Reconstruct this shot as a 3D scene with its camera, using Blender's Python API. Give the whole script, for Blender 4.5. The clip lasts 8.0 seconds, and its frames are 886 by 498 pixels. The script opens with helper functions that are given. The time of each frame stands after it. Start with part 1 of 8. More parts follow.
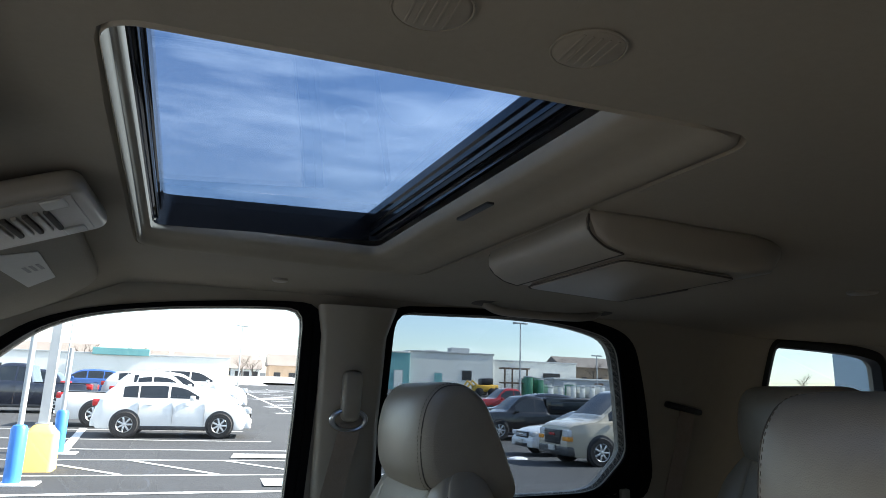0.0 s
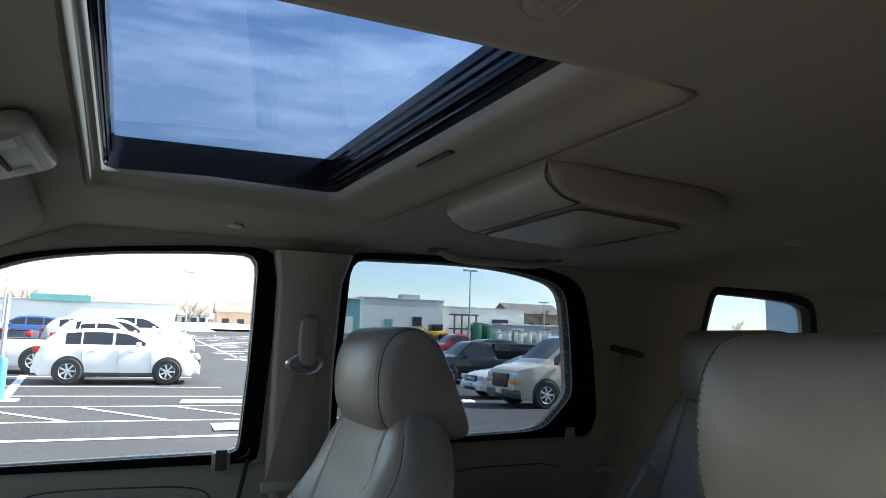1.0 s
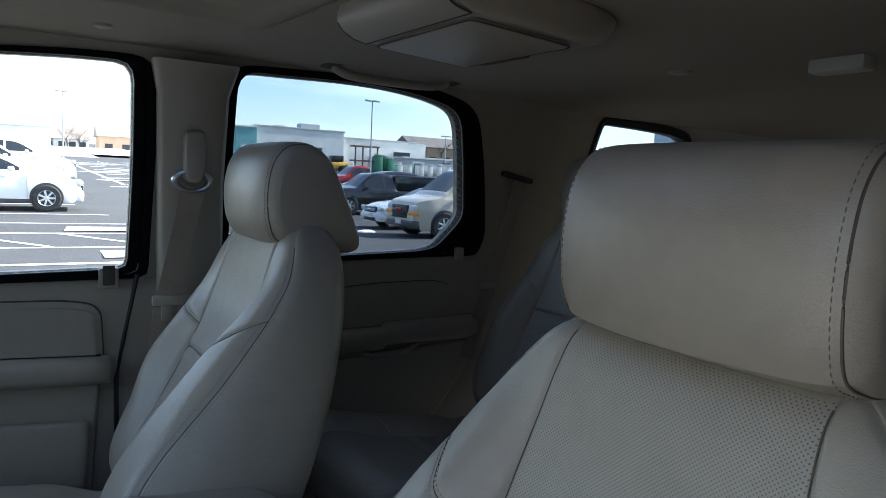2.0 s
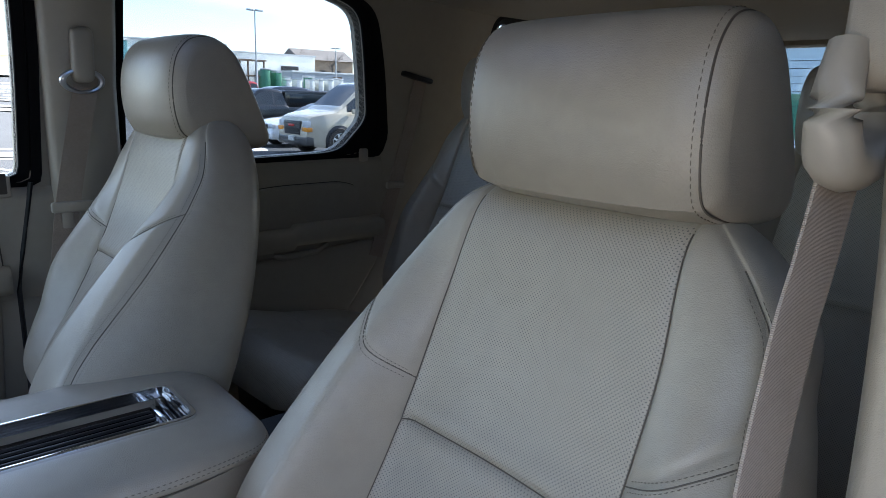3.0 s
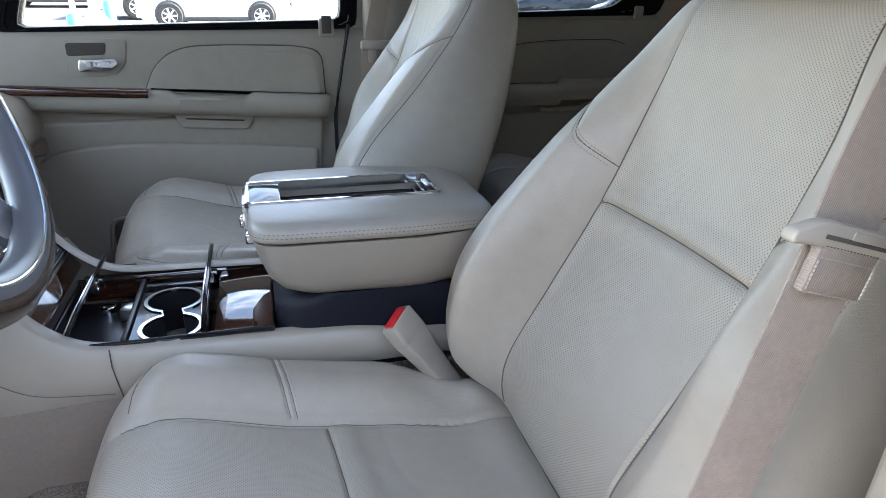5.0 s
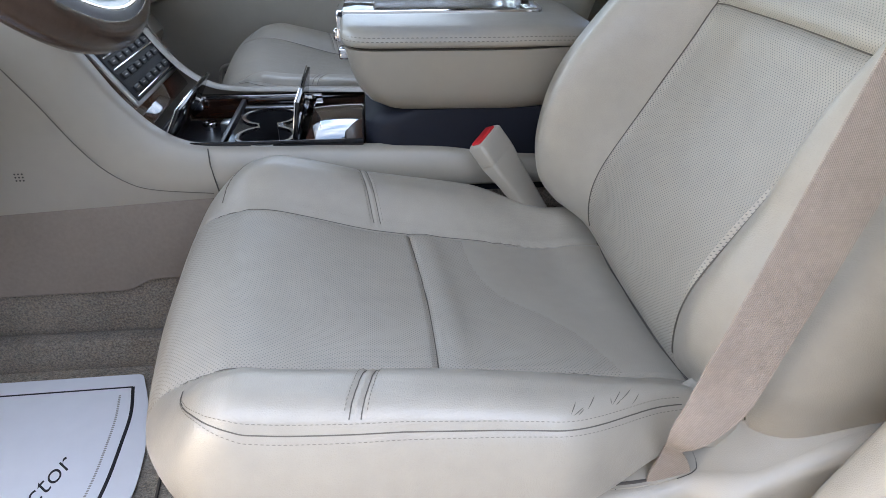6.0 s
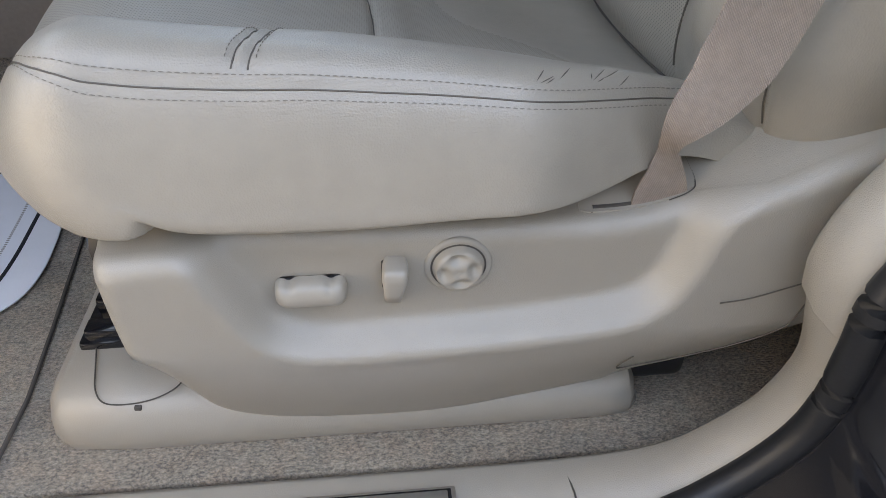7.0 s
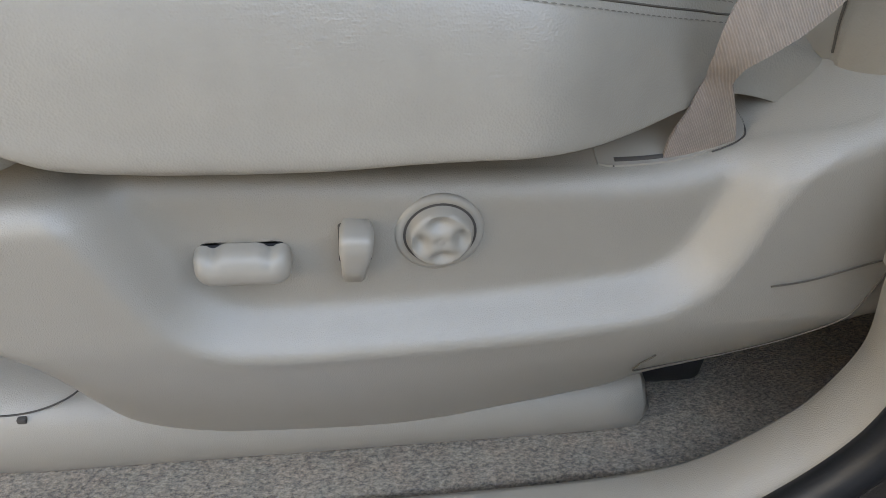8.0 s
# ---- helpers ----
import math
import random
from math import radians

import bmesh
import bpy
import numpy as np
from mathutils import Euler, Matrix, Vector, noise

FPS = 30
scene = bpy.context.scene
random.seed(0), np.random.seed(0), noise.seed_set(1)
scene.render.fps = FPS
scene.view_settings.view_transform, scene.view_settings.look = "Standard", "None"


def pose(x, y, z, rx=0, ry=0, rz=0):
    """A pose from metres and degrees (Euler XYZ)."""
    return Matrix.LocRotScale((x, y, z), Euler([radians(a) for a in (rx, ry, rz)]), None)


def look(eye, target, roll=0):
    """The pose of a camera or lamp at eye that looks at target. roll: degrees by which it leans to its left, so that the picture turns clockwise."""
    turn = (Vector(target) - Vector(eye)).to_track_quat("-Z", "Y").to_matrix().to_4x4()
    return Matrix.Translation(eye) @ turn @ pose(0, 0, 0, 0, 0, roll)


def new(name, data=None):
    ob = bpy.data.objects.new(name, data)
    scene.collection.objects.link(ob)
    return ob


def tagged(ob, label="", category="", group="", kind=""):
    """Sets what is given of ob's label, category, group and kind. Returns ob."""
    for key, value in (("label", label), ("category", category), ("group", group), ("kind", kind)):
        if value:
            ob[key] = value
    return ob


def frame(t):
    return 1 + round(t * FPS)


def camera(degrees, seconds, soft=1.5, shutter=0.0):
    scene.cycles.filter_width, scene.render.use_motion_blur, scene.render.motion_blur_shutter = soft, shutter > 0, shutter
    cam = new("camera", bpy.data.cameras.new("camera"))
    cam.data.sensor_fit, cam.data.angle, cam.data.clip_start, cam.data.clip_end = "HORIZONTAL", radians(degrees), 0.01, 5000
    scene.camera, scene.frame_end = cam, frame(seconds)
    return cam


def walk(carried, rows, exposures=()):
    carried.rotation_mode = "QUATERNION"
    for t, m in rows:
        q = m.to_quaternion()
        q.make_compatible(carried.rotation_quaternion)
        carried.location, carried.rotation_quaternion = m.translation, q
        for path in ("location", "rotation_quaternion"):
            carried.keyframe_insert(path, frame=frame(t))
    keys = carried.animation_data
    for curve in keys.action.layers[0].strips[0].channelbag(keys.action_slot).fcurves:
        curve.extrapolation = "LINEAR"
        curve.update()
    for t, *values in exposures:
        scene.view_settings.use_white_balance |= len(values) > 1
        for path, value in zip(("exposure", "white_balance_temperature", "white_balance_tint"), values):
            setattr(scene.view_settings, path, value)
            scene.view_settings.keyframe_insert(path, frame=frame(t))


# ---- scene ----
cam = camera(67.4, 8.0, 0.8)
PATH = [
    (0, (0.122, -0.758, 1.619), (0.735, 1.097, 2.047), 1.7),
    (0.5, (0.118, -0.765, 1.617), (0.721, 1.104, 1.994), 1.3),
    (1, (0.107, -0.767, 1.616), (0.871, 1.06, 1.892), 1.5),
    (1.5, (0.101, -0.757, 1.606), (1.095, 0.978, 1.566), 3.1),
    (2, (0.119, -0.783, 1.59), (1.162, 0.91, 1.378), 2.7),
    (2.2, (0.129, -0.801, 1.58), (1.227, 0.851, 1.329), 2.2),
    (3.3, (0.039, -0.835, 1.537), (1.322, 0.613, 1.028), 2.1),
    (3.5, (0.037, -0.839, 1.525), (1.295, 0.616, 0.976), 1.9),
    (4, (0.034, -0.867, 1.496), (1.192, 0.621, 0.829), 1.8),
    (4.5, (0.054, -0.941, 1.475), (0.897, 0.72, 0.747), 1.3),
    (4.7, (0.06, -0.976, 1.469), (0.739, 0.763, 0.75), 0.3),
    (5.8, (0.082, -1.057, 1.348), (0.313, 0.713, 0.445), 1.7),
    (6, (0.084, -1.059, 1.316), (0.26, 0.678, 0.34), 0.2),
    (6.5, (0.103, -1.059, 1.197), (0.269, 0.55, 0.022), 0.6),
    (7, (0.13, -1.035, 1.116), (0.31, 0.508, -0.144), 1.5),
    (7.5, (0.142, -0.989, 1.044), (0.399, 0.556, -0.199), 1.6),
    (8, (0.135, -0.964, 1.024), (0.408, 0.589, -0.207), 4.2),
]

# ---- light ----
EXPOSURES = [(0.0, 2.05, 6620, 10), (1.0, 2.07, 6560, 10), (1.5, 2.15, 6350, 10), (2.2, 2.42, 6250, 12), (3.3, 3.12, 6450, 14), (4.0, 3.47, 6500, 14), (4.7, 3.76, 6780, 14), (5.8, 3.95, 7250, 14), (6.5, 3.37, 7550, 14), (8.0, 3.10, 7250, 9)]
walk(cam, [(t, look(eye, target, roll)) for t, eye, target, roll in PATH], EXPOSURES)

SUN_UP, SUN_ROUND = 36.0, 95.0      # degrees above the horizon; compass turn from +y towards +x
world = bpy.data.worlds.new("world")
scene.world = world
world.use_nodes = True
wn = world.node_tree
sky = wn.nodes.new("ShaderNodeTexSky")
sky.sky_type = 'NISHITA'
sky.sun_disc = False
sky.sun_elevation, sky.sun_rotation = radians(SUN_UP), radians(SUN_ROUND)
sky.air_density, sky.dust_density, sky.ozone_density = 1.0, 0.6, 1.5
tc = wn.nodes.new("ShaderNodeTexCoord")
# thin streaks of high cloud, by direction
cmap = wn.nodes.new("ShaderNodeMapping")
cmap.inputs["Scale"].default_value = (1.6, 3.2, 9.0)
cmap.inputs["Rotation"].default_value = (0.25, 0.1, 0.4)
wn.links.new(tc.outputs["Generated"], cmap.inputs["Vector"])
cno = wn.nodes.new("ShaderNodeTexNoise")
cno.inputs["Scale"].default_value = 1.7
cno.inputs["Detail"].default_value = 9.0
cno.inputs["Roughness"].default_value = 0.55
wn.links.new(cmap.outputs["Vector"], cno.inputs["Vector"])
crp = wn.nodes.new("ShaderNodeValToRGB")
crp.color_ramp.elements[0].position, crp.color_ramp.elements[1].position = 0.45, 0.80
crp.color_ramp.elements[0].color = (0.02, 0.02, 0.02, 1)
crp.color_ramp.elements[1].color = (0.62, 0.62, 0.62, 1)
wn.links.new(cno.outputs["Fac"], crp.inputs["Fac"])
cmix = wn.nodes.new("ShaderNodeMixRGB")
cmix.inputs["Color2"].default_value = (8.5, 9.0, 9.8, 1)
wn.links.new(crp.outputs["Color"], cmix.inputs["Fac"])
wn.links.new(sky.outputs["Color"], cmix.inputs["Color1"])
bg = wn.nodes["Background"]
bg.inputs["Strength"].default_value = 0.118
wn.links.new(cmix.outputs["Color"], bg.inputs["Color"])

sun = new("sun", bpy.data.lights.new("sun", 'SUN'))
sun.data.energy, sun.data.angle, sun.data.color = 5.0, radians(0.53), (1.0, 0.95, 0.87)
sa, se = radians(SUN_ROUND), radians(SUN_UP)
sun.matrix_world = look((math.sin(sa) * math.cos(se) * 30, math.cos(sa) * math.cos(se) * 30, math.sin(se) * 30), (0, 0, 0))


# ---- materials ----
def nodes_of(name, base, rough, metal=0.0, spec=0.5):
    m = bpy.data.materials.new(name)
    m.use_nodes = True
    b = m.node_tree.nodes["Principled BSDF"]
    b.inputs["Base Color"].default_value = (*base, 1)
    b.inputs["Roughness"].default_value = rough
    b.inputs["Metallic"].default_value = metal
    b.inputs["Specular IOR Level"].default_value = spec
    return m, m.node_tree, b


def noise_node(t, scale, detail=4.0, rough=0.55, coord="Object", stretch=None):
    c = t.nodes.new("ShaderNodeTexCoord")
    n = t.nodes.new("ShaderNodeTexNoise")
    n.inputs["Scale"].default_value, n.inputs["Detail"].default_value, n.inputs["Roughness"].default_value = scale, detail, rough
    if stretch:
        mp = t.nodes.new("ShaderNodeMapping")
        mp.inputs["Scale"].default_value = stretch
        t.links.new(c.outputs[coord], mp.inputs["Vector"])
        t.links.new(mp.outputs["Vector"], n.inputs["Vector"])
    else:
        t.links.new(c.outputs[coord], n.inputs["Vector"])
    return n


def vary(t, b, base, amount, big, small):
    """Two scales of mottling over a base colour."""
    n1, n2 = noise_node(t, big, 3), noise_node(t, small, 5)
    add = t.nodes.new("ShaderNodeMath")
    add.operation = 'ADD'
    t.links.new(n1.outputs["Fac"], add.inputs[0])
    t.links.new(n2.outputs["Fac"], add.inputs[1])
    r = t.nodes.new("ShaderNodeMapRange")
    r.inputs["From Min"].default_value, r.inputs["From Max"].default_value = 0.65, 1.35
    t.links.new(add.outputs[0], r.inputs["Value"])
    mx = t.nodes.new("ShaderNodeMixRGB")
    mx.inputs["Color1"].default_value = (*[c * (1 - amount) for c in base], 1)
    mx.inputs["Color2"].default_value = (*[min(1, c * (1 + amount)) for c in base], 1)
    t.links.new(r.outputs["Result"], mx.inputs["Fac"])
    t.links.new(mx.outputs["Color"], b.inputs["Base Color"])
    return mx


def bump(t, b, src, strength, dist, chain=None):
    bp = t.nodes.new("ShaderNodeBump")
    bp.inputs["Strength"].default_value, bp.inputs["Distance"].default_value = strength, dist
    t.links.new(src, bp.inputs["Height"])
    if chain:
        t.links.new(chain.outputs["Normal"], bp.inputs["Normal"])
    t.links.new(bp.outputs["Normal"], b.inputs["Normal"])
    return bp


def grained(name, base, rough, amount=0.06, big=5.0, small=60.0, grain=700.0, strength=0.25, dist=0.0006, spec=0.5, metal=0.0):
    m, t, b = nodes_of(name, base, rough, metal, spec)
    vary(t, b, base, amount, big, small)
    g = noise_node(t, grain, 3)
    bump(t, b, g.outputs["Fac"], strength, dist)
    return m


def leather_mat(name, base, rough, holes=None, depth=0.26):
    """Pebbled leather; holes: the two object axes along which the perforation runs."""
    m, t, b = nodes_of(name, base, rough, 0.0, 0.75)
    mx = vary(t, b, base, 0.07, 4.0, 45.0)
    c = t.nodes.new("ShaderNodeTexCoord")
    v = t.nodes.new("ShaderNodeTexVoronoi")
    v.inputs["Scale"].default_value = 820.0
    t.links.new(c.outputs["Object"], v.inputs["Vector"])
    b1 = bump(t, b, v.outputs["Distance"], 0.30, 0.0006)
    w = noise_node(t, 28.0, 4)
    b2 = bump(t, b, w.outputs["Fac"], 0.12, 0.004, b1)
    # fine stretch wrinkles that come and go
    fw, fade = noise_node(t, 190.0, 4, 0.6, stretch=(0.3, 0.8, 2.4)), noise_node(t, 7.0, 2)
    gate = t.nodes.new("ShaderNodeMapRange")
    gate.inputs["From Min"].default_value, gate.inputs["From Max"].default_value = 0.45, 0.72
    t.links.new(fade.outputs["Fac"], gate.inputs["Value"])
    mw = t.nodes.new("ShaderNodeMath")
    mw.operation = 'MULTIPLY'
    t.links.new(fw.outputs["Fac"], mw.inputs[0])
    t.links.new(gate.outputs["Result"], mw.inputs[1])
    b2 = bump(t, b, mw.outputs[0], 0.40, 0.0014, b2)
    rv = noise_node(t, 14.0, 4)
    rr = t.nodes.new("ShaderNodeMapRange")
    rr.inputs["To Min"].default_value, rr.inputs["To Max"].default_value = rough - 0.07, rough + 0.09
    t.links.new(rv.outputs["Fac"], rr.inputs["Value"])
    t.links.new(rr.outputs["Result"], b.inputs["Roughness"])
    if holes:
        sep = t.nodes.new("ShaderNodeSeparateXYZ")
        t.links.new(c.outputs["Object"], sep.inputs[0])
        sines = []
        for axis, pitch in holes:
            mu = t.nodes.new("ShaderNodeMath")
            mu.operation = 'MULTIPLY'
            mu.inputs[1].default_value = math.tau / pitch
            t.links.new(sep.outputs[axis], mu.inputs[0])
            si = t.nodes.new("ShaderNodeMath")
            si.operation = 'SINE'
            t.links.new(mu.outputs[0], si.inputs[0])
            sines.append(si)
        pr = t.nodes.new("ShaderNodeMath")
        pr.operation = 'MULTIPLY'
        t.links.new(sines[0].outputs[0], pr.inputs[0])
        t.links.new(sines[1].outputs[0], pr.inputs[1])
        st = t.nodes.new("ShaderNodeMapRange")
        st.inputs["From Min"].default_value, st.inputs["From Max"].default_value = 0.52, 0.82
        t.links.new(pr.outputs[0], st.inputs["Value"])
        dk = t.nodes.new("ShaderNodeMixRGB")
        dk.inputs["Color2"].default_value = (*[c0 * depth for c0 in base], 1)
        t.links.new(st.outputs["Result"], dk.inputs["Fac"])
        t.links.new(mx.outputs["Color"], dk.inputs["Color1"])
        t.links.new(dk.outputs["Color"], b.inputs["Base Color"])
        inv = t.nodes.new("ShaderNodeMath")
        inv.operation = 'SUBTRACT'
        inv.inputs[0].default_value = 1.0
        t.links.new(st.outputs["Result"], inv.inputs[1])
        bump(t, b, inv.outputs[0], 0.4, 0.0006, b2)
    return m


def woven_mat(name, base, pitch=0.0015):
    """Seat-belt webbing: a fine slanting twill."""
    m, t, b = nodes_of(name, base, 0.75, 0.0, 0.3)
    mx = vary(t, b, base, 0.10, 20.0, 200.0)
    c = t.nodes.new("ShaderNodeTexCoord")
    mp = t.nodes.new("ShaderNodeMapping")
    mp.inputs["Rotation"].default_value = (0.6, 0.5, 0.3)
    t.links.new(c.outputs["Object"], mp.inputs["Vector"])
    w = t.nodes.new("ShaderNodeTexWave")
    w.inputs["Scale"].default_value = 0.314 / pitch
    w.inputs["Distortion"].default_value = 1.0
    w.inputs["Detail"].default_value = 2.0
    t.links.new(mp.outputs["Vector"], w.inputs["Vector"])
    bump(t, b, w.outputs["Fac"], 0.60, 0.0005)
    tw = t.nodes.new("ShaderNodeMixRGB")
    tw.blend_type = 'MULTIPLY'
    tw.inputs["Color2"].default_value = (0.80, 0.78, 0.76, 1)
    t.links.new(mx.outputs["Color"], tw.inputs["Color1"])
    t.links.new(w.outputs["Fac"], tw.inputs["Fac"])
    t.links.new(tw.outputs["Color"], b.inputs["Base Color"])
    return m


def fabric_mat(name, base, scale=900.0, strength=0.5, dist=0.001, amount=0.08, stretch=None):
    m, t, b = nodes_of(name, base, 0.95, 0.0, 0.1)
    vary(t, b, base, amount, 6.0, 160.0)
    g = noise_node(t, scale, 4, 0.7, stretch=stretch)
    bump(t, b, g.outputs["Fac"], strength, dist)
    b.inputs["Sheen Weight"].default_value = 0.15
    return m


def carpet_mat(name, base):
    m, t, b = nodes_of(name, base, 0.98, 0.0, 0.05)
    n1, n2 = noise_node(t, 300.0, 5, 0.75, stretch=(1.0, 1.6, 1.0)), noise_node(t, 9.0, 4, 0.6, stretch=(1.0, 3.0, 1.0))
    mul = t.nodes.new("ShaderNodeMath")
    mul.operation = 'ADD'
    t.links.new(n1.outputs["Fac"], mul.inputs[0])
    soft_ = t.nodes.new("ShaderNodeMath")
    soft_.operation = 'MULTIPLY'
    soft_.inputs[1].default_value = 0.22
    t.links.new(n2.outputs["Fac"], soft_.inputs[0])
    t.links.new(soft_.outputs[0], mul.inputs[1])
    cr = t.nodes.new("ShaderNodeValToRGB")
    cr.color_ramp.elements[0].position, cr.color_ramp.elements[1].position = 0.40, 0.64
    cr.color_ramp.elements[0].color = (*[c * 0.30 for c in base], 1)
    cr.color_ramp.elements[1].color = (*[c * 1.55 for c in base], 1)
    hf = t.nodes.new("ShaderNodeMath")
    hf.operation = 'MULTIPLY'
    hf.inputs[1].default_value = 0.85
    t.links.new(mul.outputs[0], hf.inputs[0])
    t.links.new(hf.outputs[0], cr.inputs["Fac"])
    # patches of redder and greyer pile
    n3 = noise_node(t, 45.0, 3, 0.6)
    tin = t.nodes.new("ShaderNodeMixRGB")
    tin.inputs["Color1"].default_value, tin.inputs["Color2"].default_value = (1.10, 0.95, 0.84, 1), (0.90, 1.02, 1.06, 1)
    t.links.new(n3.outputs["Fac"], tin.inputs["Fac"])
    tm = t.nodes.new("ShaderNodeMixRGB")
    tm.blend_type = 'MULTIPLY'
    tm.inputs["Fac"].default_value = 1.0
    t.links.new(cr.outputs["Color"], tm.inputs["Color1"])
    t.links.new(tin.outputs["Color"], tm.inputs["Color2"])
    t.links.new(tm.outputs["Color"], b.inputs["Base Color"])
    bump(t, b, n1.outputs["Fac"], 1.0, 0.006)
    b.inputs["Sheen Weight"].default_value = 0.3
    return m


def glass_mat(name, tint, gloss_rough=0.0):
    """A pane: clear or tinted, with the mirror gloss of glass."""
    m = bpy.data.materials.new(name)
    m.use_nodes = True
    t = m.node_tree
    t.nodes.remove(t.nodes["Principled BSDF"])
    tr = t.nodes.new("ShaderNodeBsdfTransparent")
    tr.inputs["Color"].default_value = (*tint, 1)
    gl = t.nodes.new("ShaderNodeBsdfGlossy")
    gl.inputs["Roughness"].default_value = gloss_rough
    lw = t.nodes.new("ShaderNodeLayerWeight")
    lw.inputs["Blend"].default_value = 0.5
    pw = t.nodes.new("ShaderNodeMath")
    pw.operation = 'POWER'
    pw.inputs[1].default_value = 5.0
    t.links.new(lw.outputs["Facing"], pw.inputs[0])
    fr = t.nodes.new("ShaderNodeMapRange")
    fr.inputs["To Min"].default_value, fr.inputs["To Max"].default_value = 0.04, 0.95
    t.links.new(pw.outputs[0], fr.inputs["Value"])
    mx = t.nodes.new("ShaderNodeMixShader")
    t.links.new(fr.outputs["Result"], mx.inputs["Fac"])
    t.links.new(tr.outputs[0], mx.inputs[1])
    t.links.new(gl.outputs[0], mx.inputs[2])
    t.links.new(mx.outputs[0], t.nodes["Material Output"].inputs["Surface"])
    return m


def wood_mat(name):
    m, t, b = nodes_of(name, (0.05, 0.018, 0.010), 0.06, 0.0, 0.6)
    c = t.nodes.new("ShaderNodeTexCoord")
    mp = t.nodes.new("ShaderNodeMapping")
    mp.inputs["Scale"].default_value = (3.0, 22.0, 22.0)
    t.links.new(c.outputs["Object"], mp.inputs["Vector"])
    n = t.nodes.new("ShaderNodeTexNoise")
    n.inputs["Scale"].default_value, n.inputs["Detail"].default_value, n.inputs["Distortion"].default_value = 4.0, 8.0, 1.2
    t.links.new(mp.outputs["Vector"], n.inputs["Vector"])
    cr = t.nodes.new("ShaderNodeValToRGB")
    cr.color_ramp.elements[0].color, cr.color_ramp.elements[1].color = (0.012, 0.005, 0.004, 1), (0.10, 0.035, 0.018, 1)
    cr.color_ramp.elements[0].position, cr.color_ramp.elements[1].position = 0.35, 0.7
    t.links.new(n.outputs["Fac"], cr.inputs["Fac"])
    t.links.new(cr.outputs["Color"], b.inputs["Base Color"])
    b.inputs["Coat Weight"].default_value = 1.0
    b.inputs["Coat Roughness"].default_value = 0.03
    return m


TAN = (0.335, 0.297, 0.240)
LEATHER = leather_mat("beige_leather", TAN, 0.36)
PERF_BACK = leather_mat("perforated_leather_back", TAN, 0.44, (("Y", 0.0043), ("Z", 0.0041)), 0.30)
PERF_SEAT = leather_mat("perforated_leather_seat", TAN, 0.52, (("X", 0.0042), ("Y", 0.0042)), 0.48)
PLASTIC = grained("beige_plastic", (0.33, 0.293, 0.238), 0.34, 0.04, 3.0, 40.0, 1400.0, 0.55, 0.0006, spec=0.8)
PLASTIC_SMOOTH = grained("smooth_beige_plastic", (0.35, 0.312, 0.256), 0.36, 0.03, 4.0, 50.0, 900.0, 0.08, 0.0004)
DOOR_TRIM = grained("door_trim_vinyl", (0.345, 0.306, 0.245), 0.45, 0.05, 3.0, 40.0, 900.0, 0.3, 0.0006)
HEADLINER = fabric_mat("headliner_cloth", (0.272, 0.236, 0.183), 1100.0, 0.35, 0.0006, 0.05)
# lighter than the headliner: sunroof light on the surround put into its colour
SURROUND = grained("lit_surround_cloth", (0.33, 0.292, 0.235), 0.85, 0.05, 5.0, 60.0, 900.0, 0.25, 0.0005, spec=0.2)
CARPET = carpet_mat("tan_carpet", (0.37, 0.305, 0.228))
# the same carpet made darker: shade on the tunnel put into its colour
CARPET_SHADED = carpet_mat("shaded_tunnel_carpet", (0.22, 0.18, 0.14))
STITCH = grained("stitch_thread", (0.19, 0.165, 0.13), 0.7, 0.1)
# dark tan for sewn seams, and for shade painted into creases
SEAM_TAN = grained("seam_and_crease_shade", (0.10, 0.084, 0.065), 0.6, 0.1)
# near-black for joints, and for shade painted into gaps and hollows
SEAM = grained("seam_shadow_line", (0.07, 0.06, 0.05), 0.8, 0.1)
BELT = woven_mat("belt_webbing", (0.36, 0.298, 0.248), 0.0011)
SEAL = grained("matte_black_seal", (0.007, 0.007, 0.008), 0.95, 0.15, 10, 80, 300, 0.1, 0.0005, spec=0.08)
RUBBER = grained("black_rubber_seal", (0.012, 0.012, 0.013), 0.45, 0.2, 10, 80, 300, 0.2, 0.001)
BLACK = grained("black_plastic", (0.015, 0.015, 0.017), 0.35, 0.15, 8, 60, 800, 0.15, 0.0004)
BLACK_GLOSS = grained("gloss_black_trim", (0.010, 0.010, 0.012), 0.08, 0.1, 8, 60, 400, 0.02, 0.0002)
DARK_VINYL = grained("dark_blue_black_vinyl", (0.009, 0.010, 0.016), 0.55, 0.1, 8, 60, 800, 0.3, 0.0005, spec=0.25)
CHROME = grained("chrome", (0.80, 0.81, 0.83), 0.10, 0.03, 6, 60, 300, 0.01, 0.0002, metal=1.0)
SATIN = grained("satin_silver", (0.60, 0.61, 0.63), 0.28, 0.05, 6, 60, 600, 0.05, 0.0003, metal=1.0)
WOOD = wood_mat("dark_lacquered_wood")
RED = grained("red_button", (0.55, 0.015, 0.02), 0.4, 0.05)
PAPER = grained("white_paper", (0.78, 0.79, 0.82), 0.75, 0.03, 3, 30, 200, 0.2, 0.001)
INK = grained("black_ink", (0.015, 0.015, 0.018), 0.7, 0.1)
LABEL = grained("pale_label", (0.62, 0.60, 0.55), 0.6, 0.04)
PRINT = grained("grey_print", (0.35, 0.34, 0.32), 0.6, 0.05)
TAGBLACK = grained("black_tag", (0.012, 0.012, 0.014), 0.6, 0.1)
TAGWHITE = grained("white_thread", (0.7, 0.7, 0.7), 0.6, 0.1)
GLASS_CLEAR = glass_mat("clear_glass", (0.96, 0.975, 0.965))
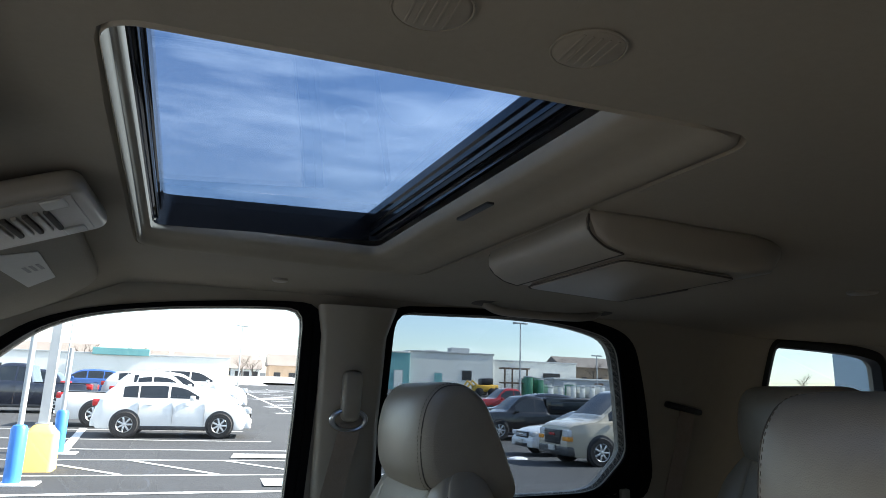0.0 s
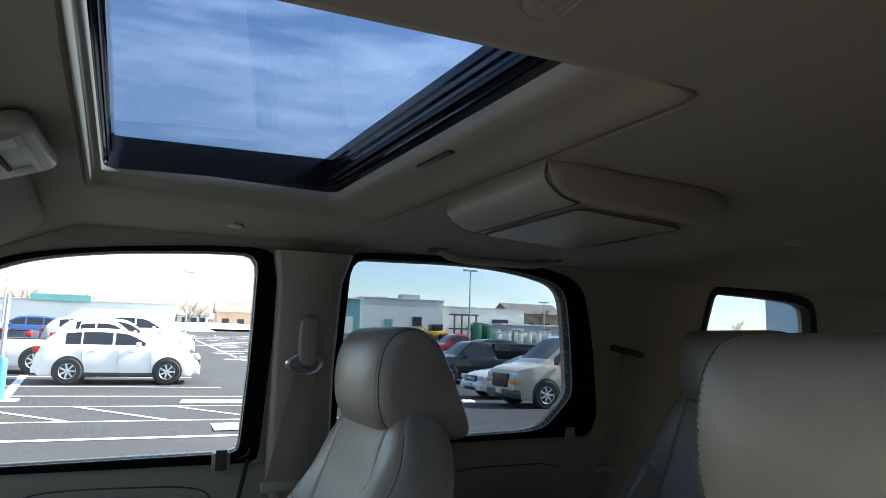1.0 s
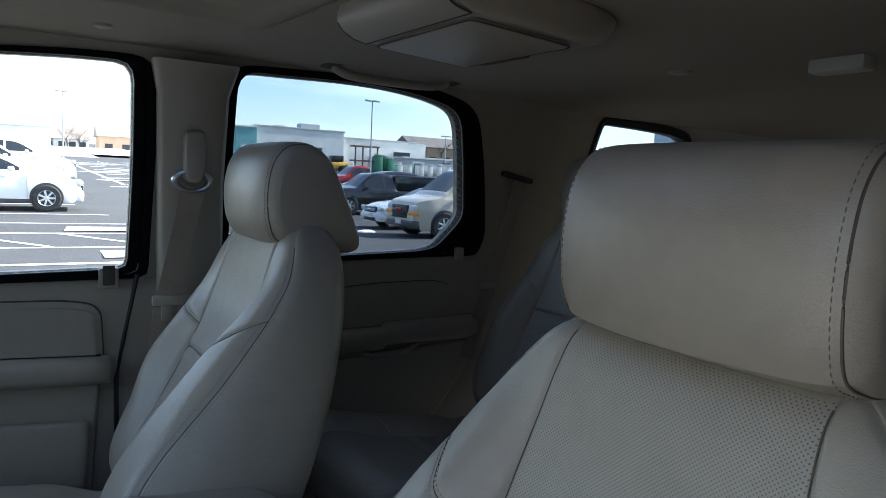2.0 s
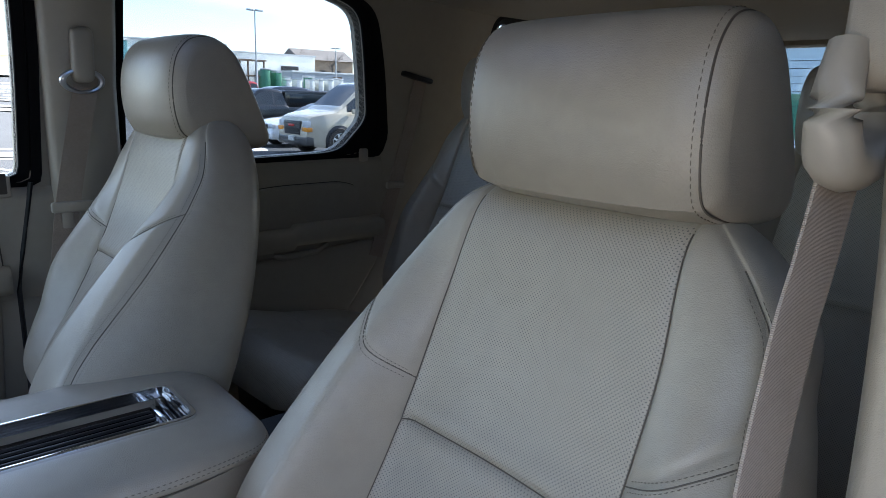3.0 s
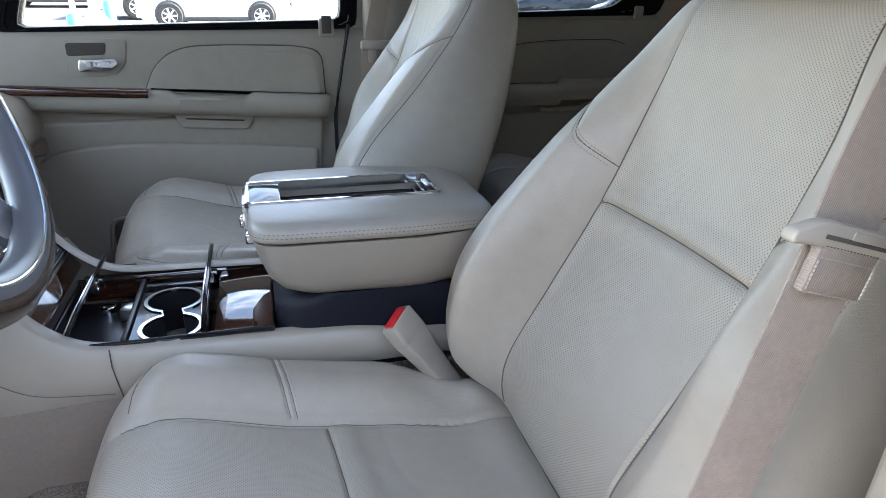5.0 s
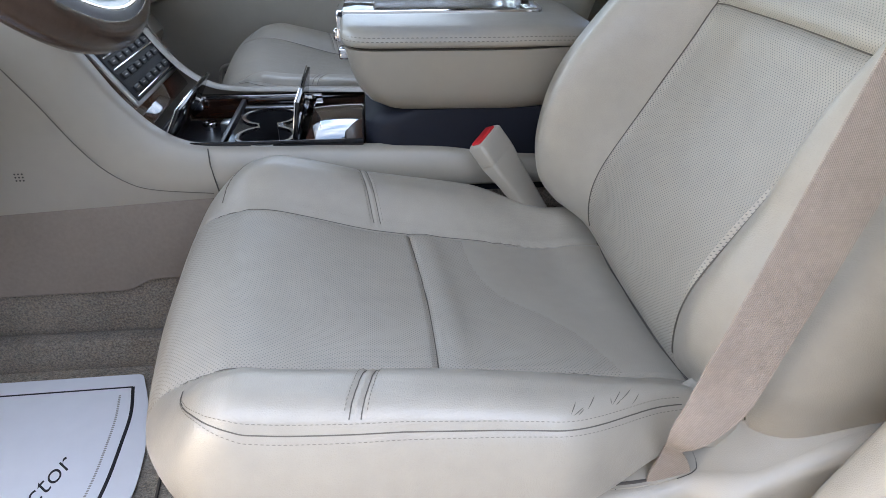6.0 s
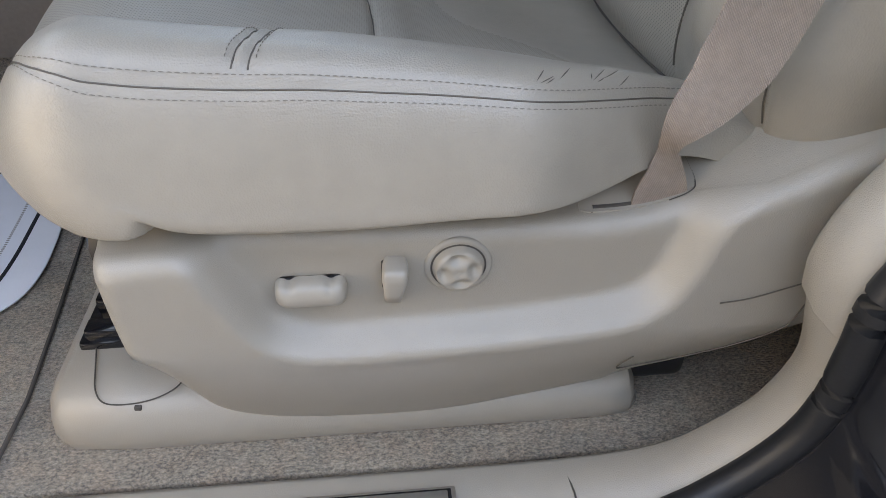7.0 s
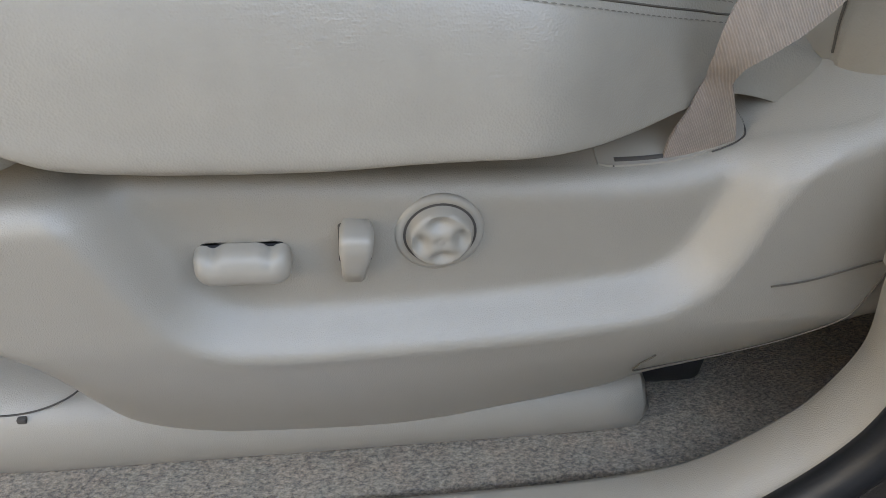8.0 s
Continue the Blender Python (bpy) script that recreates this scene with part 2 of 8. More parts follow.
GLASS_TINT = glass_mat("privacy_glass", (0.51, 0.55, 0.58))
# extra tint made up for the unseen near-side panes, to dim the rear cabin
GLASS_DIMMING = glass_mat("cabin_dimming_glass", (0.22, 0.235, 0.25))
GLASS_ROOF = glass_mat("roof_glass", (0.46, 0.53, 0.61))
PAINT_WHITE = grained("pearl_white_paint", (0.75, 0.75, 0.74), 0.25, 0.02, 1, 8, 200, 0.01, 0.0005)


# ---- geometry helpers: a geo is (verts, faces) ----
def mesh_of(name, geo, mats, smooth=40.0, face_mats=None):
    me = bpy.data.meshes.new(name)
    me.from_pydata([tuple(v) for v in geo[0]], [], geo[1])
    for m in (mats if isinstance(mats, (list, tuple)) else [mats]):
        me.materials.append(m)
    if face_mats is not None:
        me.polygons.foreach_set("material_index", face_mats)
    if smooth:
        me.polygons.foreach_set("use_smooth", [True] * len(me.polygons))
        me.set_sharp_from_angle(angle=radians(smooth))
    me.update()
    return me


def part(name, geo, mat, parent, label="", smooth=40.0):
    ob = new(name, mesh_of(name, geo, mat, smooth))
    ob.parent = parent
    return tagged(ob, label)


def thing(name, label, category, group="", at=None):
    ob = new(name)
    ob.empty_display_size = 0.05
    if at is not None:
        ob.matrix_world = at
    return tagged(ob, label, category, group)


def structure(name, geo, mat, label, category="", smooth=40.0):
    ob = new(name, mesh_of(name, geo, mat, smooth))
    return tagged(ob, label, category, kind="structure")


def join(*geos):
    vs, fs = [], []
    for v, f in geos:
        o = len(vs)
        vs += [tuple(p) for p in v]
        fs += [tuple(i + o for i in q) for q in f]
    return vs, fs


def moved(geo, m):
    return [tuple(m @ Vector(v)) for v in geo[0]], geo[1]


def from_bm(bm):
    bm.verts.index_update()
    vs = [tuple(v.co) for v in bm.verts]
    fs = [tuple(v.index for v in f.verts) for f in bm.faces]
    bm.free()
    return vs, fs


def rbox(lo, hi, r=0.005, seg=2):
    """A box with rounded edges between two corners."""
    bm = bmesh.new()
    c = [(a + b) / 2 for a, b in zip(lo, hi)]
    s = [b - a for a, b in zip(lo, hi)]
    bmesh.ops.create_cube(bm, size=1.0)
    for v in bm.verts:
        v.co = Vector([c[i] + v.co[i] * s[i] for i in range(3)])
    if r > 0:
        bmesh.ops.bevel(bm, geom=list(bm.edges), offset=min(r, min(s) * 0.49), segments=seg, profile=0.5, affect='EDGES')
    return from_bm(bm)


def prism(outline, to3d, depth, r=0.004, seg=2):
    """A plate: a flat outline (u, v), placed by to3d(u, v, d) with d from 0 to depth, its edges rounded."""
    bm = bmesh.new()
    a = [bm.verts.new(to3d(u, v, 0)) for u, v in outline]
    b = [bm.verts.new(to3d(u, v, depth)) for u, v in outline]
    bm.faces.new(a)
    bm.faces.new(list(reversed(b)))
    n = len(a)
    for i in range(n):
        bm.faces.new((a[i], b[i], b[(i + 1) % n], a[(i + 1) % n]))
    bmesh.ops.recalc_face_normals(bm, faces=list(bm.faces))
    if r > 0:
        rim = [e for e in bm.edges if len({f for f in e.link_faces if len(f.verts) > 4 or n <= 4}) >= 1 and any(len(f.verts) == n for f in e.link_faces)]
        bmesh.ops.bevel(bm, geom=rim, offset=r, segments=seg, profile=0.5, affect='EDGES', clamp_overlap=True)
    return from_bm(bm)


def loft(rings, closed=True, cap=True):
    n = len(rings[0])
    vs = [tuple(p) for r in rings for p in r]
    fs = []
    for j in range(len(rings) - 1):
        for i in range(n if closed else n - 1):
            k = (i + 1) % n
            fs.append((j * n + i, j * n + k, (j + 1) * n + k, (j + 1) * n + i))
    if cap and closed:
        fs.append(tuple(reversed(range(n))))
        fs.append(tuple((len(rings) - 1) * n + i for i in range(n)))
    return vs, fs


def smooth_line(pts, n):
    """n points along a Catmull-Rom curve through pts."""
    p = np.array(pts, float)
    q = np.vstack([2 * p[0] - p[1], p, 2 * p[-1] - p[-2]])
    out = []
    for t in np.linspace(0, len(p) - 1 - 1e-9, n):
        i, f = int(t), t - int(t)
        a, b, c, d = q[i], q[i + 1], q[i + 2], q[i + 3]
        out.append(0.5 * (2 * b + (c - a) * f + (2 * a - 5 * b + 4 * c - d) * f * f + (3 * b - a - 3 * c + d) * f ** 3))
    return np.array(out)


def tube(pts, r, n=8, closed=False):
    """A round bar along points; r: one radius or one for each point."""
    p = [Vector(q) for q in pts]
    rings = []
    up = Vector((0, 0, 1))
    for i, q in enumerate(p):
        if closed:
            d = (p[(i + 1) % len(p)] - p[i - 1]).normalized()
        else:
            d = (p[min(i + 1, len(p) - 1)] - p[max(i - 1, 0)]).normalized()
        s = d.cross(up)
        if s.length < 0.05:
            s = d.cross(Vector((0, 1, 0)))
        s.normalize()
        t = s.cross(d)
        rr = r[i] if isinstance(r, (list, tuple)) else r
        rings.append([q + (s * math.cos(a) + t * math.sin(a)) * rr for a in [math.tau * k / n for k in range(n)]])
    if closed:
        rings.append(rings[0])
        return loft(rings, True, False)
    return loft(rings)


def ribbon(pts, sides, width, thick):
    """A flat band along pts; sides: the way across it at each point."""
    rings = []
    p = [Vector(q) for q in pts]
    for i, q in enumerate(p):
        d = (p[min(i + 1, len(p) - 1)] - p[max(i - 1, 0)]).normalized()
        s = Vector(sides[i]).normalized()
        nrm = d.cross(s).normalized()
        s = nrm.cross(d).normalized()
        w = width[i] if isinstance(width, (list, tuple)) else width
        h = thick / 2
        ring = []
        for a, b in ((-1, -1), (-0.5, -1.25), (0, -1.3), (0.5, -1.25), (1, -1), (1, 1), (0.5, 1.25), (0, 1.3), (-0.5, 1.25), (-1, 1)):
            ring.append(q + s * (a * w / 2) + nrm * (b * h))
        rings.append(ring)
    return loft(rings)


def disc(c, axis, r, h, n=28, rim=0.002):
    """A short cylinder from c along axis, its far edge rounded."""
    a = Vector(axis).normalized()
    s = a.orthogonal().normalized()
    t = a.cross(s)
    rings = []
    for rr, hh in ((r, 0), (r, h - rim), (r - rim * 0.3, h - rim * 0.3), (r - rim, h)):
        rings.append([Vector(c) + a * hh + (s * math.cos(k * math.tau / n) + t * math.sin(k * math.tau / n)) * rr for k in range(n)])
    return loft(rings)


def torus(c, axis, r, w, n=40, k=10, flat=1.0):
    a = Vector(axis).normalized()
    s = a.orthogonal().normalized()
    t = a.cross(s)
    rings = []
    for i in range(n):
        d = s * math.cos(i * math.tau / n) + t * math.sin(i * math.tau / n)
        rings.append([Vector(c) + d * (r + w * math.cos(j * math.tau / k)) + a * (w * flat * math.sin(j * math.tau / k)) for j in range(k)])
    rings.append(rings[0])
    return loft(rings, True, False)


def rounded_outline(pts, r, seg=5):
    """A closed outline with its corners rounded; r: one radius or one a corner."""
    out = []
    n = len(pts)
    for i in range(n):
        p0, p1, p2 = (np.array(pts[j % n], float) for j in (i - 1, i, i + 1))
        rr = r[i] if isinstance(r, (list, tuple)) else r
        a, b = p0 - p1, p2 - p1
        la, lb = np.linalg.norm(a), np.linalg.norm(b)
        rr = min(rr, la * 0.49, lb * 0.49)
        s, e = p1 + a / la * rr, p1 + b / lb * rr
        for k in range(seg + 1):
            f = k / seg
            q = (1 - f) ** 2 * s + 2 * f * (1 - f) * p1 + f * f * e
            out.append((float(q[0]), float(q[1])))
    return out


def resample(outline, n):
    p = np.array(list(outline) + [outline[0]], float)
    s = np.concatenate([[0], np.cumsum(np.linalg.norm(np.diff(p, axis=0), axis=1))])
    t = np.linspace(0, s[-1], n + 1)[:-1]
    return np.stack([np.interp(t, s, p[:, k]) for k in range(2)], axis=1)


def stitches(pts, pitch=0.0065, length=0.0042, r=0.0005, up=(0, 0, 1)):
    """Small raised threads along a line."""
    p = np.array(pts, float)
    s = np.concatenate([[0], np.cumsum(np.linalg.norm(np.diff(p, axis=0), axis=1))])
    vs, fs = [], []
    for t in np.arange(pitch / 2, s[-1] - length, pitch):
        a = np.array([np.interp(t, s, p[:, k]) for k in range(3)])
        b = np.array([np.interp(t + length, s, p[:, k]) for k in range(3)])
        d = (b - a) / (np.linalg.norm(b - a) + 1e-9)
        u = np.array(up, float)
        w = np.cross(d, u)
        w /= np.linalg.norm(w) + 1e-9
        u = np.cross(w, d)
        o = len(vs)
        for q, k in ((a, 0.5), ((a + b) / 2, 1.0), (b, 0.5)):
            vs += [tuple(q + w * r * k), tuple(q + u * r * 1.6 * k), tuple(q - w * r * k)]
        for j in (0, 3):
            fs += [(o + j, o + j + 1, o + j + 4, o + j + 3), (o + j + 1, o + j + 2, o + j + 5, o + j + 4)]
    return vs, fs


def split(geo, key):
    """Parts a geo by a key for each face."""
    cen = np.array(geo[0])
    groups = {}
    for f in geo[1]:
        groups.setdefault(key(cen[list(f)].mean(axis=0)), []).append(f)
    out = {}
    for k, faces in groups.items():
        used = sorted({i for f in faces for i in f})
        at = {i: j for j, i in enumerate(used)}
        out[k] = ([geo[0][i] for i in used], [tuple(at[i] for i in f) for f in faces])
    return out


def sstep(a, b, x):
    f = np.clip((np.asarray(x, float) - a) / (b - a), 0, 1)
    return f * f * (3 - 2 * f)


def curve_of(pts):
    """A smooth function through (x, y) points."""
    q = smooth_line(pts, 200)
    return lambda x: np.interp(x, q[:, 0], q[:, 1])


def ditch(d, w=0.004, depth=0.004):
    return depth * np.exp(-(np.asarray(d) / w) ** 2)


def seg_dist(px, py, ax, ay, bx, by):
    vx, vy = bx - ax, by - ay
    f = np.clip(((px - ax) * vx + (py - ay) * vy) / (vx * vx + vy * vy), 0, 1)
    return np.hypot(px - ax - f * vx, py - ay - f * vy)


def super_loop(n, power):
    """n evenly spread points of a unit superellipse."""
    a = np.linspace(0, math.tau, 1440, endpoint=False)
    c, s = np.cos(a), np.sin(a)
    p = np.stack([np.sign(c) * np.abs(c) ** (2 / power), np.sign(s) * np.abs(s) ** (2 / power)], axis=1)
    return resample([tuple(q) for q in p], n)


# ---- seats ----
BACK_FRONT = curve_of([(0.80, 0.425), (0.86, 0.385), (0.91, 0.364), (0.98, 0.374), (1.08, 0.430), (1.19, 0.490), (1.31, 0.538), (1.40, 0.567), (1.44, 0.590), (1.462, 0.630)])
BACK_REAR = curve_of([(0.80, 0.52), (0.90, 0.56), (1.006, 0.603), (1.152, 0.649), (1.283, 0.675), (1.386, 0.684), (1.43, 0.675), (1.462, 0.645)])
BACK_HALF = curve_of([(0.80, 0.225), (0.86, 0.266), (0.93, 0.292), (1.0, 0.300), (1.1, 0.296), (1.2, 0.280), (1.3, 0.258), (1.36, 0.236), (1.40, 0.208), (1.43, 0.180), (1.450, 0.152), (1.462, 0.12)])
BACK_WING = curve_of([(0.80, 0.0), (0.885, 0.0), (0.92, 0.018), (0.96, 0.043), (1.02, 0.066), (1.08, 0.079), (1.15, 0.072), (1.25, 0.041), (1.32, 0.018), (1.40, 0.004), (1.47, 0.0)])
BACK_LEAN = curve_of([(0.80, 0.0), (0.875, 0.004), (0.92, 0.028), (0.98, 0.035), (1.08, 0.045), (1.18, 0.048), (1.26, 0.040), (1.33, 0.020), (1.38, 0.004), (1.47, 0.0)])
INSERT = 0.140
SEAT_INS = 0.162
EDGE = 0.952


def back_half(z, outer):
    """Half the width; the outer side is slimmer below the shoulder."""
    return float(BACK_HALF(z)) - (0.018 * float(sstep(1.38, 1.30, z)) if outer else 0.0)


def wing_line(z, outer=False):
    return back_half(z, outer) * (0.94 - 0.045 * (1 - float(sstep(1.08, 1.28, z))))


def insert_half(z):
    """The middle panel narrows towards the headrest."""
    return INSERT - 0.010 * float(sstep(1.30, 1.46, z))


def backrest_geo(inboard):
    """inboard: +1 or -1, the side whose wing stands fuller; the other is pressed flat by use."""
    loop = super_loop(340, 3.4)
    zs = list(np.linspace(0.80, 1.40, 170)) + list(1.40 + 0.062 * np.sin(np.linspace(0.04, 1, 44) * math.pi / 2))
    rings = []
    for z in zs:
        w, xf, xr = BACK_HALF(z), BACK_FRONT(z), BACK_REAR(z)
        # the columns of the net follow the panel's edge
        u, ins = np.abs(loop[:, 0]), min(insert_half(z), 0.74 * w)
        side_w = np.where(loop[:, 0] * inboard < 0, back_half(z, True), w)
        y = np.sign(loop[:, 0]) * np.where(u < 0.5, ins * u / 0.5, ins + (side_w - ins) * (u - 0.5) / 0.5)
        s = loop[:, 1]
        x = (xf + xr) / 2 - s * (xr - xf) / 2
        front = sstep(0.0, 0.6, s)
        ay = np.abs(y)
        # the wings stand forward of the middle panel
        # the outboard wing is pressed flat low down by use
        worn = np.where(y * inboard < 0, 0.58 + 0.42 * sstep(1.06, 1.20, z), 1.0)
        full = np.where(y * inboard < 0, 0.0, BACK_LEAN(z))
        x = x - front * (worn * BACK_WING(z) + full) * sstep(INSERT - 0.012, INSERT + 0.055, ay) * (1 - 0.35 * sstep(w * 0.86, w, ay))
        # the middle panel is softly hollow
        x = x + front * 0.008 * np.cos(np.clip(y / INSERT, -1, 1) * math.pi / 2) * sstep(0.9, 1.0, z) * (1 - sstep(1.3, 1.42, z))
        x = x - front * 0.006 * np.exp(-((z - 1.02) / 0.06) ** 2) * (ay < INSERT)
        g = ditch(ay - insert_half(z), 0.0030, 0.0055) * sstep(0.95, 1.03, z)
        g = np.maximum(g, ditch(z - 1.188, 0.0035, 0.005) * (1 - sstep(INSERT - 0.002, INSERT + 0.002, ay)))
        g = np.maximum(g, ditch(seg_dist(ay, z, INSERT, 1.233, 0.242, 1.318), 0.0035, 0.004))
        g = np.maximum(g, ditch(ay - np.where(y * inboard < 0, wing_line(z, True), wing_line(z)), 0.0035, 0.004))
        # soft swelling beside the stitched lines
        puff = 0.003 * np.exp(-((np.abs(z - 1.188) - 0.016) / 0.012) ** 2) * (ay < INSERT)
        x = x + front * (g - puff)
        rings.append([(float(a), float(b), float(z)) for a, b in zip(x, y)])
    return loft(rings)


BACK_GEO = {k: backrest_geo(k) for k in (1, -1)}


def half_rows(rings):
    """For each ring of the backrest its front half, sorted across the seat."""
    out = []
    for r in rings:
        m = r[r[:, 0] < (r[:, 0].min() + r[:, 0].max()) / 2]
        o = np.argsort(m[:, 1])
        out.append((float(r[0, 2]), m[o, 1], m[o, 0]))
    return out


def between(rows, k, y):
    ks = [q[0] for q in rows]
    i = min(max(int(np.searchsorted(ks, k)) - 1, 0), len(rows) - 2)
    f = min(max((k - ks[i]) / (ks[i + 1] - ks[i] + 1e-9), 0), 1)
    a, b = (float(np.interp(y, rows[j][1], rows[j][2])) for j in (i, i + 1))
    return a * (1 - f) + b * f


_brows = {k: half_rows(np.array(BACK_GEO[k][0]).reshape(-1, 340, 3)) for k in (1, -1)}


def back_at(y, z, side=1):
    """The front of the backrest at y, z."""
    return between(_brows[side], z, y)


SEAT_TOP = curve_of([(-0.172, 0.862), (-0.162, 0.893), (-0.14, 0.926), (-0.10, 0.945), (-0.06, 0.950), (0.05, 0.934), (0.12, 0.925), (0.24, 0.906), (0.33, 0.886), (0.43, 0.862)])
SEAT_LOW = curve_of([(-0.172, 0.856), (-0.160, 0.842), (-0.14, 0.824), (-0.11, 0.806), (-0.08, 0.812), (-0.065, 0.828), (-0.050, 0.842), (-0.03, 0.838), (0.0, 0.833), (0.05, 0.832), (0.12, 0.836), (0.17, 0.844), (0.22, 0.850), (0.26, 0.851), (0.29, 0.855), (0.32, 0.866), (0.35, 0.876), (0.43, 0.85)])
SEAT_WING = curve_of([(-0.172, 0.0), (-0.13, 0.022), (-0.09, 0.046), (-0.03, 0.056), (0.08, 0.050), (0.2, 0.038), (0.30, 0.026), (0.36, 0.018), (0.43, 0.010)])

SEAT_SINK = curve_of([(-0.172, 0.0), (-0.05, 0.0), (0.05, 0.006), (0.12, 0.010), (0.22, 0.011), (0.30, 0.008), (0.36, 0.003), (0.43, 0.0)])

# the cushion has sunk towards the console
SEAT_NEAR = curve_of([(-0.172, -0.006), (-0.12, -0.012), (-0.03, -0.014), (0.05, -0.006), (0.1, 0.0), (0.2, 0.008), (0.3, 0.013), (0.43, 0.010)])
SEAT_FAR = curve_of([(-0.172, 0.0), (-0.12, -0.004), (-0.05, -0.012), (0.05, -0.022), (0.1, -0.024), (0.2, -0.024), (0.3, -0.025), (0.36, -0.014), (0.43, -0.010)])


def crease_x(y):
    return 0.124 - 0.006 * y / SEAT_INS + 0.006 * np.cos(np.clip(y / SEAT_INS, -1, 1) * math.pi / 2)


def cross_x(ay):
    return 0.078 - 0.20 * (ay - SEAT_INS)


def seat_half(x):
    t = np.clip((-0.05 - x) / 0.124, 0, 1)
    return 0.290 * (1 - t ** 2.9) ** (1 / 2.9) - 0.050 * sstep(0.21, 0.34, x)


def seam_edge(x):
    """The outer seam starts at the front corner of the middle panel and swings out along the bolster."""
    t = np.clip((-0.035 - x) / 0.082, 0, 1)
    full = 0.290 * EDGE - 0.045 * sstep(0.21, 0.34, x)
    return SEAT_INS + 0.010 + (full - SEAT_INS - 0.010) * (1 - t ** 2.2) ** (1 / 2.2)


SEAT_XS = list(-0.172 + 0.082 * (1 - np.cos(np.linspace(0.1, 1, 34) * math.pi / 2))) + list(np.linspace(-0.087, 0.43, 200))


def seat_geo(wing):
    """wing: how far the bolsters rise."""
    # softly rounded above, squarer where it tucks into the side cover
    up, down = super_loop(340, 2.6), super_loop(340, 4.2)
    loop = np.where((np.arange(340) <= 170)[:, None], up, down)
    rings = []
    for x in SEAT_XS:
        w, zt, zl = seat_half(x), SEAT_TOP(x), SEAT_LOW(x)
        y, s = loop[:, 0] * w, loop[:, 1]
        ay = np.abs(y)
        # full sides that curl in behind the side cover, and a deep underside in the middle
        y = y + np.where(y < 0, 0.040, -0.02) * sstep(-0.30, -0.95, s) * sstep(0.6, 0.9, np.abs(loop[:, 0]))
        y = y * (1 + 0.012 * np.exp(-((s + 0.25) / 0.42) ** 2) * sstep(0.70, 0.95, np.abs(loop[:, 0])))
        z = (zt + zl) / 2 + s * (zt - zl) / 2 - 0.05 * np.maximum(-s, 0) * (1 - sstep(0.14, 0.23, ay)) * sstep(0.15, 0.28, x)
        top = sstep(0.0, 0.55, s)
        z = z + top * wing * SEAT_WING(x) * np.where(y > 0, 0.86, 1.0) * sstep(SEAT_INS - 0.008, SEAT_INS + 0.070, ay)
        z = z + sstep(0.0, 0.3, s) * 0.010 * np.exp(-((ay / w - 0.90) / 0.085) ** 2) * sstep(-0.15, -0.08, x)
        z = z - top * 0.010 * np.cos(np.clip(y / SEAT_INS, -1, 1) * math.pi / 2) * sstep(-0.12, 0.0, x)
        # the middle panel sinks between the bolsters towards the back
        z = z - top * SEAT_SINK(x) * (1 - sstep(SEAT_INS - 0.006, SEAT_INS + 0.045, ay))
        # the hips' hollow and the crease across the middle panel
        g = ditch(ay - SEAT_INS, 0.0035, 0.004) * sstep(-0.165, -0.13, x)
        bow = crease_x(y)
        g = np.maximum(g, ditch(x - bow, 0.0030, 0.005) * (1 - sstep(SEAT_INS - 0.003, SEAT_INS + 0.002, ay)))
        g = np.maximum(g, np.maximum(ditch(x - cross_x(ay) - 0.0045, 0.0024, 0.0022), ditch(x - cross_x(ay) + 0.0045, 0.0024, 0.0022)) * sstep(SEAT_INS + 0.006, SEAT_INS + 0.012, ay) * (1 - sstep(0.268, 0.274, ay)))
        g = np.maximum(g, ditch(ay - seam_edge(x), 0.0026, 0.002) * sstep(-0.122, -0.112, x))
        z = z - top * g
        z = z + top * 0.004 * np.exp(-((x - bow - 0.022) / 0.016) ** 2) * (ay < SEAT_INS)
        # the front rolls back under the knees
        z = z + sstep(-0.3, 0.4, s) * (SEAT_NEAR(x) + (SEAT_FAR(x) - SEAT_NEAR(x)) * sstep(-0.2, 0.2, y))
        out = sstep(0.05, -0.28, y)
        ahead = sstep(0.04, -0.13, x)
        back = x + (0.055 + 0.036 * out) * np.clip(0.45 - s, 0, 1.45) ** 1.4 * 0.6 * ahead + ahead * (0.028 * out - 0.016 * sstep(0.0, 0.26, y))
        # its lower edge tucks in behind the front of the side cover
        y = y + 0.075 * sstep(-0.20, -0.23, y) * sstep(-0.080, -0.056, back) * sstep(0.05, -0.01, back) * sstep(0.864, 0.850, z)
        rings.append([(float(a), float(b), float(c)) for a, b, c in zip(back, y, z)])
    return loft(rings)


SEAT_GEO = {1: seat_geo(1.0), -1: seat_geo(0.55)}
SEAT_ROWS = {k: [(x, r[:171][np.argsort(r[:171, 1])]) for x, r in zip(SEAT_XS, np.array(g[0]).reshape(-1, 340, 3))] for k, g in SEAT_GEO.items()}


def seat_pt(x, y, lift=0.0, side=1):
    """The point of the cushion's top in its row x, at y."""
    rows_ = SEAT_ROWS[side]
    i = min(max(int(np.searchsorted(SEAT_XS, x)) - 1, 0), len(rows_) - 2)
    f = min(max((x - SEAT_XS[i]) / (SEAT_XS[i + 1] - SEAT_XS[i]), 0), 1)
    a, b = ([float(np.interp(y, q[:, 1], q[:, k])) for k in (0, 2)] for q in (rows_[i][1], rows_[i + 1][1]))
    return (a[0] * (1 - f) + b[0] * f, float(y), a[1] * (1 - f) + b[1] * f + lift)


